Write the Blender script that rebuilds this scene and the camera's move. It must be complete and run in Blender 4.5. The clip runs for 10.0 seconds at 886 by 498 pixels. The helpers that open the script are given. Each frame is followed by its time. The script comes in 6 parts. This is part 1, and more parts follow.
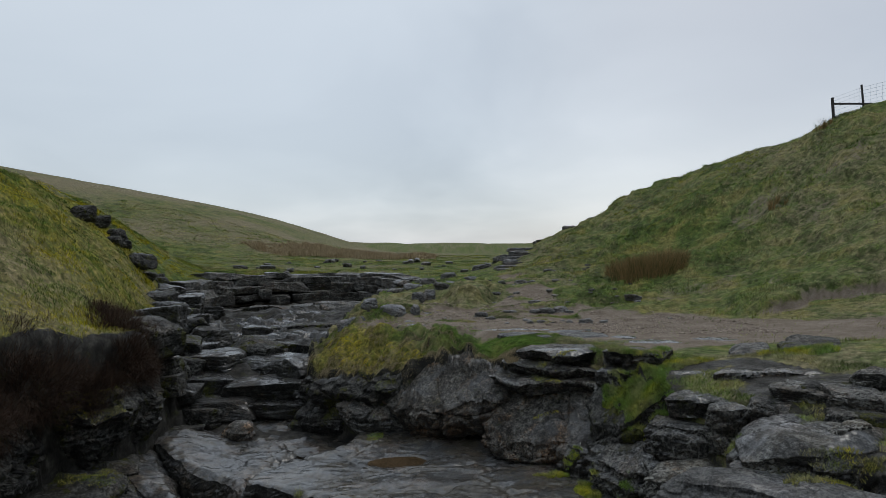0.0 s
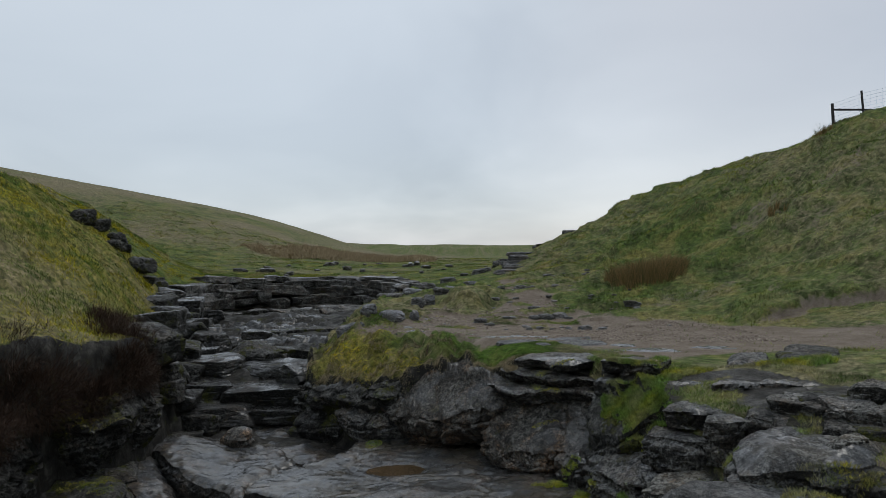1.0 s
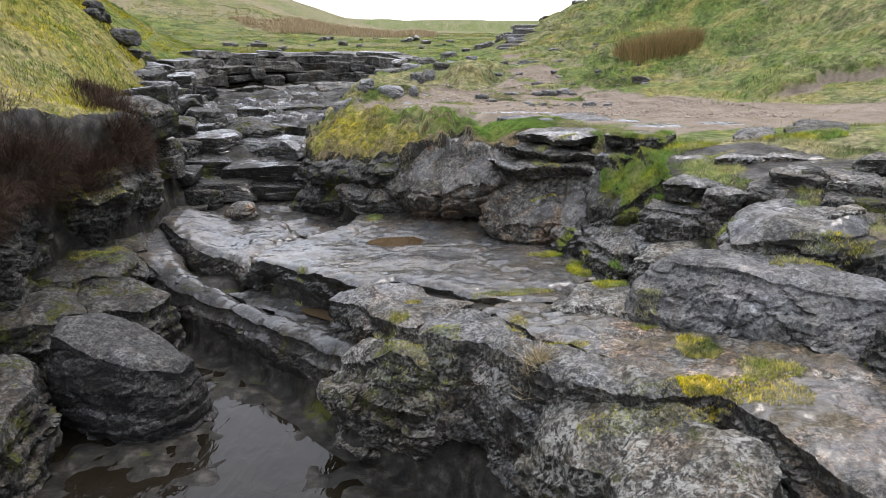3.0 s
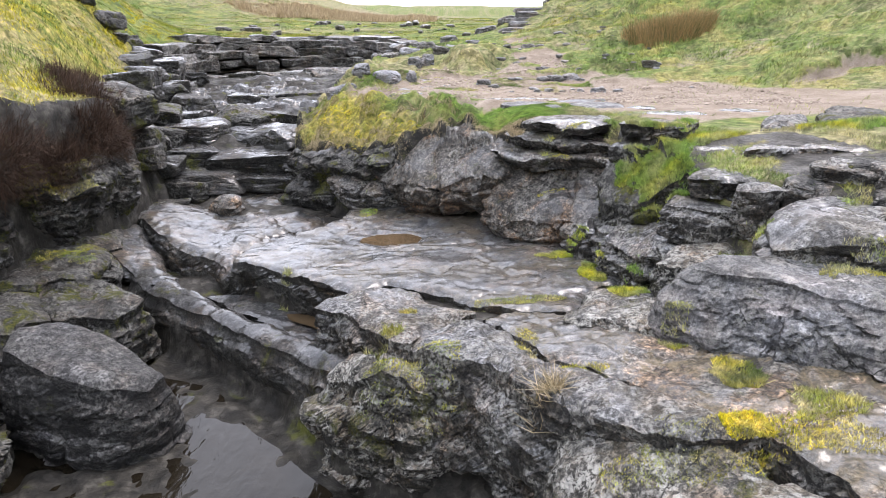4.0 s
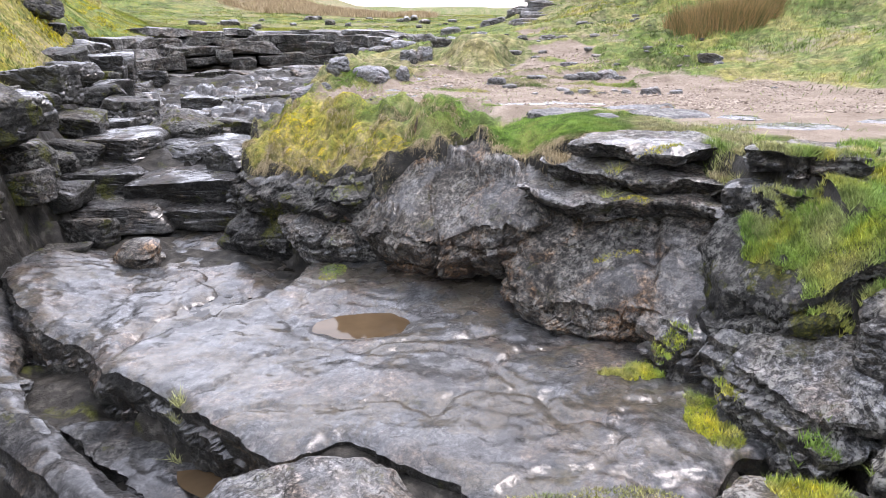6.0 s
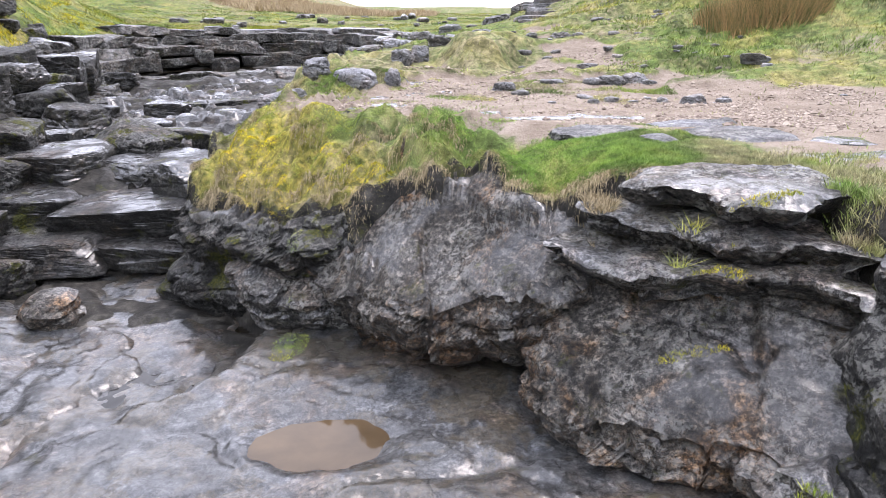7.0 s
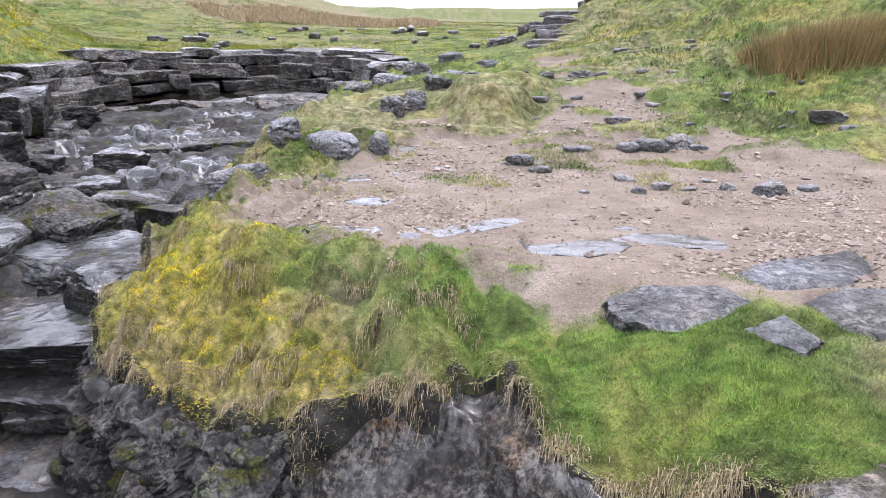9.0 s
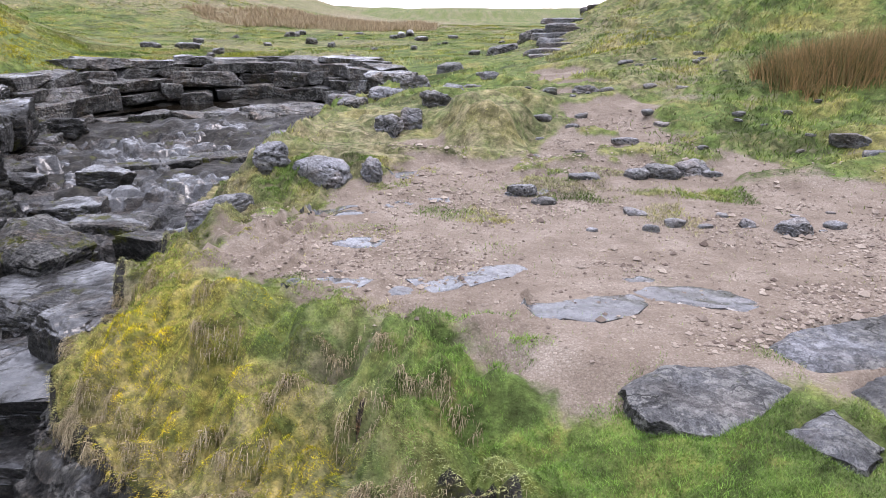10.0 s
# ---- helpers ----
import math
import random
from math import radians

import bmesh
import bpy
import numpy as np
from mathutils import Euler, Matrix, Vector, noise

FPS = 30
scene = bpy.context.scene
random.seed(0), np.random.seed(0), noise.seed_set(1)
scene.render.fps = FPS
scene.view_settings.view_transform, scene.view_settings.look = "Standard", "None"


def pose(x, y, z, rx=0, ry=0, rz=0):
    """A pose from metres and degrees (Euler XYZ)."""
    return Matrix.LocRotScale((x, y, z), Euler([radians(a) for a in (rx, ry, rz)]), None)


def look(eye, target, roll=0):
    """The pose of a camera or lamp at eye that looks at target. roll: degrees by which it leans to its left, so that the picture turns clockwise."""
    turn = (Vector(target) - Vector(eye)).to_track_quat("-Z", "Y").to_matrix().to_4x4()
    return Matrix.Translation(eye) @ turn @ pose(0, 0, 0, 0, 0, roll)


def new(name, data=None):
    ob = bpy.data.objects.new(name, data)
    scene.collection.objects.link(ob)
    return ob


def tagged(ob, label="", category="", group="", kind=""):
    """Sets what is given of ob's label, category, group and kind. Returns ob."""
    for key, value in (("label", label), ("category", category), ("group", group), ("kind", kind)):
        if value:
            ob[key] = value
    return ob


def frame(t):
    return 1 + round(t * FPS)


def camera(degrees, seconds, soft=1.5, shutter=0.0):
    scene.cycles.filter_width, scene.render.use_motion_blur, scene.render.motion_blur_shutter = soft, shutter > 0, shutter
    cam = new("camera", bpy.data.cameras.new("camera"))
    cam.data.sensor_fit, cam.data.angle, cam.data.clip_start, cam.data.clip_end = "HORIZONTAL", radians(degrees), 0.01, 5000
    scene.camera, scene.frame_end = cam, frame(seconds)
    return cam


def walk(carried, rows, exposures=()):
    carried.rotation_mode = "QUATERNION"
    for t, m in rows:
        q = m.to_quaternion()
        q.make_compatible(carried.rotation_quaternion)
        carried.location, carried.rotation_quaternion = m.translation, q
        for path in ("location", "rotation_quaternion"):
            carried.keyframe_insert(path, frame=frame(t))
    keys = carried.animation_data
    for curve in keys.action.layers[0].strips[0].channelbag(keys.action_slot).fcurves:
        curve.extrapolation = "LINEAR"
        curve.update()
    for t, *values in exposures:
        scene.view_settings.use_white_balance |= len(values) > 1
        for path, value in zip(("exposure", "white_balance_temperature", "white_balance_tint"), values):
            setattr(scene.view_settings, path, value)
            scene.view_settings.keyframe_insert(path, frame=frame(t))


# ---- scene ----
cam = camera(67.9, 10.0, soft=0.35)
METRES, EYE, TILT, LEAN, TURN = 10.0, 1.6, 0.0, 0.0, 0.0
ROWS = [
    (0.0, 0.0, 0.0, 0.0, -0.0, 0.0, -0.0),
    (0.5, 0.0011, 0.0003, 0.0106, 0.02, 0.14, -0.13),
    (1.0, 0.0019, -0.001, 0.0111, 0.02, 0.13, -0.18),
    (1.5, 0.0019, -0.0015, 0.0083, 0.02, -1.76, -0.27),
    (2.0, 0.0013, -0.0009, 0.0044, 0.03, -8.84, -0.31),
    (2.5, 0.0024, 0.0031, 0.0002, 0.09, -16.1, -0.33),
    (4.0, 0.0061, 0.1032, -0.0152, 0.15, -19.76, -0.28),
    (4.5, 0.0058, 0.1769, -0.0238, 0.16, -19.74, -0.27),
    (5.0, 0.0057, 0.2655, -0.0336, 0.19, -19.7, -0.31),
    (5.5, 0.0059, 0.3637, -0.044, 0.24, -19.66, -0.29),
    (7.0, 0.0105, 0.6585, -0.0649, 0.28, -19.64, -0.29),
    (7.5, 0.0117, 0.7591, -0.0606, 0.29, -19.62, -0.29),
    (8.0, 0.0111, 0.8472, -0.0429, 0.32, -19.62, -0.26),
    (8.5, 0.0101, 0.8803, -0.0178, 0.35, -19.62, -0.23),
    (9.0, 0.0118, 0.895, -0.0066, 0.37, -19.62, -0.23),
    (9.5, 0.0157, 0.9206, 0.0031, 0.38, -19.6, -0.25),
    (10.0, 0.0155, 0.9567, 0.0128, 0.41, -19.6, -0.24),
]
walk(cam, [(t, pose(0, 0, EYE, TILT, LEAN, TURN) @ pose(METRES * x, METRES * y, METRES * z, 90 + pitch, roll, yaw)) for t, x, y, z, yaw, pitch, roll in ROWS],
     exposures=[(0.0, -0.92, 6250, 10), (1.5, -0.95, 6250, 10), (2.0, -0.78, 6400, 12), (2.4, -0.4, 6800, 14), (2.7, 0.25, 6700, 16), (3.0, 0.8, 6500, 17), (3.8, 1.41, 6450, 20), (7.5, 1.48, 6250, 24), (8.5, 1.38, 6200, 25), (10.0, 0.98, 6200, 25)])

# ---- world and light ----
world = bpy.data.worlds.new("overcast_sky")
scene.world = world
world.use_nodes = True


def node_maker(tree):
    def make(kind, **kw):
        n = tree.nodes.new(kind)
        for k, v in kw.items():
            if k == "inputs":
                for i, val in v.items():
                    n.inputs[i].default_value = val
            else:
                setattr(n, k, v)
        return n
    return make


def build_sky():
    tree = world.node_tree
    tree.nodes.clear()
    mk, ln = node_maker(tree), tree.links.new
    out = mk("ShaderNodeOutputWorld")
    sky = mk("ShaderNodeTexSky", sky_type="NISHITA", sun_disc=False, sun_elevation=radians(38), sun_rotation=radians(25))
    blue = mk("ShaderNodeBackground", inputs={1: 0.03})
    ln(sky.outputs[0], blue.inputs[0])
    tc = mk("ShaderNodeTexCoord")
    sep = mk("ShaderNodeSeparateXYZ")
    ln(tc.outputs["Generated"], sep.inputs[0])
    zc = mk("ShaderNodeMath", operation="MAXIMUM", inputs={1: 0.0})
    ln(sep.outputs[2], zc.inputs[0])
    za = mk("ShaderNodeMath", operation="ADD", inputs={1: 0.28})
    ln(zc.outputs[0], za.inputs[0])
    div = mk("ShaderNodeVectorMath", operation="DIVIDE")
    ln(tc.outputs["Generated"], div.inputs[0])
    comb = mk("ShaderNodeCombineXYZ", inputs={2: 1.0})
    ln(za.outputs[0], comb.inputs[0])
    ln(za.outputs[0], comb.inputs[1])
    ln(comb.outputs[0], div.inputs[1])
    sep2 = mk("ShaderNodeSeparateXYZ")
    ln(div.outputs[0], sep2.inputs[0])
    flat = mk("ShaderNodeCombineXYZ", inputs={2: 3.7})
    ln(sep2.outputs[0], flat.inputs[0])
    ln(sep2.outputs[1], flat.inputs[1])
    big = mk("ShaderNodeTexNoise", inputs={"Scale": 1.25, "Detail": 4.0, "Roughness": 0.5, "Distortion": 0.3})
    ln(flat.outputs[0], big.inputs["Vector"])
    ramp = mk("ShaderNodeValToRGB")
    e = ramp.color_ramp.elements
    e[0].position, e[0].color = 0.30, (0.44, 0.50, 0.56, 1)
    e[1].position, e[1].color = 0.70, (0.86, 0.90, 0.93, 1)
    m = ramp.color_ramp.elements.new(0.5)
    m.color = (0.62, 0.68, 0.73, 1)
    ln(big.outputs[0], ramp.inputs[0])
    # bright break in the cloud low over the dale, to the north-east
    d = mk("ShaderNodeVectorMath", operation="DOT_PRODUCT", inputs={1: Vector((0.36, 0.92, 0.13)).normalized()})
    ln(tc.outputs["Generated"], d.inputs[0])
    mr = mk("ShaderNodeMapRange", inputs={1: 0.93, 2: 1.0, 3: 0.0, 4: 0.6})
    mr.interpolation_type = "SMOOTHSTEP"
    ln(d.outputs["Value"], mr.inputs[0])
    mix = mk("ShaderNodeMixRGB", inputs={2: (0.88, 0.91, 0.93, 1)})
    ln(mr.outputs[0], mix.inputs[0])
    ln(ramp.outputs[0], mix.inputs[1])
    # thinner cloud to the north-west
    d2 = mk("ShaderNodeVectorMath", operation="DOT_PRODUCT", inputs={1: Vector((-0.3, 0.82, 0.4)).normalized()})
    ln(tc.outputs["Generated"], d2.inputs[0])
    mr2 = mk("ShaderNodeMapRange", inputs={1: 0.82, 2: 1.0, 3: 0.0, 4: 0.8})
    mr2.interpolation_type = "SMOOTHSTEP"
    ln(d2.outputs["Value"], mr2.inputs[0])
    mix2 = mk("ShaderNodeMixRGB", inputs={2: (0.84, 0.90, 0.94, 1)})
    ln(mr2.outputs[0], mix2.inputs[0])
    ln(mix.outputs[0], mix2.inputs[1])
    # heavier cloud high in the north-east
    d3 = mk("ShaderNodeVectorMath", operation="DOT_PRODUCT", inputs={1: Vector((0.52, 0.74, 0.42)).normalized()})
    ln(tc.outputs["Generated"], d3.inputs[0])
    mr3 = mk("ShaderNodeMapRange", inputs={1: 0.9, 2: 1.0, 3: 0.0, 4: 0.6})
    mr3.interpolation_type = "SMOOTHSTEP"
    ln(d3.outputs["Value"], mr3.inputs[0])
    mix = mk("ShaderNodeMixRGB", inputs={2: (0.47, 0.51, 0.57, 1)})
    ln(mr3.outputs[0], mix.inputs[0])
    ln(mix2.outputs[0], mix.inputs[1])
    cloud = mk("ShaderNodeBackground")
    rise = mk("ShaderNodeMapRange", inputs={1: 0.2, 2: 1.0, 3: 1.3, 4: 1.45})
    ln(zc.outputs[0], rise.inputs[0])
    ln(rise.outputs[0], cloud.inputs[1])
    ln(mix.outputs[0], cloud.inputs[0])
    add = mk("ShaderNodeAddShader")
    ln(cloud.outputs[0], add.inputs[0])
    ln(blue.outputs[0], add.inputs[1])
    ln(add.outputs[0], out.inputs[0])


build_sky()
sun_data = bpy.data.lights.new("sun", "SUN")
sun_data.energy, sun_data.angle, sun_data.color = 1.1, radians(25), (1.0, 0.95, 0.86)
sun = new("sun", sun_data)
sun.matrix_world = look((0, 0, 30), (-9, -12, 0))


# ---- noise ----
def hash3(ix, iy, iz, seed):
    h = (np.asarray(ix) * 374761393 + np.asarray(iy) * 668265263 + np.asarray(iz) * 2147483647 + int(seed) * 974634777) & 0xFFFFFFFF
    h = ((h ^ (h >> 13)) * 1274126177) & 0xFFFFFFFF
    h = ((h ^ (h >> 16)) * 2246822519) & 0xFFFFFFFF
    return ((h ^ (h >> 15)) & 0xFFFFFF) / float(0xFFFFFF)


def vnoise(x, y, z=0.0, seed=0):
    """Smooth noise in -1..1."""
    flat = np.ndim(z) == 0 and z == 0
    x, y, z = np.broadcast_arrays(np.asarray(x, float), np.asarray(y, float), np.asarray(z, float))
    fx, fy, fz = np.floor(x), np.floor(y), np.floor(z)
    ix, iy, iz = fx.astype(np.int64), fy.astype(np.int64), fz.astype(np.int64)
    u, v, w = x - fx, y - fy, z - fz
    u, v, w = u * u * (3 - 2 * u), v * v * (3 - 2 * v), w * w * (3 - 2 * w)
    r = 0.0
    for a in (0, 1):
        for b in (0, 1):
            for c in (0,) if flat else (0, 1):
                r = r + hash3(ix + a, iy + b, iz + c, seed) * (u if a else 1 - u) * (v if b else 1 - v) * (w if c else 1 - w)
    return r * 2 - 1


def fbm(x, y, z=0.0, seed=0, octaves=4, gain=0.5):
    total, amp, f = 0.0, 1.0, 1.0
    for i in range(octaves):
        total = total + amp * vnoise(x * f, y * f, 0 if np.ndim(z) == 0 and z == 0 else z * f, seed + 17 * i)
        amp *= gain
        f *= 2.03
    return total


def cells(x, y, z=0.0, seed=0):
    """Broken blocks: a value in -1..1 for the nearest cell, and the gap to the next one (0 on a joint)."""
    x, y, z = np.broadcast_arrays(np.asarray(x, float), np.asarray(y, float), np.asarray(z, float))
    ix, iy, iz = np.floor(x).astype(np.int64), np.floor(y).astype(np.int64), np.floor(z).astype(np.int64)
    f1, f2, val = np.full(x.shape, 9.0), np.full(x.shape, 9.0), np.zeros(x.shape)
    for a in (-1, 0, 1):
        for b in (-1, 0, 1):
            for c in (-1, 0, 1):
                jx, jy, jz = ix + a, iy + b, iz + c
                d = np.sqrt((jx + hash3(jx, jy, jz, seed) - x) ** 2 + (jy + hash3(jx, jy, jz, seed + 1) - y) ** 2 + (jz + hash3(jx, jy, jz, seed + 2) - z) ** 2)
                near = d < f1
                f2 = np.where(near, f1, np.minimum(f2, d))
                val = np.where(near, hash3(jx, jy, jz, seed + 3), val)
                f1 = np.where(near, d, f1)
    return val * 2 - 1, f2 - f1


def smooth(e0, e1, x):
    t = np.clip((x - e0) / (e1 - e0), 0, 1)
    return t * t * (3 - 2 * t)


def inside_distance(x, y, outline, closed=True):
    """Signed distance to a polygon's outline: positive inside."""
    p = np.array(outline, float)
    q = np.roll(p, -1, axis=0)
    best = np.full(np.shape(x), 1e9)
    odd = np.zeros(np.shape(x), bool)
    for (ax, ay), (bx, by) in zip(p, q):
        dx, dy = bx - ax, by - ay
        t = np.clip(((x - ax) * dx + (y - ay) * dy) / (dx * dx + dy * dy + 1e-12), 0, 1)
        best = np.minimum(best, np.hypot(x - ax - t * dx, y - ay - t * dy))
        if ay != by:
            odd ^= ((ay > y) != (by > y)) & (x < (bx - ax) * (y - ay) / (by - ay) + ax)
    return np.where(odd, best, -best)


# ---- mesh helpers ----
def mesh_from(name, verts, faces, mats=(), smooth_shade=True, masks=None):
    """A mesh from arrays; faces: an n x 3 or n x 4 array, or a list of such arrays."""
    me = bpy.data.meshes.new(name)
    if not isinstance(faces, (list, tuple)):
        faces = [faces]
    verts = np.asarray(verts, np.float32)
    loops = np.concatenate([np.asarray(f, np.int32).ravel() for f in faces])
    counts = np.concatenate([np.full(len(f), np.shape(f)[1], np.int32) for f in faces])
    me.vertices.add(len(verts))
    me.vertices.foreach_set("co", verts.ravel())
    me.loops.add(len(loops))
    me.loops.foreach_set("vertex_index", loops)
    me.polygons.add(len(counts))
    starts = np.concatenate([[0], np.cumsum(counts)[:-1]]).astype(np.int32)
    me.polygons.foreach_set("loop_start", starts)
    me.polygons.foreach_set("loop_total", counts)
    me.polygons.foreach_set("use_smooth", np.concatenate([np.full(len(f), k) for f, k in zip(faces, smooth_shade)]) if isinstance(smooth_shade, tuple) else np.full(len(counts), smooth_shade))
    if masks is not None:
        at = me.color_attributes.new("cover", "FLOAT_COLOR", "POINT")
        at.data.foreach_set("color", np.asarray(masks, np.float32).ravel())
    me.update(calc_edges=True)
    for m in mats:
        me.materials.append(m)
    return me


def part(name, me, parent, label="", m=None):
    ob = new(name, me)
    ob.parent = parent
    if m is not None:
        ob.matrix_basis = m
    return tagged(ob, label) if label else ob


def grid_faces(nu, nv, wrap=False):
    i = np.arange(nu - (0 if wrap else 1))[:, None]
    j = np.arange(nv - 1)[None, :]
    i2 = (i + 1) % nu
    return np.stack([i * nv + j, i2 * nv + j, i2 * nv + j + 1, i * nv + j + 1], -1).reshape(-1, 4)
# ---- materials ----
def material(name):
    m = bpy.data.materials.new(name)
    m.use_nodes = True
    t = m.node_tree
    t.nodes.clear()
    mk = node_maker(t)
    out = mk("ShaderNodeOutputMaterial")
    b = mk("ShaderNodeBsdfPrincipled")
    t.links.new(b.outputs[0], out.inputs[0])
    return m, mk, t.links.new, b


def noise_node(mk, ln, vec, scale, detail=4.0, rough=0.55, dist=0.0):
    n = mk("ShaderNodeTexNoise", inputs={"Scale": scale, "Detail": detail, "Roughness": rough, "Distortion": dist})
    ln(vec, n.inputs["Vector"])
    return n.outputs[0]


def ramp_node(mk, ln, fac, *stops):
    r = mk("ShaderNodeValToRGB")
    els = r.color_ramp.elements
    els[0].position, els[0].color = stops[0][0], (*stops[0][1], 1)
    els[1].position, els[1].color = stops[-1][0], (*stops[-1][1], 1)
    for p, c in stops[1:-1]:
        e = els.new(p)
        e.color = (*c, 1)
    ln(fac, r.inputs[0])
    return r.outputs[0]


def rng_node(mk, ln, fac, lo, hi, a=0.0, b=1.0):
    n = mk("ShaderNodeMapRange", inputs={1: lo, 2: hi, 3: a, 4: b})
    n.interpolation_type = "SMOOTHSTEP"
    ln(fac, n.inputs[0])
    return n.outputs[0]


def mix_node(mk, ln, fac, a, b, mode="MIX"):
    n = mk("ShaderNodeMixRGB", blend_type=mode)
    for s, v in ((0, fac), (1, a), (2, b)):
        if isinstance(v, (int, float)):
            n.inputs[s].default_value = v
        elif isinstance(v, tuple):
            n.inputs[s].default_value = (*v, 1)
        else:
            ln(v, n.inputs[s])
    return n.outputs[0]


def math_node(mk, ln, op, a, b=0.0):
    n = mk("ShaderNodeMath", operation=op)
    for s, v in ((0, a), (1, b)):
        if isinstance(v, (int, float)):
            n.inputs[s].default_value = v
        else:
            ln(v, n.inputs[s])
    return n.outputs[0]


def bump_node(mk, ln, height, strength, distance, normal=None):
    n = mk("ShaderNodeBump", inputs={"Strength": strength, "Distance": distance})
    ln(height, n.inputs["Height"])
    if normal is not None:
        ln(normal, n.inputs["Normal"])
    return n.outputs[0]


def world_pos(mk):
    return mk("ShaderNodeNewGeometry").outputs["Position"]


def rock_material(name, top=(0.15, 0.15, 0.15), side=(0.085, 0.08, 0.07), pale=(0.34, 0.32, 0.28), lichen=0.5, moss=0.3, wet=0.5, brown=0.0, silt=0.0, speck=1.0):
    """Carboniferous limestone: clean worn tops, layered sides darkened with shade in their colour, cracks, pale lichen,
    moss, a film of water on level faces.
    """
    m, mk, ln, b = material(name)
    pos = world_pos(mk)
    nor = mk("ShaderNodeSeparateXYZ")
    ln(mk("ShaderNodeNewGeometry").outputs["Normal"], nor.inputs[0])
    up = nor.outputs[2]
    warp = mk("ShaderNodeTexNoise", inputs={"Scale": 2.4, "Detail": 5.0})
    ln(pos, warp.inputs["Vector"])
    mp = mk("ShaderNodeMapping", inputs={"Scale": (1, 1, 3.2), "Rotation": (0.06, 0.04, 0)})
    ln(mix_node(mk, ln, 0.25, pos, warp.outputs[1], "ADD"), mp.inputs[0])
    bedded = mp.outputs[0]
    big = noise_node(mk, ln, pos, 1.1, 5, 0.6, 0.4)
    mid = noise_node(mk, ln, bedded, 3.6, 10, 0.7, 0.25)
    fine = noise_node(mk, ln, pos, 30, 8, 0.8)
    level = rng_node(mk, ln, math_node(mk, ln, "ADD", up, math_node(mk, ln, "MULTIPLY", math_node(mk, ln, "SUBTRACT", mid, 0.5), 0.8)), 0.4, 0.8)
    # flanks darker than level tops, darkest in hollows: shade put into the colour
    shaded_flank = ramp_node(mk, ln, mid, (0.36, tuple(c * 0.35 for c in side)), (0.47, tuple(c * 0.9 for c in side)), (0.55, tuple(c * 1.3 for c in side)), (0.68, pale))
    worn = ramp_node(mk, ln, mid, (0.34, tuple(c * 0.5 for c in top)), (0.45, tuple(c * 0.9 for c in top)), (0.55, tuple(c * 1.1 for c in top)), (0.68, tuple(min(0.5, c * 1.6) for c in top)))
    col = mix_node(mk, ln, level, shaded_flank, worn)
    col = mix_node(mk, ln, 1.0, col, ramp_node(mk, ln, big, (0.38, (0.6, 0.58, 0.54)), (0.5, (1.0, 0.99, 0.97)), (0.62, (1.25, 1.25, 1.28))), "MULTIPLY")
    # crisp-edged dark algae and clean stone
    alga = noise_node(mk, ln, bedded, 7.5, 10, 0.78, 0.2)
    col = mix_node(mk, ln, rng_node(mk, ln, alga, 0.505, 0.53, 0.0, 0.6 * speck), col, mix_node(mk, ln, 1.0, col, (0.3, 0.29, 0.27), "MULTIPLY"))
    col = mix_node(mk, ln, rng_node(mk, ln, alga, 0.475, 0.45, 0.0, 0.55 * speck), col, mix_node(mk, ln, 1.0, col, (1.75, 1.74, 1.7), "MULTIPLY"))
    # hollows of the fine bump painted dark for shade, its rises pale
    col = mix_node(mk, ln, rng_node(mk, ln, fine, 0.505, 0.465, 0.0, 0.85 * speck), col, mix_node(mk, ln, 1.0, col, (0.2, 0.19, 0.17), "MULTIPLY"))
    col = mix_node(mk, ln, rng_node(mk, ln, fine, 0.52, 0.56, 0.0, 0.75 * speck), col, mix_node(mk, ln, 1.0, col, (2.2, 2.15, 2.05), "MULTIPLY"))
    # solution pits on the flanks, coloured near-black to stand for their shade
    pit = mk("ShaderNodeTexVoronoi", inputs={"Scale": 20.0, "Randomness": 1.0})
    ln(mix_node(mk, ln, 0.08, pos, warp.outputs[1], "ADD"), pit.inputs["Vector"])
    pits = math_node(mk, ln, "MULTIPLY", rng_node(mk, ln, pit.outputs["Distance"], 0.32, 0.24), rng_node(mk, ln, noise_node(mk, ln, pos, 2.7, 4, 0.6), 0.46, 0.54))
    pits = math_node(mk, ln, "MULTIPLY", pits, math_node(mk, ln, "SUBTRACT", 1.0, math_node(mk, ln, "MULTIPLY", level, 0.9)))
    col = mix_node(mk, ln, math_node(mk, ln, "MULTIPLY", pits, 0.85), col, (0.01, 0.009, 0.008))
    if brown:
        col = mix_node(mk, ln, rng_node(mk, ln, noise_node(mk, ln, pos, 1.5, 6, 0.65, 0.5), 0.46, 0.64, 0, brown), col, mix_node(mk, ln, 1.0, col, (2.1, 1.32, 0.7), "MULTIPLY"))
    # pale crusts of lichen, in spots of two sizes
    vor = mk("ShaderNodeTexVoronoi", inputs={"Scale": 13.0, "Randomness": 1.0})
    ln(pos, vor.inputs["Vector"])
    spots = rng_node(mk, ln, vor.outputs["Distance"], 0.2, 0.15)
    some = rng_node(mk, ln, noise_node(mk, ln, pos, 2.3, 3), 0.57, 0.64)
    spots = math_node(mk, ln, "MULTIPLY", spots, some)
    where = rng_node(mk, ln, noise_node(mk, ln, pos, 2.6, 5, 0.7), 0.42, 0.56)
    crust = rng_node(mk, ln, noise_node(mk, ln, pos, 17, 9, 0.8, 0.3), 0.505, 0.525)
    lf = math_node(mk, ln, "MULTIPLY", math_node(mk, ln, "MAXIMUM", math_node(mk, ln, "MULTIPLY", spots, 0.9), math_node(mk, ln, "MULTIPLY", crust, where)), lichen)
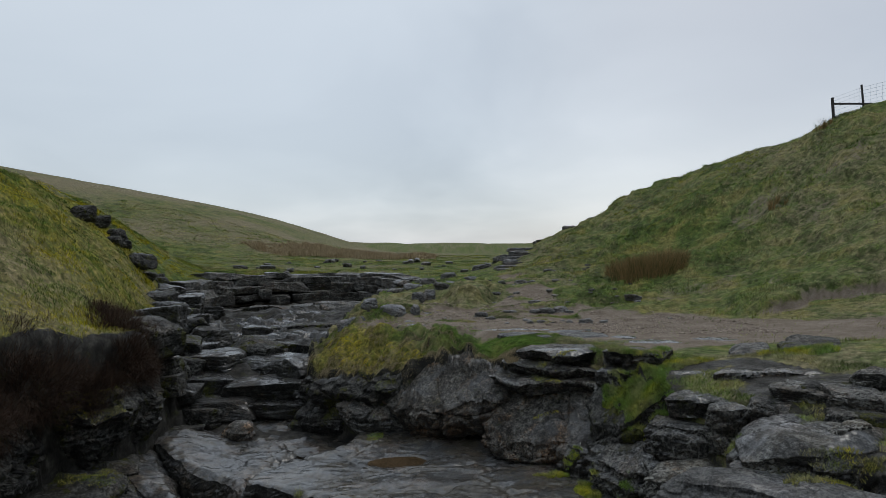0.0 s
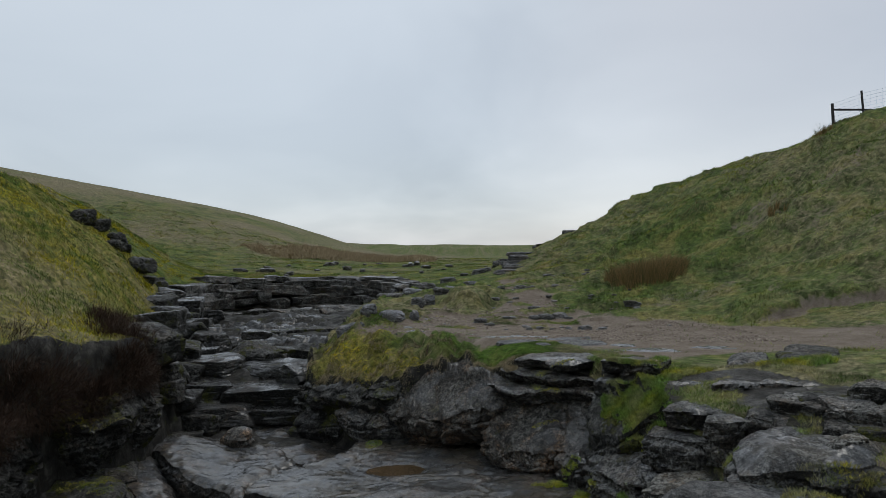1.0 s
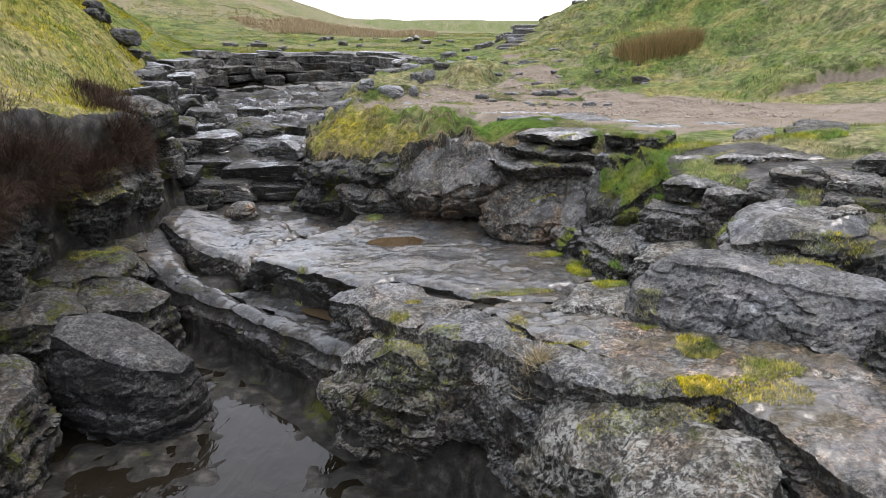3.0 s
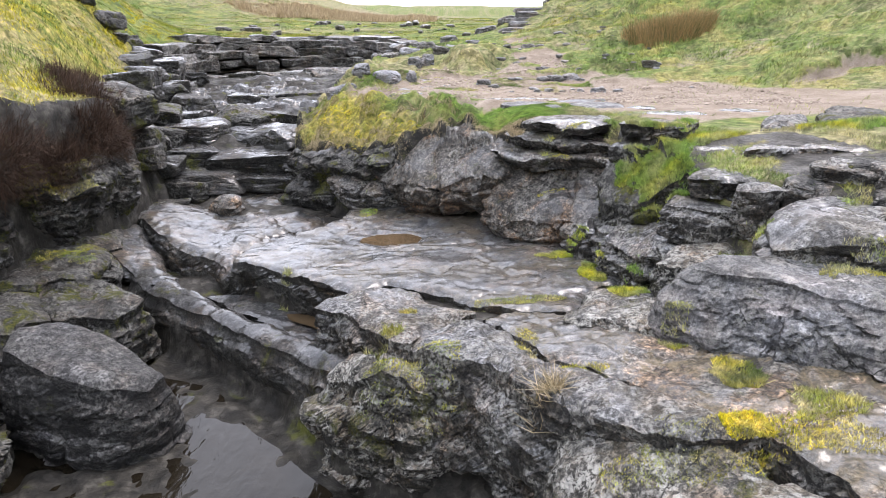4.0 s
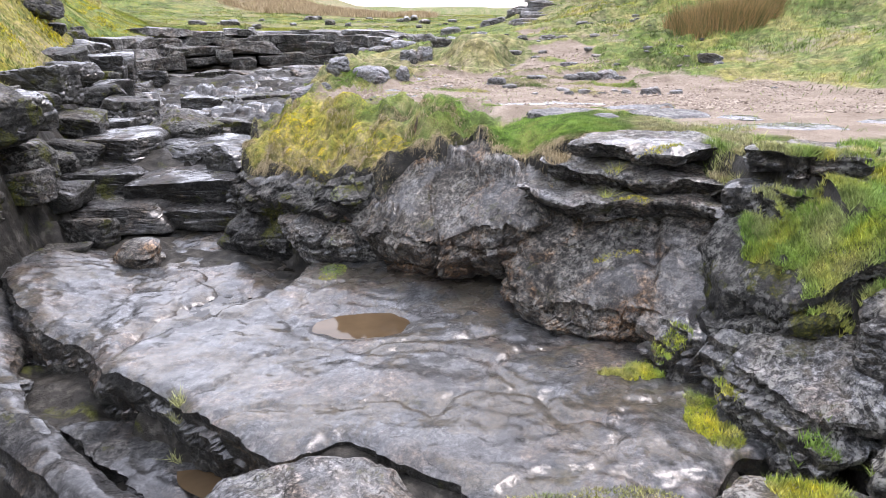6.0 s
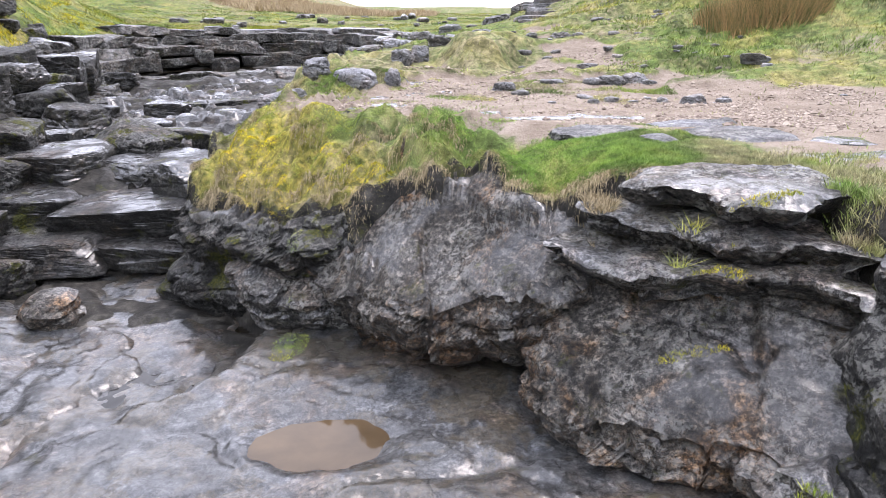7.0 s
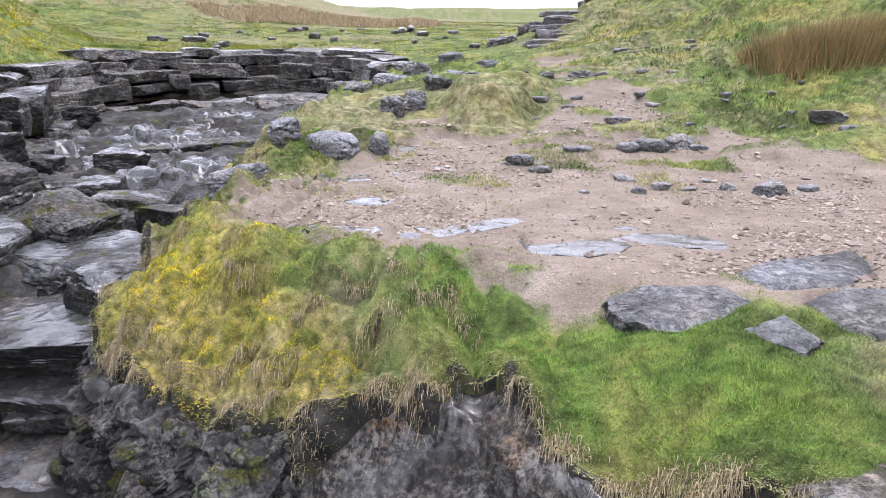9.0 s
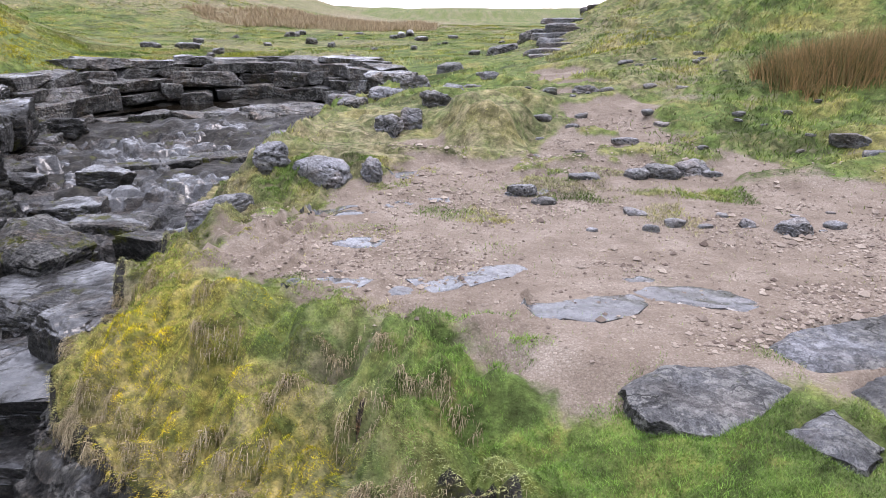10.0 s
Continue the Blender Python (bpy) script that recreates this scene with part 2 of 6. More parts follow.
    col = mix_node(mk, ln, lf, col, (0.42, 0.41, 0.37))
    # cracks along joints, in two sizes
    wv = mix_node(mk, ln, 0.55, pos, warp.outputs[1], "ADD")
    cr = mk("ShaderNodeTexVoronoi", feature="DISTANCE_TO_EDGE", inputs={"Scale": 1.4})
    ln(wv, cr.inputs["Vector"])
    crack = rng_node(mk, ln, cr.outputs["Distance"], 0.003, 0.011, 0.9, 0.0)
    crack = math_node(mk, ln, "MULTIPLY", crack, rng_node(mk, ln, noise_node(mk, ln, pos, 1.7, 3), 0.52, 0.6))
    cs = mk("ShaderNodeMapping", inputs={"Scale": (1, 0.6, 2.4), "Rotation": (0.1, 0.1, 0.7)})
    ln(mix_node(mk, ln, 0.4, pos, warp.outputs[1], "ADD"), cs.inputs[0])
    cr2 = mk("ShaderNodeTexVoronoi", feature="DISTANCE_TO_EDGE", inputs={"Scale": 4.2})
    ln(cs.outputs[0], cr2.inputs["Vector"])
    crack2 = math_node(mk, ln, "MULTIPLY", rng_node(mk, ln, cr2.outputs["Distance"], 0.004, 0.02, 1.0, 0.0), rng_node(mk, ln, noise_node(mk, ln, pos, 2.9, 4), 0.55, 0.62))
    crack = math_node(mk, ln, "MAXIMUM", crack, math_node(mk, ln, "MULTIPLY", crack2, 0.6))
    col = mix_node(mk, ln, crack, col, (0.012, 0.012, 0.01))
    # moss in hollows
    mossy = rng_node(mk, ln, noise_node(mk, ln, pos, 2.1, 8, 0.74, 0.3), 0.61 - 0.12 * moss, 0.67 - 0.12 * moss)
    mossy = math_node(mk, ln, "MULTIPLY", mossy, min(1.0, 0.35 + moss))
    mosscol = ramp_node(mk, ln, noise_node(mk, ln, pos, 50, 4, 0.7), (0.35, (0.014, 0.018, 0.004)), (0.52, (0.06, 0.065, 0.01)), (0.7, (0.17, 0.15, 0.018)))
    col = mix_node(mk, ln, mossy, col, mosscol)
    if silt:
        lain = rng_node(mk, ln, noise_node(mk, ln, pos, 1.9, 9, 0.7, 0.5), 0.49, 0.55)
        lain = math_node(mk, ln, "MULTIPLY", math_node(mk, ln, "MULTIPLY", lain, rng_node(mk, ln, up, 0.75, 0.95)), silt)
        mud = ramp_node(mk, ln, noise_node(mk, ln, pos, 26, 6, 0.75), (0.42, (0.06, 0.05, 0.024)), (0.5, (0.12, 0.092, 0.05)), (0.58, (0.2, 0.155, 0.09)))
        col = mix_node(mk, ln, lain, col, mud)
    # water film on level faces
    film = rng_node(mk, ln, noise_node(mk, ln, pos, 0.9, 6, 0.62, 0.6), 0.70 - 0.42 * wet, 0.78 - 0.42 * wet)
    film = math_node(mk, ln, "MULTIPLY", film, rng_node(mk, ln, up, 0.3, 0.85, 0.1, 1.0))
    film = math_node(mk, ln, "MULTIPLY", film, math_node(mk, ln, "SUBTRACT", 1.0, mossy))
    col = mix_node(mk, ln, math_node(mk, ln, "MULTIPLY", film, 0.7), col, mix_node(mk, ln, 1.0, col, (0.55, 0.55, 0.56), "MULTIPLY"))
    ln(col, b.inputs["Base Color"])
    rr = mix_node(mk, ln, mossy, mix_node(mk, ln, big, (0.5, 0.5, 0.5), (0.75, 0.75, 0.75)), (0.95, 0.95, 0.95))
    ln(rr, b.inputs["Roughness"])
    b.inputs["Specular IOR Level"].default_value = 0.4
    ln(math_node(mk, ln, "MULTIPLY", film, min(1.0, 0.4 + wet)), b.inputs["Coat Weight"])
    b.inputs["Coat IOR"].default_value = 1.5
    ln(rng_node(mk, ln, noise_node(mk, ln, pos, 3.5, 6, 0.65), 0.35, 0.65, 0.06, 0.34), b.inputs["Coat Roughness"])
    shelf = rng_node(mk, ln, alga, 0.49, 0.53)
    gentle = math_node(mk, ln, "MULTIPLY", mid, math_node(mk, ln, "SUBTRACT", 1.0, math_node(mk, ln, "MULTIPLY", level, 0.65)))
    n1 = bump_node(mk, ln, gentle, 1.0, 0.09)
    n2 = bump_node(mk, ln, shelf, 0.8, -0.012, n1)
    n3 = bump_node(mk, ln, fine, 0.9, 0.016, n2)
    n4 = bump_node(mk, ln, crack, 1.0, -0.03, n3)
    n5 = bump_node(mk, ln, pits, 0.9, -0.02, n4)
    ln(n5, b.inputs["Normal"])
    ln(bump_node(mk, ln, fine, 0.2, 0.006, bump_node(mk, ln, big, 0.4, 0.05)), b.inputs["Coat Normal"])
    return m


# dark side tones hold shade as well as the stone's own colour
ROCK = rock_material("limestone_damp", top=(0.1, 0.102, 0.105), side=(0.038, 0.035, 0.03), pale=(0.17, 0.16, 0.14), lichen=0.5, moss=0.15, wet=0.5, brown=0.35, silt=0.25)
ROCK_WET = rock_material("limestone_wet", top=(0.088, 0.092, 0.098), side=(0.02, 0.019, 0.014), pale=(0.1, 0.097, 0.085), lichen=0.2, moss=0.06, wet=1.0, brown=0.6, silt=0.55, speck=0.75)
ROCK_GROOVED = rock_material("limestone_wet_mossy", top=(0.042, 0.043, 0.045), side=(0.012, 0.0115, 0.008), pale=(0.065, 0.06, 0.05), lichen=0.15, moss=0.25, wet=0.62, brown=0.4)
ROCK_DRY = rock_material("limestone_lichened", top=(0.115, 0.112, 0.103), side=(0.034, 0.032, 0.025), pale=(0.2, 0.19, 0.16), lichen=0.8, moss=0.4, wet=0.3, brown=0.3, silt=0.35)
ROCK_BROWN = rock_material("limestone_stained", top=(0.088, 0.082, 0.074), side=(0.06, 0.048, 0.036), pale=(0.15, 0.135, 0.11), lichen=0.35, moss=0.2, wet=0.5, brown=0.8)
# mossy stone taken near-black: the bank's shade is part of its colour
ROCK_DARK = rock_material("limestone_mossy_shaded", top=(0.036, 0.035, 0.032), side=(0.010, 0.0096, 0.0076), pale=(0.066, 0.062, 0.052), lichen=0.3, moss=0.6, wet=0.35, brown=0.35)

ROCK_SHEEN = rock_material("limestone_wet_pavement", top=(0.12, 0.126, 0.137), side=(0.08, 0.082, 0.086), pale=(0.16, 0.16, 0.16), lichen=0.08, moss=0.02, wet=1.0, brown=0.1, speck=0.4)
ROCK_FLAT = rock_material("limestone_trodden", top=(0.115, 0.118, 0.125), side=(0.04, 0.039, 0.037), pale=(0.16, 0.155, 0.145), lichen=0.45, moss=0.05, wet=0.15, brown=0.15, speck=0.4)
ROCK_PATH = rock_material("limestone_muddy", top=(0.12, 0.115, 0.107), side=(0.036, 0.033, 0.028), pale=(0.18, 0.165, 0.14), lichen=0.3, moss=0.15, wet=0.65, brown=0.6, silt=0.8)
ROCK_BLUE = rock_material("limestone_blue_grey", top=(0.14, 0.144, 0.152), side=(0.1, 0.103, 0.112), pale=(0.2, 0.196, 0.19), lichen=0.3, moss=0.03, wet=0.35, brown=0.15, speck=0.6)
# darker copy for the channel boulder, with the bank's shade in its colour
ROCK_BLOCK = rock_material("limestone_shaded_block", top=(0.056, 0.056, 0.058), side=(0.012, 0.0115, 0.011), pale=(0.066, 0.064, 0.058), lichen=0.18, moss=0.05, wet=0.4, brown=0.2)
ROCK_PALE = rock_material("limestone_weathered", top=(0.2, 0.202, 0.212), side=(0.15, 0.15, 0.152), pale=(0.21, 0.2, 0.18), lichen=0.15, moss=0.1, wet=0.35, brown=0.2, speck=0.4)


def turf_colour(mk, ln, pos, yellow, straw, lush=None):
    """Colour of the sward from its place: green, yellow moss and dead straw, at two scales."""
    a = noise_node(mk, ln, pos, 0.9, 5, 0.65, 0.4)
    f = noise_node(mk, ln, pos, 14, 4, 0.65)
    g = ramp_node(mk, ln, a, (0.4, (0.07, 0.1, 0.028)), (0.47, (0.125, 0.185, 0.046)), (0.54, (0.175, 0.215, 0.055)), (0.62, (0.28, 0.26, 0.085)))
    if lush is not None:
        g = mix_node(mk, ln, lush, g, ramp_node(mk, ln, f, (0.3, (0.085, 0.16, 0.03)), (0.7, (0.17, 0.27, 0.055))))
    g = mix_node(mk, ln, yellow, g, ramp_node(mk, ln, f, (0.38, (0.2, 0.2, 0.01)), (0.5, (0.4, 0.345, 0.012)), (0.64, (0.56, 0.42, 0.014))))
    s = ramp_node(mk, ln, f, (0.3, (0.2, 0.165, 0.1)), (0.7, (0.44, 0.37, 0.24)))
    col = mix_node(mk, ln, straw, g, s)
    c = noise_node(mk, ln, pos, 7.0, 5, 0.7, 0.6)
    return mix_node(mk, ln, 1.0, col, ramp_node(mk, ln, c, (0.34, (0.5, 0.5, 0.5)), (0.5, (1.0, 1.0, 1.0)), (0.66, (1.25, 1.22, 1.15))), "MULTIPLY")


def ground_material(name):
    """Cover: red dirt, green yellow moss, blue bare rock, alpha straw."""
    m, mk, ln, b = material(name)
    pos = world_pos(mk)
    at = mk("ShaderNodeVertexColor", layer_name="cover")
    sp = mk("ShaderNodeSeparateColor")
    ln(at.outputs[0], sp.inputs[0])
    jig = noise_node(mk, ln, pos, 3.5, 6, 0.7, 0.3)
    jit = math_node(mk, ln, "SUBTRACT", jig, 0.5)

    def edge(s, w=0.18):
        return rng_node(mk, ln, math_node(mk, ln, "ADD", s, math_node(mk, ln, "MULTIPLY", jit, 1.1)), 0.5 - w, 0.5 + w)
    dirt, moss, bare, straw = edge(sp.outputs[0]), edge(sp.outputs[1], 0.3), edge(sp.outputs[2], 0.1), edge(at.outputs[1], 0.35)
    grass = turf_colour(mk, ln, pos, moss, straw)
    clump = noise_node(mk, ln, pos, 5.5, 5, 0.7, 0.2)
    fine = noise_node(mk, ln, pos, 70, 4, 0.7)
    # darker in the hollows of the clump and fine bumps
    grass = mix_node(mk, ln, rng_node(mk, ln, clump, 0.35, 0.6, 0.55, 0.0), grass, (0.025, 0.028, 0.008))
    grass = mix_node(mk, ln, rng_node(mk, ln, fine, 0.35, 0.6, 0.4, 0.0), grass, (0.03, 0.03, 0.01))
    earth = ramp_node(mk, ln, noise_node(mk, ln, pos, 2.2, 6, 0.7), (0.3, (0.17, 0.135, 0.104)), (0.5, (0.28, 0.23, 0.182)), (0.72, (0.4, 0.345, 0.285)))
    grit = mk("ShaderNodeTexVoronoi", inputs={"Scale": 48.0})
    ln(pos, grit.inputs["Vector"])
    earth = mix_node(mk, ln, rng_node(mk, ln, grit.outputs["Distance"], 0.25, 0.5, 0, 0.35), earth, (0.12, 0.085, 0.06))
    speck = noise_node(mk, ln, pos, 120, 3, 0.8)
    earth = mix_node(mk, ln, rng_node(mk, ln, speck, 0.35, 0.55, 0.55, 0.0), earth, (0.1, 0.075, 0.055))
    earth = mix_node(mk, ln, rng_node(mk, ln, speck, 0.58, 0.7, 0.0, 0.5), earth, (0.48, 0.42, 0.35))
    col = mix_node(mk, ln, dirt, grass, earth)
    mid = noise_node(mk, ln, pos, 6.0, 6, 0.65, 0.3)
    stone = ramp_node(mk, ln, mid, (0.36, (0.008, 0.0075, 0.006)), (0.54, (0.03, 0.027, 0.022)), (0.7, (0.09, 0.083, 0.07)))
    mossy = rng_node(mk, ln, noise_node(mk, ln, pos, 1.7, 6, 0.7, 0.3), 0.58, 0.68, 0.0, 0.8)
    stone = mix_node(mk, ln, mossy, stone, (0.07, 0.075, 0.012))
    col = mix_node(mk, ln, bare, col, stone)
    ln(col, b.inputs["Base Color"])
    r = mix_node(mk, ln, bare, (0.9, 0.9, 0.9), mix_node(mk, ln, rng_node(mk, ln, noise_node(mk, ln, pos, 1.2, 4), 0.42, 0.6), (0.7, 0.7, 0.7), (0.38, 0.38, 0.38)))
    ln(r, b.inputs["Roughness"])
    ln(mix_node(mk, ln, bare, (0.12, 0.12, 0.12), (0.22, 0.22, 0.22)), b.inputs["Specular IOR Level"])
    n1 = bump_node(mk, ln, clump, 0.6, 0.08)
    n2 = bump_node(mk, ln, fine, 0.5, 0.015, n1)
    n3 = bump_node(mk, ln, grit.outputs["Distance"], 0.3, 0.008, n2)
    ln(n3, b.inputs["Normal"])
    return m


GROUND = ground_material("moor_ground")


def blade_material(name, lo, hi, mask=False):
    m, mk, ln, b = material(name)
    geo = mk("ShaderNodeNewGeometry")
    rnd = geo.outputs["Random Per Island"]
    pos = geo.outputs["Position"]
    if mask:
        at = mk("ShaderNodeVertexColor", layer_name="cover")
        sp = mk("ShaderNodeSeparateColor")
        ln(at.outputs[0], sp.inputs[0])
        col = turf_colour(mk, ln, pos, sp.outputs[1], at.outputs[1], sp.outputs[0])
        col = mix_node(mk, ln, 1.0, col, ramp_node(mk, ln, rnd, (0.0, lo), (1.0, hi)), "MULTIPLY")
    else:
        col = ramp_node(mk, ln, rnd, (0.0, lo), (1.0, hi))
    ln(col, b.inputs["Base Color"])
    b.inputs["Roughness"].default_value = 0.7
    b.inputs["Specular IOR Level"].default_value = 0.18
    b.inputs["Transmission Weight"].default_value = 0.0
    b.inputs["Subsurface Weight"].default_value = 0.0
    return m


BLADE = blade_material("grass_blade", (0.7, 0.7, 0.68), (2.1, 2.1, 2.0), mask=True)
STRAW = blade_material("dead_grass_blade", (0.13, 0.105, 0.05), (0.58, 0.47, 0.3))
REED = blade_material("winter_reed", (0.24, 0.18, 0.11), (0.56, 0.45, 0.29))
RUSH = blade_material("rush_stem", (0.09, 0.105, 0.034), (0.42, 0.26, 0.12))
HEATHER = blade_material("heather_twig", (0.02, 0.012, 0.008), (0.085, 0.05, 0.032))


def water_material(name, tint, rough=0.06, ripple=0.25):
    m, mk, ln, b = material(name)
    pos = world_pos(mk)
    col = ramp_node(mk, ln, noise_node(mk, ln, pos, 1.1, 5, 0.6, 0.5), (0.35, tuple(c * 0.5 for c in tint)), (0.65, tint))
    ln(col, b.inputs["Base Color"])
    b.inputs["Roughness"].default_value = rough
    b.inputs["IOR"].default_value = 1.33
    b.inputs["Specular IOR Level"].default_value = 0.6
    mp = mk("ShaderNodeMapping", inputs={"Scale": (1.0, 0.45, 1)})
    ln(pos, mp.inputs[0])
    ln(bump_node(mk, ln, noise_node(mk, ln, mp.outputs[0], 7, 3, 0.55, 0.5), ripple, 0.03), b.inputs["Normal"])
    return m


WATER = water_material("stream_water", (0.014, 0.011, 0.007), 0.05, 0.4)
PUDDLE = water_material("peaty_puddle", (0.1, 0.068, 0.038), 0.04, 0.03)
from mathutils.geometry import delaunay_2d_cdt

# ---- the lie of the land ----
GULLY = [(16, -6), (6.5, 2.5), (5.0, 4.6), (4.5, 5.7), (4.0, 6.6), (3.75, 7.2), (3.4, 7.9), (3.05, 8.5), (2.75, 9.2), (2.5, 9.8), (2.2, 10.5), (1.62, 10.75), (1.0, 11.02), (0.64, 11.35), (0.44, 11.66), (0.34, 11.9), (0.2, 11.92), (0.1, 11.78),
         (-0.6, 11.95), (-1.2, 12.35), (-2.0, 12.85), (-2.62, 13.55), (-2.9, 14.1), (-2.9, 14.9), (-3.1, 16), (-3.1, 19), (-2.9, 22.5), (-1.4, 26.3), (-3, 29.5),
         (-5.4, 32), (-9, 29.8), (-10, 27), (-9.9, 24), (-8.9, 21), (-7.7, 18), (-6.7, 15.4), (-6.0, 13.8), (-5.45, 12), (-5.6, 10.8), (-6.1, 9.5), (-6.3, 8.5), (-6.2, 6.5),
         (-6, 4), (-6, -6)]
SHELF = [(-2.5, 9.3), (-1.9, 11.3), (-1.7, 12.4), (3, 12), (7, 9), (10, 3), (8, -6), (4.4, 0), (3.7, 3.2), (2.7, 4.7), (1.4, 5.65), (0.5, 6.4), (-0.3, 6.9), (-0.8, 7.6), (-1.5, 8.75)]
CHANNEL = [(-4.6, 10.0), (-3.9, 9.3), (-2.9, 8.5), (-1.8, 7.75), (-0.9, 6.6), (0.2, 5.8), (0.8, 4.9), (0.6, 3), (1, -6), (-5.5, -6), (-5.5, 6), (-5.2, 8.5)]
DIRT = [(-1.87, 14.5), (-1.77, 15.3), (-1.5, 16.2), (-1.1, 16.8), (-0.55, 17.6), (-0.5, 19), (0.1, 19.2), (0.3, 18.1), (1.4, 18.2), (1.85, 19.5), (2.1, 24), (2.7, 24), (3.0, 21), (3.7, 18.2), (5.2, 16.2), (7, 14.2), (9, 12.6), (8, 11.2),
        (6, 11.2), (4, 10.6), (3.2, 10.2), (2.7, 11.0), (2.5, 12.2), (1.94, 12.7), (1.64, 12.61), (1.3, 12.57), (0.93, 12.35), (0.6, 12.6), (0.37, 12.66), (0.06, 12.95), (-0.31, 12.8), (-0.57, 12.88), (-0.35, 13.1), (-0.54, 13.44), (-1.11, 13.95)]
YELLOW = [(-2.8, 16), (-2.0, 14.9), (-1.4, 13.7), (-0.7, 12.8), (-0.3, 12.4), (-0.5, 11.8), (-2.2, 12.5), (-3.1, 14)]


FLAT = [[(1.05, 12.38), (1.3, 12.62), (1.55, 12.6), (1.75, 12.68), (1.83, 12.4), (1.6, 12.18), (1.3, 12.02), (1.08, 12.12)],
        [(1.66, 12.05), (1.97, 12.25), (2.1, 11.95), (1.82, 11.75)],
        [(1.99, 12.9), (2.44, 13.24), (3.0, 13.35), (2.95, 12.95), (2.5, 12.68), (2.1, 12.6)],
        [(2.15, 12.4), (2.5, 12.6), (3.1, 12.5), (3.0, 11.9), (2.5, 11.8), (2.2, 12.0)],
        [(-1.03, 13.88), (-0.96, 14.04), (-0.72, 14.07), (-0.48, 14.11), (-0.35, 14.01), (-0.44, 13.82), (-0.7, 13.72), (-0.94, 13.76)],
        [(-0.15, 14.05), (0.07, 14.01), (0.28, 14.23), (0.47, 14.39), (0.73, 14.42), (0.83, 14.31), (0.62, 14.1), (0.4, 13.93), (0.2, 13.73), (0.04, 13.71), (-0.07, 13.87)],
        [(-0.26, 13.69), (-0.2, 13.79), (-0.08, 13.79), (-0.04, 13.7), (-0.13, 13.6), (-0.22, 13.6)],
        [(0.61, 13.42), (0.76, 13.57), (0.95, 13.6), (1.2, 13.7), (1.44, 13.72), (1.49, 13.56), (1.34, 13.35), (1.09, 13.19), (0.9, 13.26), (0.72, 13.26)],
        [(1.46, 13.8), (1.65, 13.92), (1.94, 13.93), (2.17, 13.81), (2.26, 13.53), (2.08, 13.4), (1.92, 13.47), (1.7, 13.57), (1.54, 13.61)],
        [(1.46, 14.11), (1.6, 14.16), (1.72, 14.1), (1.64, 14.01), (1.47, 14.0)]]

# brows of turf: place, half width, height
BROWS = [(-2.21, 13.32, 0.16, 0.14), (-1.55, 13.73, 0.13, 0.12), (-1.33, 13.24, 0.2, 0.15), (-1.69, 12.79, 0.15, 0.13), (-1.28, 12.66, 0.16, 0.14), (-0.94, 12.38, 0.17, 0.15), (-0.75, 12.62, 0.12, 0.1), (-0.28, 12.31, 0.16, 0.15),
         (0.02, 12.36, 0.14, 0.13), (0.22, 12.3, 0.1, 0.12), (-0.15, 12.75, 0.12, 0.08), (-2.0, 14.1, 0.18, 0.12), (-2.45, 14.6, 0.2, 0.12), (-0.5, 12.95, 0.13, 0.07), (-1.9, 13.1, 0.12, 0.1)]


def hummock(x, y):
    """Grassy risers across the upper path."""
    return smooth(0.02, 0.4, fbm(x * 1.3, y * 2.2, 0, 66, 3)) * smooth(15.8, 17.5, y) * (1 - smooth(24, 27, y)) * (x < 6)


def mound(x, y):
    return smooth(1.25, 0.55, np.hypot((x - 0.75) / 0.62, (y - 19.4) / 0.8) + 0.12 * fbm(x * 3, y * 3, 0, 67, 3))


def soft(x, k=0.6):
    return np.logaddexp(0, x / k) * k


def shelf_z(x, y):
    lie = np.interp(y, [4, 5, 5.8, 6.6, 7.2, 7.6, 8.4, 9.8, 10.5, 11, 12.5], [-1.17, -1.22, -1.285, -1.42, -1.49, -1.55, -1.56, -1.63, -1.66, -1.6, -1.66])
    return lie + x * np.interp(y, [5, 6.5, 7.2, 12], [0.1, 0.1, 0.06, 0.05])


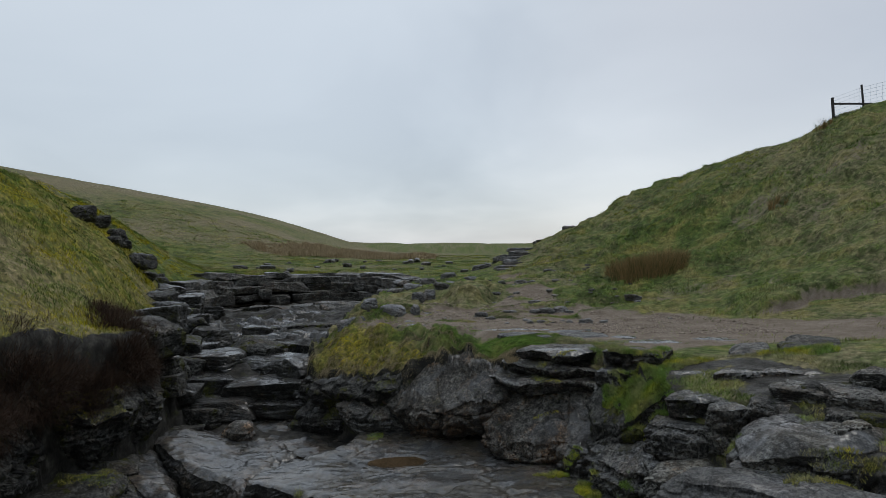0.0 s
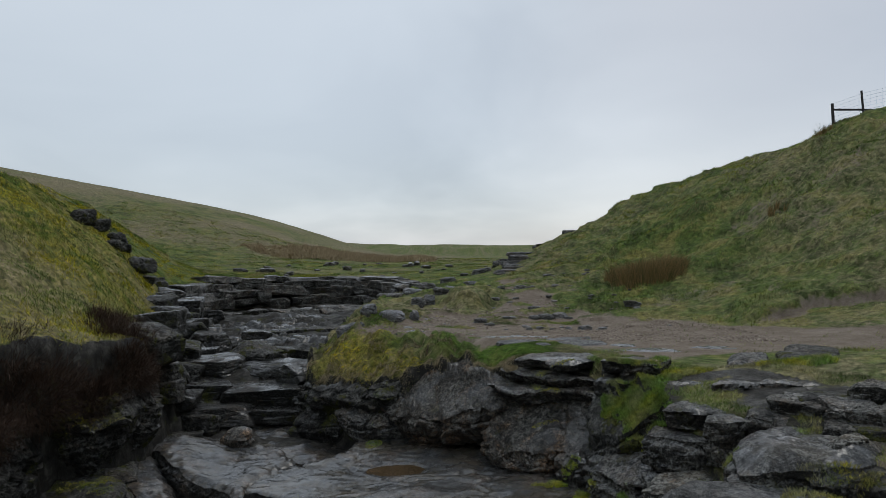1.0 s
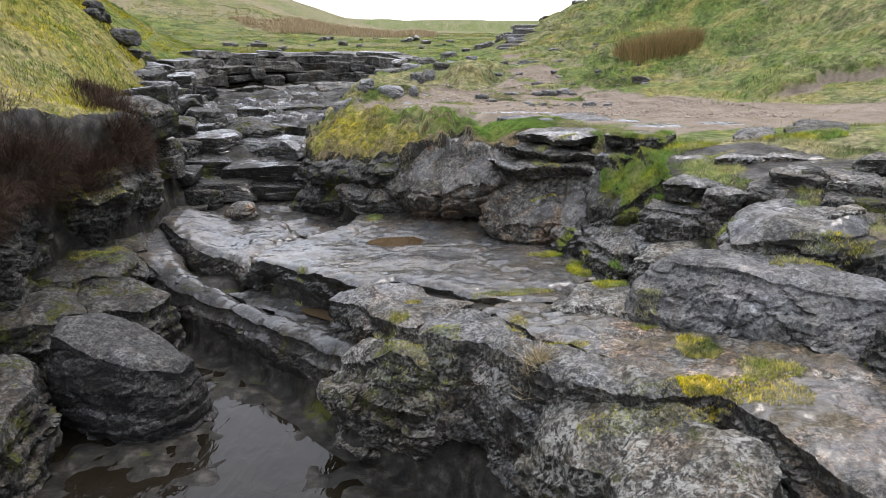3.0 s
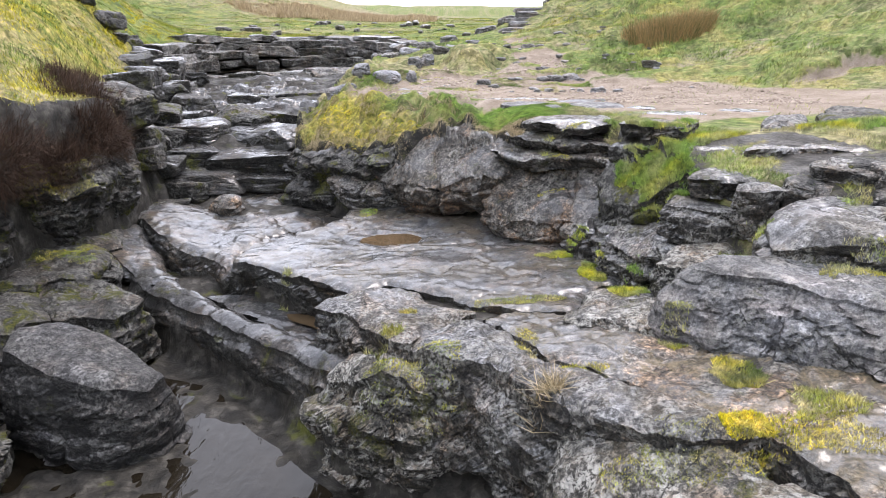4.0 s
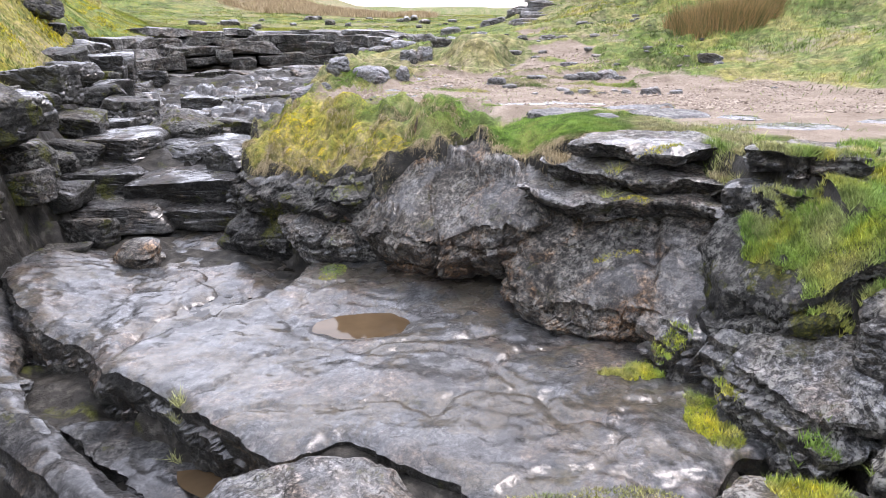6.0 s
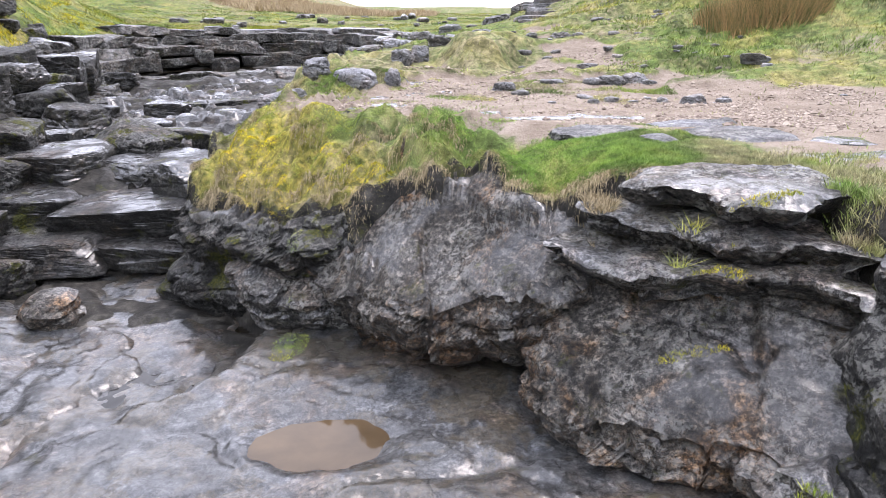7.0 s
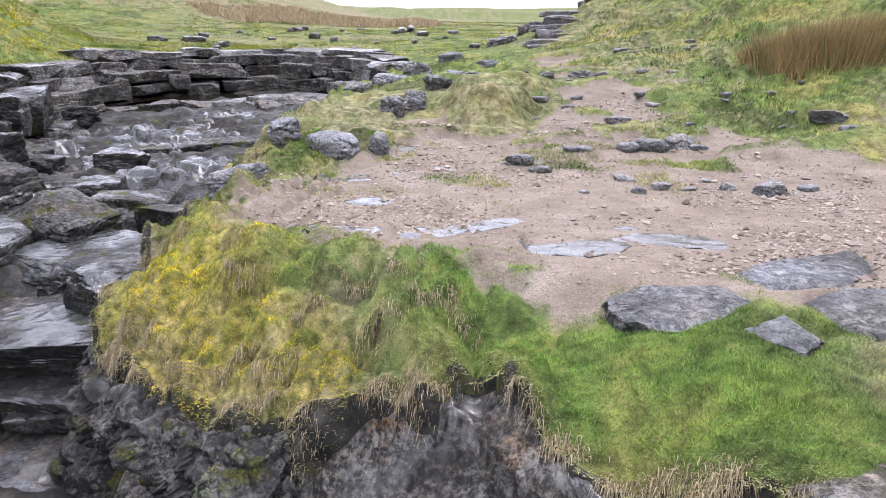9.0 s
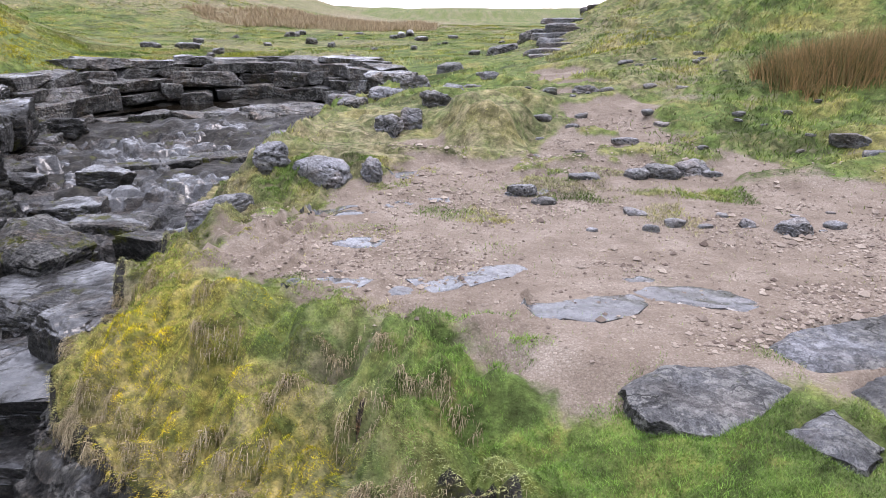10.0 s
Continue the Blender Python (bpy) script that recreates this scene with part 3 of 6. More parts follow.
def upland(x, y):
    z = np.interp(y, [-10, 5, 6.5, 7.2, 8.3, 9, 12.3, 14.3, 16, 18, 20, 27, 32, 45, 60, 100, 150, 300, 700, 1300, 2500], [-0.4, -0.5, -0.45, -0.26, -0.2, -0.02, 0.02, -0.13, -0.15, -0.06, 0.06, 0.1, 0.36, 0.66, 0.95, 1.0, -0.5, -5, -8, 8, 14])
    z = z + 0.2 * np.clip(x - 3.0, 0, 3) * smooth(10.2, 8.2, y)
    xh = np.interp(y, [-10, 5, 12, 17, 20, 25, 30, 36, 60], [9, 8.5, 7.6, 3.6, 1.4, 0.6, 0.4, 1.2, 6])
    crest = np.interp(x, [1, 3, 8, 14, 20, 40], [34, 36, 36, 26, 20, 6])
    bend = np.interp(y, [16, 19, 21.5, 23.5, 30], [4.8, 6.2, 6.0, 4.5, 2.25])
    low = np.interp(y, [12, 16, 19, 22, 27, 32], [0.22, 0.2, 0.14, 0.14, 0.2, 0.22])
    steep = np.interp(y, [12, 16, 19, 22, 27, 32], [0.39, 0.42, 0.56, 0.54, 0.42, 0.38])
    right = low * soft(x - xh, 0.8) + steep * soft(x - xh - bend, 1.0)
    right = right - 0.75 * soft(y - crest, 2.0)
    right = np.maximum(0, soft(right, 0.15) - 0.104) * smooth(-3, 2, x)
    xl = np.interp(y, [-10, 8, 10, 15, 18, 21, 24, 30, 40], [-5.0, -5.9, -6.0, -6.6, -8.0, -9.2, -10.3, -11.5, -15])
    left = 0.85 * soft(xl - x, 0.5)
    left = -soft(3.4 - left, 0.5) + 3.4 + 0.16 * soft(-x - 12, 3)
    left = np.maximum(left, 0) * (1 - smooth(24, 44, y))
    far = (0.38 * soft(-x - 9.5, 2) - 0.2 * soft(-x - 23, 3)) * smooth(34, 72, y) * (1 - smooth(85, 170, y))
    z = z + right + left + far
    # sheep tracks across the slopes, a peat scar, and hummocks on the platform
    wave = (right + left) * 1.7 + 0.5 * fbm(x * 0.25, y * 0.25, 0, 91, 2)
    z = z + 0.12 * (0.5 - (wave - np.floor(wave))) * smooth(0.4, 1.2, right + left) * (y < 45)
    edge = 14.7 + 0.35 * fbm(x * 0.7, 0 * y, 0, 92, 3) - y
    z = z + 0.3 * smooth(0.06, -0.06, edge) * smooth(6.6, 7.6, x) * smooth(3.0, 0.5, y - 14.7) * (y < 18)
    z = z + 0.42 * mound(x, y) + 0.11 * hummock(x, y) + 0.16 * np.exp(-(((x + 1.6) / 0.8) ** 2 + ((y - 17.6) / 0.9) ** 2))
    z = z + 0.2 * np.exp(-(((x - 1.2) / 0.7) ** 2 + ((y - 20.5) / 0.5) ** 2)) + 0.05 * fbm(x * 1.6, y * 1.6, 0, 93, 3) * smooth(15.5, 17, y) * (y < 24) * (x > -1)
    z = z + 0.32 * smooth(18, 22.5, y) * (1 - smooth(27, 34, y)) * smooth(-2.0, 1.0, x) * (1 - smooth(3.5, 7.5, x)) - 0.2 * np.exp(-(((x + 1.5) / 0.7) ** 2 + ((y - 16.4) / 0.5) ** 2))
    d = np.hypot(x, y)
    z = z + 0.05 * fbm(x * 0.7, y * 0.7, 0, 5, 4) * smooth(17, 24, y) + 0.14 * fbm(x * 0.55, y * 0.55, 0, 8, 4) * smooth(0.2, 1.5, right + left)
    return z + smooth(200, 900, d) * 9 * fbm(x / 260, y / 260, 0, 3, 4)


def bed(x, y):
    z = np.interp(y, [-6, 8, 11, 12.3, 14.3, 14.7, 15.4, 15.7, 20, 20.6, 24.5, 25.2, 30], [-2.6, -2.55, -2.45, -2.15, -2.05, -1.6, -1.5, -1.3, -1.35, -1.2, -1.1, -0.9, -0.8])
    z = z + 0.10 * fbm(x * 1.1, y * 1.1, 0, 21, 4) + 0.05 * fbm(x * 3, y * 3, 0, 22, 3)
    s = smooth(-0.1, 0.12, inside_distance(x, y, SHELF) + 0.08 * fbm(x * 2, y * 2, 0, 4, 3))
    z = z * (1 - s) + (shelf_z(x, y) - 0.13 + 0.03 * fbm(x * 2, y * 2, 0, 6, 4)) * s
    c = smooth(-0.05, 0.12, inside_distance(x, y, CHANNEL) + 0.08 * fbm(x * 2, y * 2, 0, 9, 3))
    return z * (1 - c) + (-2.98 + 0.06 * fbm(x * 2.5, y * 2.5, 0, 10, 4)) * c


def turf_top(x, y):
    """Height of the turf and hillside, carried on over the gully, and how far inside the gully."""
    x, y = np.asarray(x, float), np.asarray(y, float)
    d = inside_distance(x, y, GULLY) + 0.10 * fbm(x * 1.3, y * 1.3, 0, 2, 4) + 0.05 * fbm(x * 4, y * 4, 0, 12, 2)
    up = upland(x, y)
    turf = smooth(-1.1, 0.08, d) * (1 - smooth(0.6, 1.6, x)) * smooth(-4.5, -3.2, x)
    up = up - (0.3 + 0.5 * smooth(0.15, -1.5, x)) * turf + 0.06 * fbm(x * 2.2, y * 2.2, 0, 14, 3) * smooth(-1.6, -0.6, d) * (1 - smooth(0.9, 1.8, x))
    lump = np.abs(fbm(x * 1.9, y * 1.9, 0, 61, 3)) + 0.5 * np.abs(fbm(x * 4.5, y * 4.5, 0, 62, 2))
    up = up + (0.2 * lump - 0.08) * smooth(-1.9, -0.9, d) * (1 - smooth(0.2, 1.0, x)) * (np.abs(x) < 4.5) * (y < 24)
    up = up + (0.16 * np.abs(fbm(x * 0.9, y * 1.3, 0, 63, 4)) - 0.06) * smooth(0.6, 2.0, up) * (y < 60)
    up = up - 0.6 * smooth(-1.6, 0.05, d) * smooth(-4.8, -5.6, x) * smooth(11.5, 13.5, y) * (1 - smooth(24, 28, y))
    near = np.atleast_1d((x > 0.9) & (x < 3.3) & (y > 11.5) & (y < 13.6))
    if near.any():
        up = np.atleast_1d(up)
        for out in FLAT[:4]:
            up[near] -= 0.07 * smooth(-0.06, 0.04, inside_distance(np.atleast_1d(x)[near], np.atleast_1d(y)[near], out))
        up = up.reshape(np.shape(d))
    cush = np.atleast_1d((d < 0.1) & (d > -1.9) & (x < 1.6) & (x > -3.4) & (y < 17.5) & (y > 10.5))
    if cush.any():
        up = np.atleast_1d(up)
        qx, qy, qd = np.atleast_1d(x)[cush], np.atleast_1d(y)[cush], np.atleast_1d(d)[cush]
        wob = 0.12 * fbm(qx * 3, qy * 3, 0, 81, 2)
        val, gap = cells((qx + wob) * 2.6, (qy - wob) * 3.4, 0, 80)
        up[cush] += (0.09 * smooth(0.0, 0.5, gap) + 0.05 * val - 0.06) * smooth(-1.9, -1.0, qd) * (1 - smooth(0.0, 0.9, qx))
        for bx, by, bw, bh in BROWS:
            u, v = (qx - bx) * 0.95 - (qy - by) * 0.3, (qx - bx) * 0.3 + (qy - by) * 0.95 + 0.35 * wob
            v = v - 0.6 * (qx - bx) ** 2 / bw
            up[cush] += bh * np.exp(-(u / bw) ** 4) * np.where(v > 0, smooth(0.0, 0.05, v) * np.exp(-v / 0.22), -0.7 * np.exp(v / 0.09))
        up = up.reshape(np.shape(d))
    return up, d


def land(x, y):
    """Height, and how far inside the gully."""
    x, y = np.asarray(x, float), np.asarray(y, float)
    (up, d), low = turf_top(x, y), bed(x, y)
    width = 0.13 + smooth(-4.0, -5.0, x) * (1 - smooth(23, 27, y)) * (0.25 + 0.3 * smooth(11.5, 14, y)) + 0.95 * smooth(2.0, 2.8, x) * (1 - smooth(10.0, 11, y))
    f = np.clip(d / width, 0, 1)
    stepped = f * 4.0
    stepped = (np.floor(stepped) + smooth(0.55, 0.95, stepped - np.floor(stepped))) / 4.0
    f = np.where((width > 0.6), np.where(f >= 1, 1, stepped), f * f * (3 - 2 * f))
    z = np.atleast_1d(up * (1 - f) + low * f)
    rag = np.atleast_1d(((x > 1.9) & (x < 12) & (y < 11.5) & (y > 2) | (x < -4.6) & (y > 11) & (y < 27)) & (d > 0))
    if rag.any():
        rx, ry, rd = np.atleast_1d(x)[rag], np.atleast_1d(y)[rag], np.atleast_1d(d)[rag]
        val, gap = cells(rx * 0.9, ry * 1.4, 0, 77)
        z[rag] += (0.07 * val - 0.06 * smooth(0.1, 0, gap)) * smooth(0.0, 0.5, rd) + 0.04 * fbm(rx * 3, ry * 3, 0, 78, 4) * smooth(0.0, 0.3, rd)
    return z.reshape(np.shape(d)), d


def axis(stops):
    """Grid lines: stretches (from, to, step), growing where step is given as a pair."""
    out = []
    for a, b, s0, s1 in stops:
        p = a
        while p < b - 1e-6:
            out.append(p)
            p += s0 + (s1 - s0) * (p - a) / (b - a)
    return np.array(out + [stops[-1][1]])


def build_ground():
    gx = axis([(-1800, -60, 220, 3), (-60, -10, 2.2, 0.2), (-10, -3.5, 0.16, 0.055), (-3.5, 5, 0.05, 0.055), (5, 14, 0.06, 0.2), (14, 60, 0.22, 2.2), (60, 1800, 3, 220)])
    gy = axis([(-14, 3, 1.0, 0.12), (3, 11, 0.09, 0.06), (11, 17, 0.045, 0.06), (17, 36, 0.07, 0.18), (36, 80, 0.2, 1.0), (80, 2600, 1.2, 130)])
    x, y = np.meshgrid(gx, gy, indexing="ij")
    z, d = land(x, y)
    bare = smooth(-0.09, 0.0, d)
    scar = smooth(0.2, 0.0, np.abs(14.6 + 0.35 * fbm(x * 0.7, 0 * y, 0, 92, 3) - y)) * smooth(6.6, 7.6, x) * (x < 16)
    bare = np.where((x < -4.2) & (y < 25) & (y > 12), smooth(0.05, 0.2, d), bare)
    terr = (x > 2.6) & (y < 9.0) & (d > -1.2)
    bare = np.where(terr, 0.52 + 0.4 * fbm(x * 1.2, y * 1.2, 0, 31, 3), bare)
    dirt = smooth(-0.35, 0.35, inside_distance(x, y, DIRT) + 0.25 * fbm(x * 0.9, y * 0.9, 0, 33, 4))
    dirt = np.maximum(dirt, 0.45 * smooth(0.0, 0.6, fbm(x * 0.5, y * 0.5, 0, 36, 4)) * (x > 1) * (y < 22) * (y > 11))
    dirt = np.maximum(dirt, 0.62 * (x > 1.5) * (y < 6.6))
    dirt = np.maximum(dirt * (1 - 0.75 * hummock(x, y)) * (1 - mound(x, y)), scar)
    moss = smooth(-0.4, 0.3, inside_distance(x, y, YELLOW)) * 0.62
    moss = np.maximum(moss, 0.3 * (x < -5) * (y < 24) + 0.2 * (y < 60))
    straw = 0.35 + 0.25 * fbm(x * 0.25, y * 0.25, 0, 38, 3) + 0.25 * smooth(42, 58, y) * (1 - smooth(85, 130, y)) * smooth(5, -3, x)
    straw = straw * (1 - 0.7 * smooth(-0.6, 0.4, x) * (1 - smooth(1.3, 2.2, x)) * (y < 13))
    cover = np.stack([dirt, moss, bare, np.clip(straw, 0, 1)], -1).reshape(-1, 4)
    me = mesh_from("ground", np.stack([x, y, z], -1).reshape(-1, 3), grid_faces(len(gx), len(gy)), [GROUND], masks=cover)
    return tagged(new("ground", me), "mossy grass moor with a trodden earth path and bare limestone gully", "ground", kind="structure")


ground = build_ground()


# ---- rocks ----
def resample(outline, step):
    p = np.array(outline, float)
    q = np.vstack([p, p[:1]])
    seg = np.hypot(*(q[1:] - q[:-1]).T)
    s = np.concatenate([[0], np.cumsum(seg)])
    n = max(16, int(s[-1] / step))
    u = np.linspace(0, s[-1], n, endpoint=False)
    return np.stack([np.interp(u, s, q[:, 0]), np.interp(u, s, q[:, 1])], -1)


def slab_mesh(outline, top, thick, seed, rough=0.03, rounded=0.06, undercut=0.0, edge=0.05, step=0.04, profile=None, chip=0.06, joints=0.0, plates=0.016):
    """A bedded limestone block: rough flat top with a worn rim, and layered, broken sides that may be undercut. top: height as a function of x, y;
    profile: how far the side stands out, from its top to its foot; joints: depth of the open joints across the top."""
    p = resample(outline, step)
    for _ in range(1):
        p = 0.5 * p + 0.25 * (np.roll(p, 1, 0) + np.roll(p, -1, 0))
    c = p.mean(0)
    tan = np.roll(p, -3, 0) - np.roll(p, 3, 0)
    nrm = np.stack([tan[:, 1], -tan[:, 0]], -1)
    nrm /= np.linalg.norm(nrm, axis=1)[:, None] + 1e-9
    if np.sum(nrm * (p - c)) < 0:
        nrm = -nrm
    p = p + nrm * (edge * (fbm(p[:, 0] * 2.2, p[:, 1] * 2.2, 0, seed, 5) + 0.7 * cells(p[:, 0] * 2.6, p[:, 1] * 2.6, 0, seed)[0]))[:, None]
    n = len(p)
    g = step * 1.25
    gx, gy = np.meshgrid(np.arange(p[:, 0].min(), p[:, 0].max(), g), np.arange(p[:, 1].min(), p[:, 1].max(), g), indexing="ij")
    rs = np.random.RandomState(seed)
    gx, gy = (gx + rs.uniform(-0.3, 0.3, gx.shape) * g).ravel(), (gy + rs.uniform(-0.3, 0.3, gy.shape) * g).ravel()
    keep = inside_distance(gx, gy, p) > 0.6 * g
    q = np.vstack([p, np.stack([gx[keep], gy[keep]], -1)])
    got = delaunay_2d_cdt([Vector(a) for a in q], [(i, (i + 1) % n) for i in range(n)], [], 1, 1e-6)
    q = np.array([tuple(a) for a in got[0]])
    tris = np.array(got[2], np.int64)
    inset = np.maximum(0, inside_distance(q[:, 0], q[:, 1], p))

    def top_z(q, inset):
        worn = rounded * (1 + 0.6 * fbm(q[:, 0] * 3, q[:, 1] * 3, 0, seed + 9, 2))
        z = top(q[:, 0], q[:, 1]) + rough * fbm(q[:, 0] * 1.5, q[:, 1] * 1.5, 0, seed + 3, 6, 0.55) - worn * np.clip(1 - inset / (worn * 2.4 + 0.01), 0, 1) ** 2
        if plates:
            lay = 2.2 * fbm(q[:, 0] * 0.9, q[:, 1] * 0.9, 0, seed + 30, 4, 0.55)
            z = z + plates * (np.floor(lay) + smooth(0.82, 1.0, lay - np.floor(lay)) - lay)
        if joints:
            wx, wy = 0.25 * fbm(q[:, 0] * 1.6, q[:, 1] * 1.6, 0, seed + 20, 3), 0.25 * fbm(q[:, 0] * 1.6, q[:, 1] * 1.6, 0, seed + 21, 3)
            val, gap = cells((q[:, 0] + wx) * 0.5, (q[:, 1] + wy) * 0.8, 0, seed + 22)
            z = z - joints * smooth(0.05, 0.0, gap) + 0.35 * joints * val
        return z
    cap = np.column_stack([q, top_z(q, inset)])
    rings = [np.column_stack([p, top_z(p, np.zeros(n))])]
    lip = rings[-1][:, 2].copy()
    m = max(4, int(thick / (step * 0.9)))
    for j in range(1, m + 1):
        v = j / m
        z = lip - thick * v
        bulge = rounded * 0.7 * math.sin(min(1, v * 3) * math.pi / 2) - undercut * v ** 1.3
        if profile:
            bulge = bulge + float(np.interp(v, np.linspace(0, 1, len(profile)), profile))
        sag = 0.5 * fbm(p[:, 0] * 0.6, p[:, 1] * 0.6, 0, seed + 8, 2)
        layer = 0.35 * chip * vnoise(z * 9.0 + sag, seed * 1.7, 0, seed + 5)
        val, gap = cells(p[:, 0] * 1.5 + 0.3 * sag, p[:, 1] * 1.5, z * 4.2 + sag, seed + 6)
        v2, g2 = cells(p[:, 0] * 5 + 0.3 * sag, p[:, 1] * 5, z * 13 + sag, seed + 7)
        o = bulge + layer + 0.9 * chip * val - 0.7 * chip * smooth(0.08, 0.0, gap) + 0.28 * chip * v2 + 0.3 * chip * fbm(p[:, 0] * 2.6, p[:, 1] * 2.6, z * 3.5, seed + 11, 5, 0.6)
        o = o * min(1.0, v * 5)
        rings.append(np.column_stack([p + nrm * o[:, None], z]))
    cb = np.array([[c[0], c[1], float(lip.mean() - thick)]])
    nr = len(rings)
    v = np.vstack([np.stack(rings, 1).reshape(-1, 3), cb, cap])
    i = np.arange(n)
    fan_b = np.stack([np.full(n, n * nr), ((i + 1) % n) * nr + nr - 1, i * nr + nr - 1], -1)
    quads = grid_faces(n, nr, wrap=True)[:, ::-1]
    area = np.sum(p[:, 0] * np.roll(p[:, 1], -1) - p[:, 1] * np.roll(p[:, 0], -1))
    if area < 0:
        quads, fan_b = quads[:, ::-1], fan_b[:, ::-1]
    a, b2, c2 = q[tris[:, 0]], q[tris[:, 1]], q[tris[:, 2]]
    flip = (b2[:, 0] - a[:, 0]) * (c2[:, 1] - a[:, 1]) - (b2[:, 1] - a[:, 1]) * (c2[:, 0] - a[:, 0]) < 0
    tris[flip] = tris[flip][:, ::-1]
    faces = [quads, fan_b, tris + n * nr + 1]
    return v, faces


def slab(name, label, outline, top, thick, seed, mat, category="rock", group="", parent=None, **kw):
    fn = top if callable(top) else (lambda x, y: np.full(np.shape(x), top, float))
    v, f = slab_mesh(outline, fn, thick, seed, **kw)
    o = np.array([v[:, 0].mean(), v[:, 1].mean(), v[:, 2].min()])
    me = mesh_from(name, v - o, f, [mat], smooth_shade=(False, False, True))
    ob = new(name, me)
    ob.location = o
    if parent:
        ob.parent = parent
        return ob
    return tagged(ob, label, category, group)


def cube_sphere(n):
    g = np.linspace(-1, 1, n + 1)
    a, b = np.meshgrid(g, g, indexing="ij")
    vs, fs = [], []
    for ax in range(3):
        for s in (-1, 1):
            p = np.empty((n + 1, n + 1, 3))
            p[..., ax] = s
            p[..., (ax + 1) % 3] = a
            p[..., (ax + 2) % 3] = b
            f = grid_faces(n + 1, n + 1)
            fs.append((f if s > 0 else f[:, ::-1]) + len(vs) * (n + 1) ** 2)
            vs.append(p.reshape(-1, 3))
    v, f = np.vstack(vs), np.vstack(fs)
    key, inv = np.unique(np.round(v * 4096).astype(np.int64), axis=0, return_inverse=True)
    v = key / 4096.0
    return v / np.linalg.norm(v, axis=1)[:, None], np.asarray(inv).ravel()[f]


SPHERES = {}


def rock_mesh(name, dims, seed, mat, n=14, cuts=9, amp=0.05, sharp=16, layered=0.0):
    """A broken limestone block: a box with corners struck off, roughened. Its origin is the middle of its base."""
    if n not in SPHERES:
        SPHERES[n] = cube_sphere(n)
    u, f = SPHERES[n]
    rs = np.random.RandomState(seed)
    planes = [np.array(a, float) for a in ((1, 0, 0), (-1, 0, 0), (0, 1, 0), (0, -1, 0), (0, 0, 1), (0, 0, -1))]
    dist = list(1.0 + 0.06 * rs.randn(6))
    planes = [a + 0.12 * rs.randn(3) for a in planes]
    for _ in range(cuts):
        w = rs.randn(3)
        planes.append(w / np.linalg.norm(w))
        dist.append(rs.uniform(1.0, 1.35))
    acc = 0.0
    for a, d in zip(planes, dist):
        acc = acc + np.maximum(0, u @ (a / np.linalg.norm(a)) / d) ** sharp
    v = u * (acc ** (-1.0 / sharp))[:, None] * (np.array(dims, float) / 2)
    q = v + seed * 3.1
    s = 1.0 / max(0.25, min(dims))
    k = min(1.0, min(dims))
    nn = fbm(q[:, 0] * s * 1.2, q[:, 1] * s * 1.2, q[:, 2] * s * 1.6, seed, 3) + 0.6 * fbm(q[:, 0] * s * 4, q[:, 1] * s * 4, q[:, 2] * s * 6, seed + 1, 4, 0.6)
    side = 1 - np.abs(u[:, 2]) ** 2
    if layered:
        nn = nn + layered * vnoise(q[:, 2] * 11, seed * 0.7 + 0.3 * q[:, 0], 0, seed + 2) * side
    if n > 16:
        val, gap = cells(q[:, 0] * s * 1.7, q[:, 1] * s * 1.7, q[:, 2] * s * 3.4, seed + 6)
        nn = nn + (0.75 * val - 0.8 * smooth(0.1, 0.0, gap)) * (0.25 + side)
    v = v + u * (amp * nn * k)[:, None]
    v[:, 2] -= v[:, 2].min()
    return mesh_from(name, v, f, [mat], smooth_shade=n < 12)


def rock(name, label, x, y, z, dims, seed, mat, yaw=0, tilt=(0, 0), category="rock", group="", parent=None, **kw):
    """A rock whose base is at z."""
    ob = new(name, rock_mesh(name, dims, seed, mat, **kw))
    ob.matrix_basis = pose(x, y, z, tilt[0], tilt[1], yaw)
    if parent:
        ob.parent = parent
        return ob
    return tagged(ob, label, category, group)
# ---- the lower rock shelf ----
def bedding(lift):
    return lambda x, y: shelf_z(x, y) + lift


def hollow(x, y, cx, cy, rx, ry):
    """A shallow basin worn into the slab."""
    return 0.07 * smooth(1.25, 0.6, np.hypot((x - cx) / rx, (y - cy) / ry))


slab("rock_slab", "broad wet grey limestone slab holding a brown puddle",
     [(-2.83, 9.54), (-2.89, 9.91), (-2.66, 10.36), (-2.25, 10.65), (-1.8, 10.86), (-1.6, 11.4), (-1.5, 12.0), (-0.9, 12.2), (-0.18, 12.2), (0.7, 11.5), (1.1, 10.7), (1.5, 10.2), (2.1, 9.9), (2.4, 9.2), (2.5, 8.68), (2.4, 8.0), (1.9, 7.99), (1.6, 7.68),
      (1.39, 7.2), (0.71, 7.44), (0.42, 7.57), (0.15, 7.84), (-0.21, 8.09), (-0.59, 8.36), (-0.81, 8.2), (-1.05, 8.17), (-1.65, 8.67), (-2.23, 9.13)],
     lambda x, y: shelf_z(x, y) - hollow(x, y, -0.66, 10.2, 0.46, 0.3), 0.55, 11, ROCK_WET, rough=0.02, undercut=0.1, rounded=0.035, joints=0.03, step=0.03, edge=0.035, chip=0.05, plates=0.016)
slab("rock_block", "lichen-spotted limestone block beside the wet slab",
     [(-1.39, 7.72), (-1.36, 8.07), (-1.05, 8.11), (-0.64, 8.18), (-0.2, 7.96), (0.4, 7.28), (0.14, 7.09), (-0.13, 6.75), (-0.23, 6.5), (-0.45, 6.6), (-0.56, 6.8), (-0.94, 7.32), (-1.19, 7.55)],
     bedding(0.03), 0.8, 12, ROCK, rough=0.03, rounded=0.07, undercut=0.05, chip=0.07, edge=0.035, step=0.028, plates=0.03)
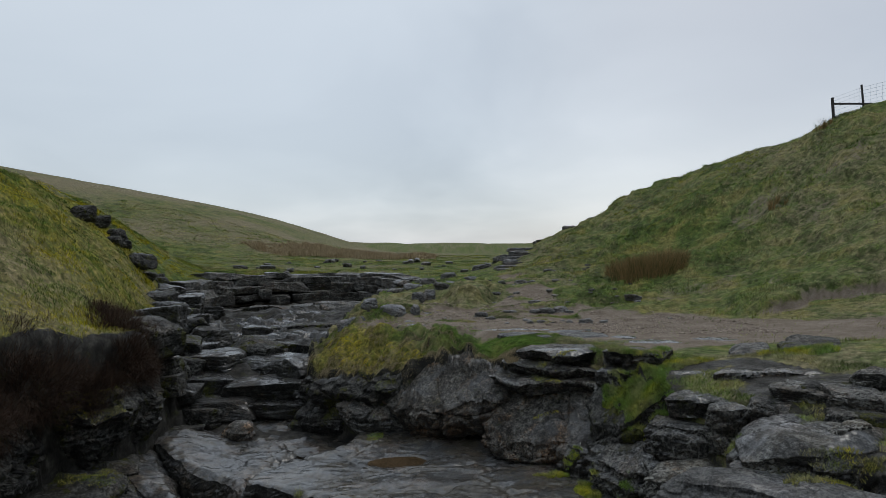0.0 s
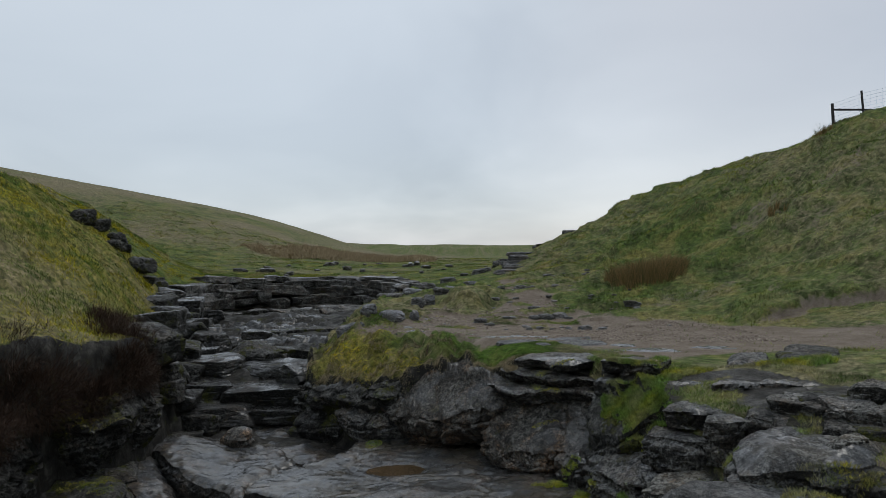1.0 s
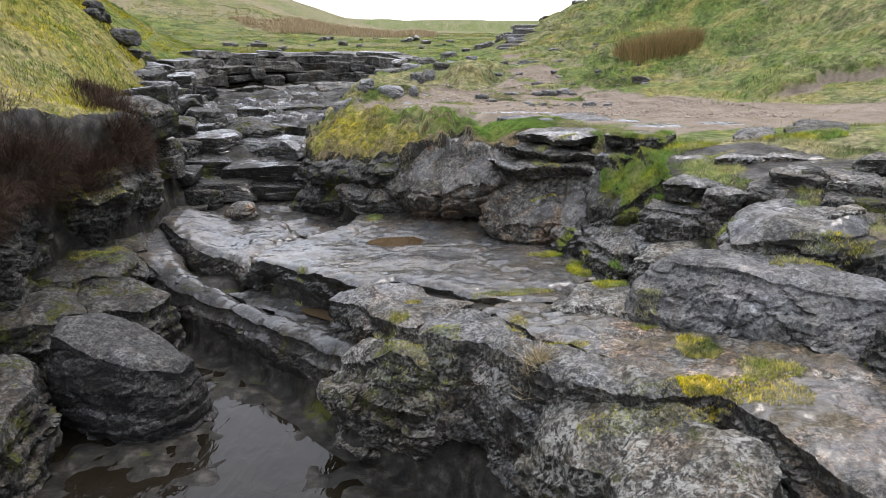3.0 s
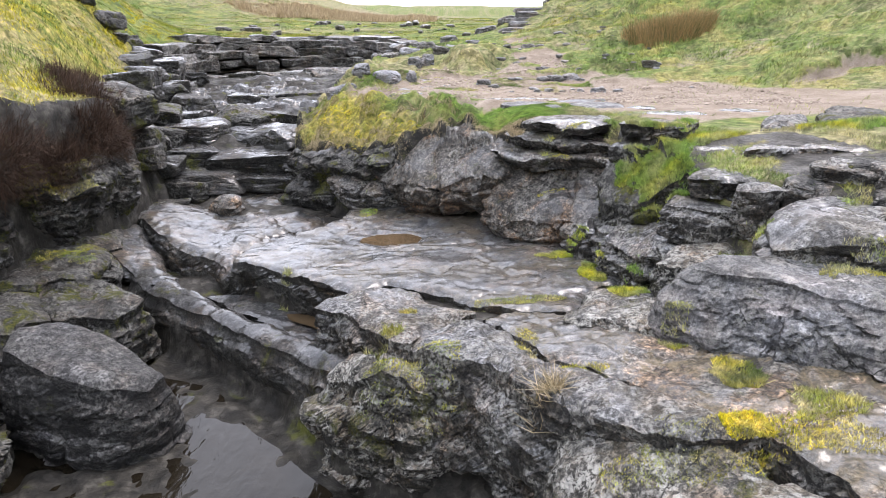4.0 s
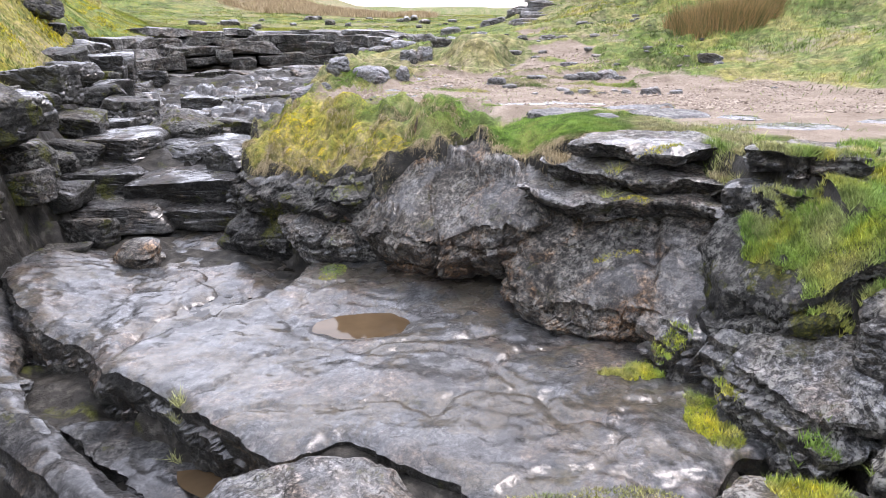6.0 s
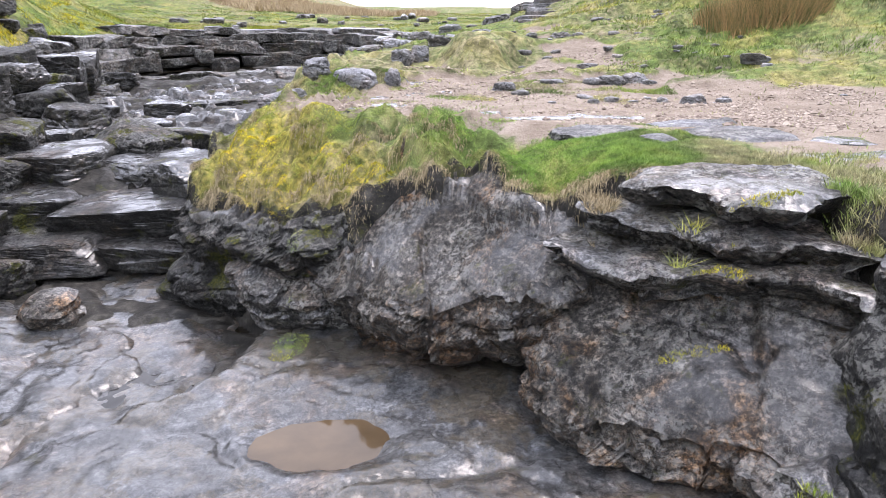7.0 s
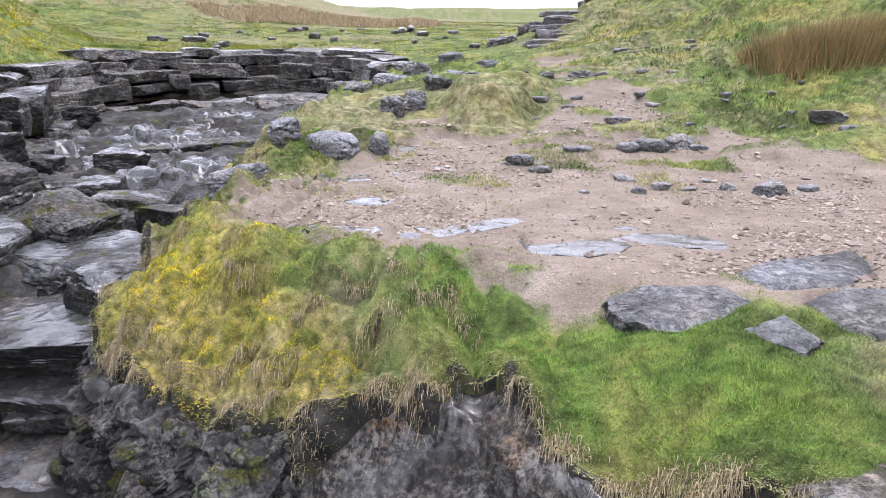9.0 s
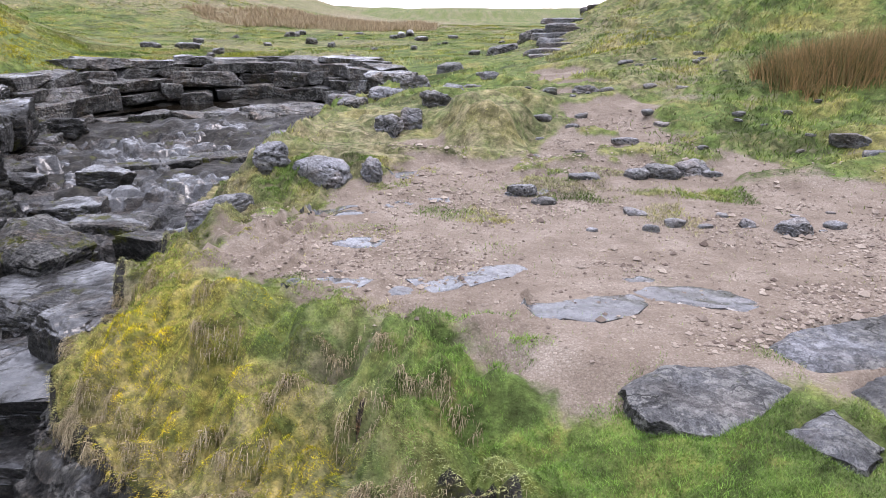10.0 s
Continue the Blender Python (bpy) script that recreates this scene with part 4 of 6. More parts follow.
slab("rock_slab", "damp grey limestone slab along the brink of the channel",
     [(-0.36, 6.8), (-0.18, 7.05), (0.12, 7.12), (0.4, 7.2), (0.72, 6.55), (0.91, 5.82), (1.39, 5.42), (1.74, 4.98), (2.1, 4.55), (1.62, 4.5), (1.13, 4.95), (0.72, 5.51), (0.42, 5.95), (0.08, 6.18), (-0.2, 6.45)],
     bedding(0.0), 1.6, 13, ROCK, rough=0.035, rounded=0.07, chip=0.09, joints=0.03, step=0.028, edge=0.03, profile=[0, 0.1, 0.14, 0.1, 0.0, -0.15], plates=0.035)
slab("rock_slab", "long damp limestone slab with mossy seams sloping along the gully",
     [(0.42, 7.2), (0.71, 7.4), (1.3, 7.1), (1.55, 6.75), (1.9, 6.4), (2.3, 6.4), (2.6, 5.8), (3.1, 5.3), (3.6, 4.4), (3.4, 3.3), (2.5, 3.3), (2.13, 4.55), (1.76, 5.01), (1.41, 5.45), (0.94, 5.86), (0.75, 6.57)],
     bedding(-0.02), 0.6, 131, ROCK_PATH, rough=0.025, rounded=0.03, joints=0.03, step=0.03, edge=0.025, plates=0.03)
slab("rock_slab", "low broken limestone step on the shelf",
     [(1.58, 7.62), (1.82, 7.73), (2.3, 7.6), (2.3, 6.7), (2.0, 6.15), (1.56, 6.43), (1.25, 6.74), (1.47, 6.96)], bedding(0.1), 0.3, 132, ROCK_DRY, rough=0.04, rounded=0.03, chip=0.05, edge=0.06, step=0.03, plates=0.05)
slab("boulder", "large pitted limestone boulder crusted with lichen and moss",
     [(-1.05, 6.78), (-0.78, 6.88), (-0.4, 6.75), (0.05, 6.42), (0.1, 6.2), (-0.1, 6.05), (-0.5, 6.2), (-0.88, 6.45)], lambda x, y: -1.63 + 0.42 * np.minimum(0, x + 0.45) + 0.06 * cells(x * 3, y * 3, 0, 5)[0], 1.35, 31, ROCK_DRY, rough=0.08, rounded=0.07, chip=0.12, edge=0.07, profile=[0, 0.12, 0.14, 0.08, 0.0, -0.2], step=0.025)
slab("boulder", "broad lichen-covered limestone boulder beside the shelf",
     [(0.93, 5.22), (1.3, 5.12), (1.62, 4.86), (1.95, 4.35), (2.15, 3.7), (1.8, 3.2), (1.3, 3.3), (1.15, 4.0), (0.88, 4.75)], lambda x, y: np.minimum(-1.5 + 0.5 * (x - 0.93), -1.0), 1.5, 14, ROCK_DRY, rough=0.08, rounded=0.08, undercut=0.05, chip=0.12, edge=0.06, profile=[0, 0.06, 0.1, 0.08, 0, -0.1], step=0.028)
slab("boulder", "square dark limestone boulder standing in the channel",
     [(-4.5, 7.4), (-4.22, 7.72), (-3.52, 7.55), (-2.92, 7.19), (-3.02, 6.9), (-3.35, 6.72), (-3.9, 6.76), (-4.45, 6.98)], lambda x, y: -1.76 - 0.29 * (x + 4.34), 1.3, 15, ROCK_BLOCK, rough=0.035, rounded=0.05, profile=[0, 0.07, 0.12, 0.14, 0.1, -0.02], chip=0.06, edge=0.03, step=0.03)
slab("rock_slab", "smooth wet whale-backed limestone slab beside the groove",
     [(-5.5, 12.2), (-5.6, 13.2), (-5.1, 13.8), (-4.4, 13.8), (-3.9, 12.96), (-2.95, 12.4), (-2.6, 11.75), (-2.8, 11.3), (-3.05, 10.66), (-2.9, 10.2), (-2.4, 9.95), (-2.76, 9.64), (-3.55, 10.45), (-4.5, 11.1)],
     lambda x, y: -2.08 + 0.22 * np.clip(-3.7 - x, 0, 1.2) - 0.25 * np.maximum(0, y - 12.5) + 0.05 * np.exp(-((x + 3.2) / 0.4) ** 2), 0.5, 16, ROCK_WET, rough=0.03, rounded=0.07, joints=0.03, step=0.03, plates=0.025)


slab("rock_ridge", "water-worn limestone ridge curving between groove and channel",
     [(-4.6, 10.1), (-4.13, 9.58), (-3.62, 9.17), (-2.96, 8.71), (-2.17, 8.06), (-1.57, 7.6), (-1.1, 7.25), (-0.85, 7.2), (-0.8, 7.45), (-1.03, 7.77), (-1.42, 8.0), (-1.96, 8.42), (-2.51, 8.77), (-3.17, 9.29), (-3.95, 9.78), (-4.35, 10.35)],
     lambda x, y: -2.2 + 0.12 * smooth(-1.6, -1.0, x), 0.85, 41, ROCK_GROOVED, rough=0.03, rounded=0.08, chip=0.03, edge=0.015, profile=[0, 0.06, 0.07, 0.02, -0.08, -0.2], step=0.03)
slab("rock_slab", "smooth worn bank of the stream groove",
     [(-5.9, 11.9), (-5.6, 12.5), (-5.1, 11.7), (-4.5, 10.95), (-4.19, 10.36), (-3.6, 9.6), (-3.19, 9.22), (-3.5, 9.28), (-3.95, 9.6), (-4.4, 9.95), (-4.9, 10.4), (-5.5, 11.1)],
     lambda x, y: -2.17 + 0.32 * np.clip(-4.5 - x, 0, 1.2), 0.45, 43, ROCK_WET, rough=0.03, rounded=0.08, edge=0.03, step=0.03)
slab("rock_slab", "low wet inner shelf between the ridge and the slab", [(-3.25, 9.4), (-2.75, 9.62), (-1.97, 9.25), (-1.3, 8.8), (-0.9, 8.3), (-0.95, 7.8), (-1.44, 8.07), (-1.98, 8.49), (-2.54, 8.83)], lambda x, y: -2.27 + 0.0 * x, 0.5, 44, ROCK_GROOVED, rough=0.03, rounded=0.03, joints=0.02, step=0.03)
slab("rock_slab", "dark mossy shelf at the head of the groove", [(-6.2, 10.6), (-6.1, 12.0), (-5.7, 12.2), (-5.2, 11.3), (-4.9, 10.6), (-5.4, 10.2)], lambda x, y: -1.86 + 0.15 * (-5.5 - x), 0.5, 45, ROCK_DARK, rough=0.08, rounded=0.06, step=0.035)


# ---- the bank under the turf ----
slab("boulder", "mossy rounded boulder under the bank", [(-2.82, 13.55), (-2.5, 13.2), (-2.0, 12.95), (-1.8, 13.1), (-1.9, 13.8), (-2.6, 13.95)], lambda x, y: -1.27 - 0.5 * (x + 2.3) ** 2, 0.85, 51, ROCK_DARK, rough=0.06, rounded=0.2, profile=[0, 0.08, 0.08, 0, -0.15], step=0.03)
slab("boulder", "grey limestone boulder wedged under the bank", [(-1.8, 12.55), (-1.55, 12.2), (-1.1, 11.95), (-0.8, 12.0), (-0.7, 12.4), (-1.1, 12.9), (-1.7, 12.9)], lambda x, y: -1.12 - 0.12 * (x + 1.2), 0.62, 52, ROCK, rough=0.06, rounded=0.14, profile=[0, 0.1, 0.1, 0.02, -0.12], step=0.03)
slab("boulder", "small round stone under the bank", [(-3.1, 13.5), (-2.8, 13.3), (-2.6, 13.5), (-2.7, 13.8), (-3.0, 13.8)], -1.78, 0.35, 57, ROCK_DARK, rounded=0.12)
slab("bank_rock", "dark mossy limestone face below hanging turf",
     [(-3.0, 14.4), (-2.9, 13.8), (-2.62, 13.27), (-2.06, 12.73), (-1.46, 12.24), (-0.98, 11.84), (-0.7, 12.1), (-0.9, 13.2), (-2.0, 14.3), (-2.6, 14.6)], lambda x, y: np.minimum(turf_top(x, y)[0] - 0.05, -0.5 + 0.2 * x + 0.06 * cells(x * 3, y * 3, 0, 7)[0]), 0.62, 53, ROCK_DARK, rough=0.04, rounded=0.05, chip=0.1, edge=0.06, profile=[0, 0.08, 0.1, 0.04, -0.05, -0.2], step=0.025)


def facets(x, y, seed, size):
    """Broken planes of a weathered face, with open joints between them."""
    wx, wy = 0.15 * fbm(x * 2, y * 2, 0, seed, 3), 0.15 * fbm(x * 2, y * 2, 0, seed + 1, 3)
    val, gap = cells((x + wx) * 1.5, (y + wy) * 1.2 + 0.4 * x, 0, seed + 2)
    v2, g2 = cells((x - wy) * 4, (y + wx) * 3, 0, seed + 3)
    return size * (val - 0.5 - 0.5 * smooth(0.05, 0.0, gap)) + 0.3 * size * v2


def bulge_top(x, y):
    lip = np.interp(x, [-0.8, 0.0, 0.5, 0.9], [-1.12, -0.98, -0.74, -0.55])
    front = np.interp(x, [-0.8, -0.55, -0.1, 0.4, 0.8], [11.72, 11.38, 10.98, 10.84, 10.62])
    return np.minimum(turf_top(x, y)[0] - 0.05, lip + 0.05 + 0.5 * (y - front) + 0.22 * np.maximum(0, y - front) ** 2 + facets(x, y, 540, 0.09))


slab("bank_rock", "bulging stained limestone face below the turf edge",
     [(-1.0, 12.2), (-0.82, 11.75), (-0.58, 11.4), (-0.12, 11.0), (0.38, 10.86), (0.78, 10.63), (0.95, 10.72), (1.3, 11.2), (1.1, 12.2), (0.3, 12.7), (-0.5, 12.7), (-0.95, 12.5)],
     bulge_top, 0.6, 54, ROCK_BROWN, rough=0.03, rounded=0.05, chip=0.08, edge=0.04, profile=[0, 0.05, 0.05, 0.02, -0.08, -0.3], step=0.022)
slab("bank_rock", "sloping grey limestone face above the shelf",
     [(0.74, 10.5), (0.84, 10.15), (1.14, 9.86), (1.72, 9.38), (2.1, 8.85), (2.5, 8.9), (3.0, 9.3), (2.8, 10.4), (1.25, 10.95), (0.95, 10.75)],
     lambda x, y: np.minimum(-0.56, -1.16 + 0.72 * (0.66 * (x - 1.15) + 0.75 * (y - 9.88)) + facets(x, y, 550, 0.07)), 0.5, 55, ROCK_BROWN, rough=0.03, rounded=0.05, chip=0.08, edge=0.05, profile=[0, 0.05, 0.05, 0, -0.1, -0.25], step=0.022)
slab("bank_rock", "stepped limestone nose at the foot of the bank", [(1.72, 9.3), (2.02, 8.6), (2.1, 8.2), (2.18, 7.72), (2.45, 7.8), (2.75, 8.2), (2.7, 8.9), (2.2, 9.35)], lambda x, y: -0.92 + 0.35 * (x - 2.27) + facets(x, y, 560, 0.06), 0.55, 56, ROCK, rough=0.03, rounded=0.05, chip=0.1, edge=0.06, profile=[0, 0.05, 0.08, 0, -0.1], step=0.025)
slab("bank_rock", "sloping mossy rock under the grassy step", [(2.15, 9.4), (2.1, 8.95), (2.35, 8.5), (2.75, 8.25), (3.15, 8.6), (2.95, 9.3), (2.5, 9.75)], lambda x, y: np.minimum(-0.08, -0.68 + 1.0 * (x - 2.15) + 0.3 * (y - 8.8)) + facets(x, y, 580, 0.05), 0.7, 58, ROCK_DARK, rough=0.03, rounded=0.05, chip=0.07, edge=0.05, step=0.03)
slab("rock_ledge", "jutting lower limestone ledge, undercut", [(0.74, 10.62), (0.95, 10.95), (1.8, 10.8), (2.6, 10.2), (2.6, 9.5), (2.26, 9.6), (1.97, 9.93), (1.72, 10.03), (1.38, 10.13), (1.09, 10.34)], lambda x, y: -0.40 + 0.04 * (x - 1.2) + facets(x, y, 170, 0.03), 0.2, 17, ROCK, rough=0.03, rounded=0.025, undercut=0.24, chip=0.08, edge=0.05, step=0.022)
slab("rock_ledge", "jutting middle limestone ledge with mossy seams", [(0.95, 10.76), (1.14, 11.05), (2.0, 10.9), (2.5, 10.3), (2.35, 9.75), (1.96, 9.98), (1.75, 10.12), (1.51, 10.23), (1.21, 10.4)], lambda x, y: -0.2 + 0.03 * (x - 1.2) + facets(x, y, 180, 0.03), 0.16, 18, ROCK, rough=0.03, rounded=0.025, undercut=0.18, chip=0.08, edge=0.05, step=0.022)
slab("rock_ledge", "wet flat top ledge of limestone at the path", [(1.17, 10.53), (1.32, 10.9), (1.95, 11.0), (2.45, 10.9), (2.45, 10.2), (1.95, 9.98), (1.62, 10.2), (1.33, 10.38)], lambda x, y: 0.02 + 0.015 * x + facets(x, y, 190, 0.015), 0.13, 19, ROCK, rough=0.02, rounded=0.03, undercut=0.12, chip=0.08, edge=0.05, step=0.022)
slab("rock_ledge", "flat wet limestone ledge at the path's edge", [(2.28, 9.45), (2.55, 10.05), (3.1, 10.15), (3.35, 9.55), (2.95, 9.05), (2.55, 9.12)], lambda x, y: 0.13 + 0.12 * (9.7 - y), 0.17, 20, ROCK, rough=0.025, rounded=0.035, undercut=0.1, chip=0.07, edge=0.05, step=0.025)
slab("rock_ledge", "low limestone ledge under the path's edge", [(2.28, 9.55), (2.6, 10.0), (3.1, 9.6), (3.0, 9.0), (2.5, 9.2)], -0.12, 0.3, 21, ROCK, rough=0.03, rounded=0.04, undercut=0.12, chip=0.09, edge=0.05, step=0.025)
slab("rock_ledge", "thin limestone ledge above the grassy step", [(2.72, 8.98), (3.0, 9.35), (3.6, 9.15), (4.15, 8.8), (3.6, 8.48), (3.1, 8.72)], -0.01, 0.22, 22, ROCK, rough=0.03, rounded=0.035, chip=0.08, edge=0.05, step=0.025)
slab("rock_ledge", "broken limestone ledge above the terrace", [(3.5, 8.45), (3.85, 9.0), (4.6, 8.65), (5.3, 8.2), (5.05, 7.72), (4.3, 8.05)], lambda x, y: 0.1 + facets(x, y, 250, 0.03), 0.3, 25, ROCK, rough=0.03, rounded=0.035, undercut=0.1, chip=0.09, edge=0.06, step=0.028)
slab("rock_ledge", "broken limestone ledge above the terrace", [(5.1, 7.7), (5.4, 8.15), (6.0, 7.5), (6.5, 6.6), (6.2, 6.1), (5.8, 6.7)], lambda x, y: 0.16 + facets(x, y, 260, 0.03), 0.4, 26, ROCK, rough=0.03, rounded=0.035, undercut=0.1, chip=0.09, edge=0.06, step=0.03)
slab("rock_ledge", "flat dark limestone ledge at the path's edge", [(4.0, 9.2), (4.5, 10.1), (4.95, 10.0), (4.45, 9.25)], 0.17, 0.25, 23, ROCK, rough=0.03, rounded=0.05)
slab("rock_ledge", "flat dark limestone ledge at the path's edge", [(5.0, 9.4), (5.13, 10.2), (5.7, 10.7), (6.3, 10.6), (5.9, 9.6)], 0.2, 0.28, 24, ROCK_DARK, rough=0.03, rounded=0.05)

# ---- the terraces ----
slab("boulder", "leaning smooth limestone slab above the shelf",
     [(2.2, 6.28), (2.42, 6.5), (2.97, 6.5), (3.5, 6.1), (3.9, 5.5), (3.75, 5.05), (3.2, 5.4), (2.75, 5.8), (2.4, 6.08)], lambda x, y: -0.5 + 0.1 * np.minimum(0, x - 2.6), 0.66, 61, ROCK_BLUE, rough=0.035, rounded=0.05, chip=0.045, edge=0.03, profile=[0, 0.1, 0.2, 0.28, 0.33, 0.33], step=0.025)
slab("boulder", "square limestone block on the terrace", [(2.2, 7.28), (2.5, 7.66), (3.1, 7.78), (3.45, 7.7), (2.98, 7.3), (2.66, 7.05), (2.3, 7.08)], lambda x, y: -0.84 + 0.14 * (x - 2.3), 0.52, 62, ROCK_DRY, rough=0.03, rounded=0.06, chip=0.06, edge=0.03, step=0.025)
slab("boulder", "wide grey limestone block on the terrace", [(2.85, 6.3), (3.1, 6.9), (3.6, 7.3), (4.27, 7.45), (4.9, 7.25), (4.85, 6.8), (4.2, 6.15), (3.58, 6.02), (3.1, 6.12)], lambda x, y: -0.2 + 0.06 * (x - 3) - 0.1 * smooth(3.4, 2.8, x), 0.65, 63, ROCK, rough=0.04, rounded=0.1, chip=0.06, edge=0.04, step=0.025)
slab("boulder", "mossy limestone block on the terrace", [(3.75, 5.95), (4.0, 6.35), (4.7, 6.5), (5.3, 6.2), (5.0, 5.5), (4.0, 5.45)], -0.3, 0.7, 67, ROCK_DARK, rough=0.05, rounded=0.1, chip=0.07, step=0.03)
slab("boulder", "upright limestone block on the upper terrace", [(3.0, 7.42), (3.12, 7.66), (3.42, 7.62), (3.38, 7.3), (3.1, 7.25)], -0.13, 0.5, 64, ROCK, rough=0.02, rounded=0.04, chip=0.06, edge=0.03, step=0.025)
slab("boulder", "limestone block on the upper terrace", [(3.44, 7.3), (3.52, 7.55), (4.1, 7.72), (4.85, 7.7), (4.7, 7.2), (3.9, 7.12)], -0.08, 0.45, 65, ROCK, rough=0.03, rounded=0.05, chip=0.06, edge=0.04, step=0.025)
slab("boulder", "low limestone block on the terrace", [(2.5, 7.95), (2.75, 8.3), (3.23, 8.2), (3.4, 7.8), (3.12, 7.6), (2.75, 7.7)], -0.47, 0.4, 66, ROCK, rough=0.03, rounded=0.04, chip=0.07, edge=0.04, step=0.025)
slab("boulder", "flat limestone block on the upper terrace", [(2.67, 7.95), (2.98, 8.3), (3.92, 8.7), (4.9, 8.8), (4.5, 8.1), (3.4, 7.68), (3.0, 7.7)], lambda x, y: -0.16 + 0.02 * (x - 3), 0.22, 68, ROCK, rough=0.03, rounded=0.04, undercut=0.08, chip=0.07, edge=0.06, step=0.025)
slab("boulder", "flat limestone block on the upper terrace", [(4.4, 7.9), (4.75, 8.35), (5.8, 8.5), (5.6, 7.6), (4.9, 7.6)], 0.1, 0.3, 69, ROCK, rough=0.03, rounded=0.05, chip=0.07, step=0.03)
slab("boulder", "flat limestone block on the upper terrace", [(5.35, 7.6), (5.5, 8.1), (6.0, 8.4), (6.5, 8.0), (6.1, 7.3)], 0.2, 0.4, 70, ROCK_DARK, rough=0.04, rounded=0.06, chip=0.08, step=0.03)
slab("boulder", "dark limestone block above the long slab", [(3.35, 4.75), (3.95, 5.2), (4.7, 5.0), (4.6, 4.0), (3.6, 3.9)], -0.52, 0.95, 79, ROCK_DARK, rough=0.05, rounded=0.12, chip=0.08, step=0.03)

rs = np.random.RandomState(9)
for i in range(26):
    x, y = rs.uniform(3.8, 7.0), rs.uniform(5.0, 7.8)
    a = rs.uniform(0.3, 0.6)
    rock("stone", "weathered limestone stone on the terrace", x, y, float(land(x, y)[0]) - 0.16, (a * 1.3, a * 0.8, rs.uniform(0.2, 0.3)), 600 + i, (ROCK, ROCK_DRY, ROCK_DARK)[i % 3], yaw=rs.uniform(-35, 20), n=18, sharp=16, cuts=8, amp=0.06, group="stones on the terraces")

# ---- the dark bank ----
rs = np.random.RandomState(19)
EDGE = [(-5.9, 12.8), (-6.1, 13.6), (-6.6, 15), (-7.1, 16.5), (-7.7, 18), (-8.9, 21), (-9.9, 24), (-10, 26)]
ey, ex = [p[1] for p in EDGE], [p[0] for p in EDGE]
for i in range(62):
    y = 12.7 + 12.6 * rs.uniform(0, 1)
    x = float(np.interp(y, ey, ex)) + rs.uniform(-0.25, 1.25)
    a = rs.uniform(0.45, 1.25) * (1.15 if i % 4 == 0 else 0.8)
    h = a * rs.uniform(0.38, 0.62)
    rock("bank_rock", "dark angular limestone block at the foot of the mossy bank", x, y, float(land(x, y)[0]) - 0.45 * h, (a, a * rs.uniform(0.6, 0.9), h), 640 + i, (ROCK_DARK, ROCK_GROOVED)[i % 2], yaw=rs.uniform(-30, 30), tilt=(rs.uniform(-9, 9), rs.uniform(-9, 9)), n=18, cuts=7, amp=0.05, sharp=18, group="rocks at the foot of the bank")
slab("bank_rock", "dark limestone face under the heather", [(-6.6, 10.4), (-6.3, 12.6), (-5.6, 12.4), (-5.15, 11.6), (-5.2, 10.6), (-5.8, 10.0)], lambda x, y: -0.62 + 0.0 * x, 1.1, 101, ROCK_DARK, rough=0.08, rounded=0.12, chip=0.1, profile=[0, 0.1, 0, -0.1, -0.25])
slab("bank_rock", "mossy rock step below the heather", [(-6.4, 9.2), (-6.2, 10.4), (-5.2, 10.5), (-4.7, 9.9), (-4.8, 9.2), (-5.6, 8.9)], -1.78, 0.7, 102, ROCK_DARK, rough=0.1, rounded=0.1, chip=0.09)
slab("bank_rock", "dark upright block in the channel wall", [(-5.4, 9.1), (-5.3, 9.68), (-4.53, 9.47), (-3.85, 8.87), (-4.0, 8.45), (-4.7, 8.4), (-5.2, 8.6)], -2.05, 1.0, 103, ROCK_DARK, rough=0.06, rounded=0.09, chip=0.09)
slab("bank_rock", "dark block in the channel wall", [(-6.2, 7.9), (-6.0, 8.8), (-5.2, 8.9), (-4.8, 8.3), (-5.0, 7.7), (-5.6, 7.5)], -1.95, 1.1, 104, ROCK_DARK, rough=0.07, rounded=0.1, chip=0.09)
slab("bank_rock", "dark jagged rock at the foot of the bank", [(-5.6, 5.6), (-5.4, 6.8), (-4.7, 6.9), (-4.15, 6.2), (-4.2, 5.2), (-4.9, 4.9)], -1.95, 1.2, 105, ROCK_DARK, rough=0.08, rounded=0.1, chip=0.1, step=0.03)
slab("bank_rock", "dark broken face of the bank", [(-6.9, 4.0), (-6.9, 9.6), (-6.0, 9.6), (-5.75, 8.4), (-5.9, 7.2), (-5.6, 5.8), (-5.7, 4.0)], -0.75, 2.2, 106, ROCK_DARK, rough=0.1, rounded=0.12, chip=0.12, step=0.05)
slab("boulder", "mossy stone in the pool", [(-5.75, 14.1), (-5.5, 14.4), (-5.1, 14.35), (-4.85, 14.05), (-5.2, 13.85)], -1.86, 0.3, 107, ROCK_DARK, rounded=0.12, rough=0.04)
slab("boulder", "small brown stone in the pool", [(-4.15, 12.75), (-4.0, 13.0), (-3.75, 12.9), (-3.7, 12.6), (-3.95, 12.55)], -1.74, 0.35, 108, ROCK_BROWN, rounded=0.08, rough=0.03)

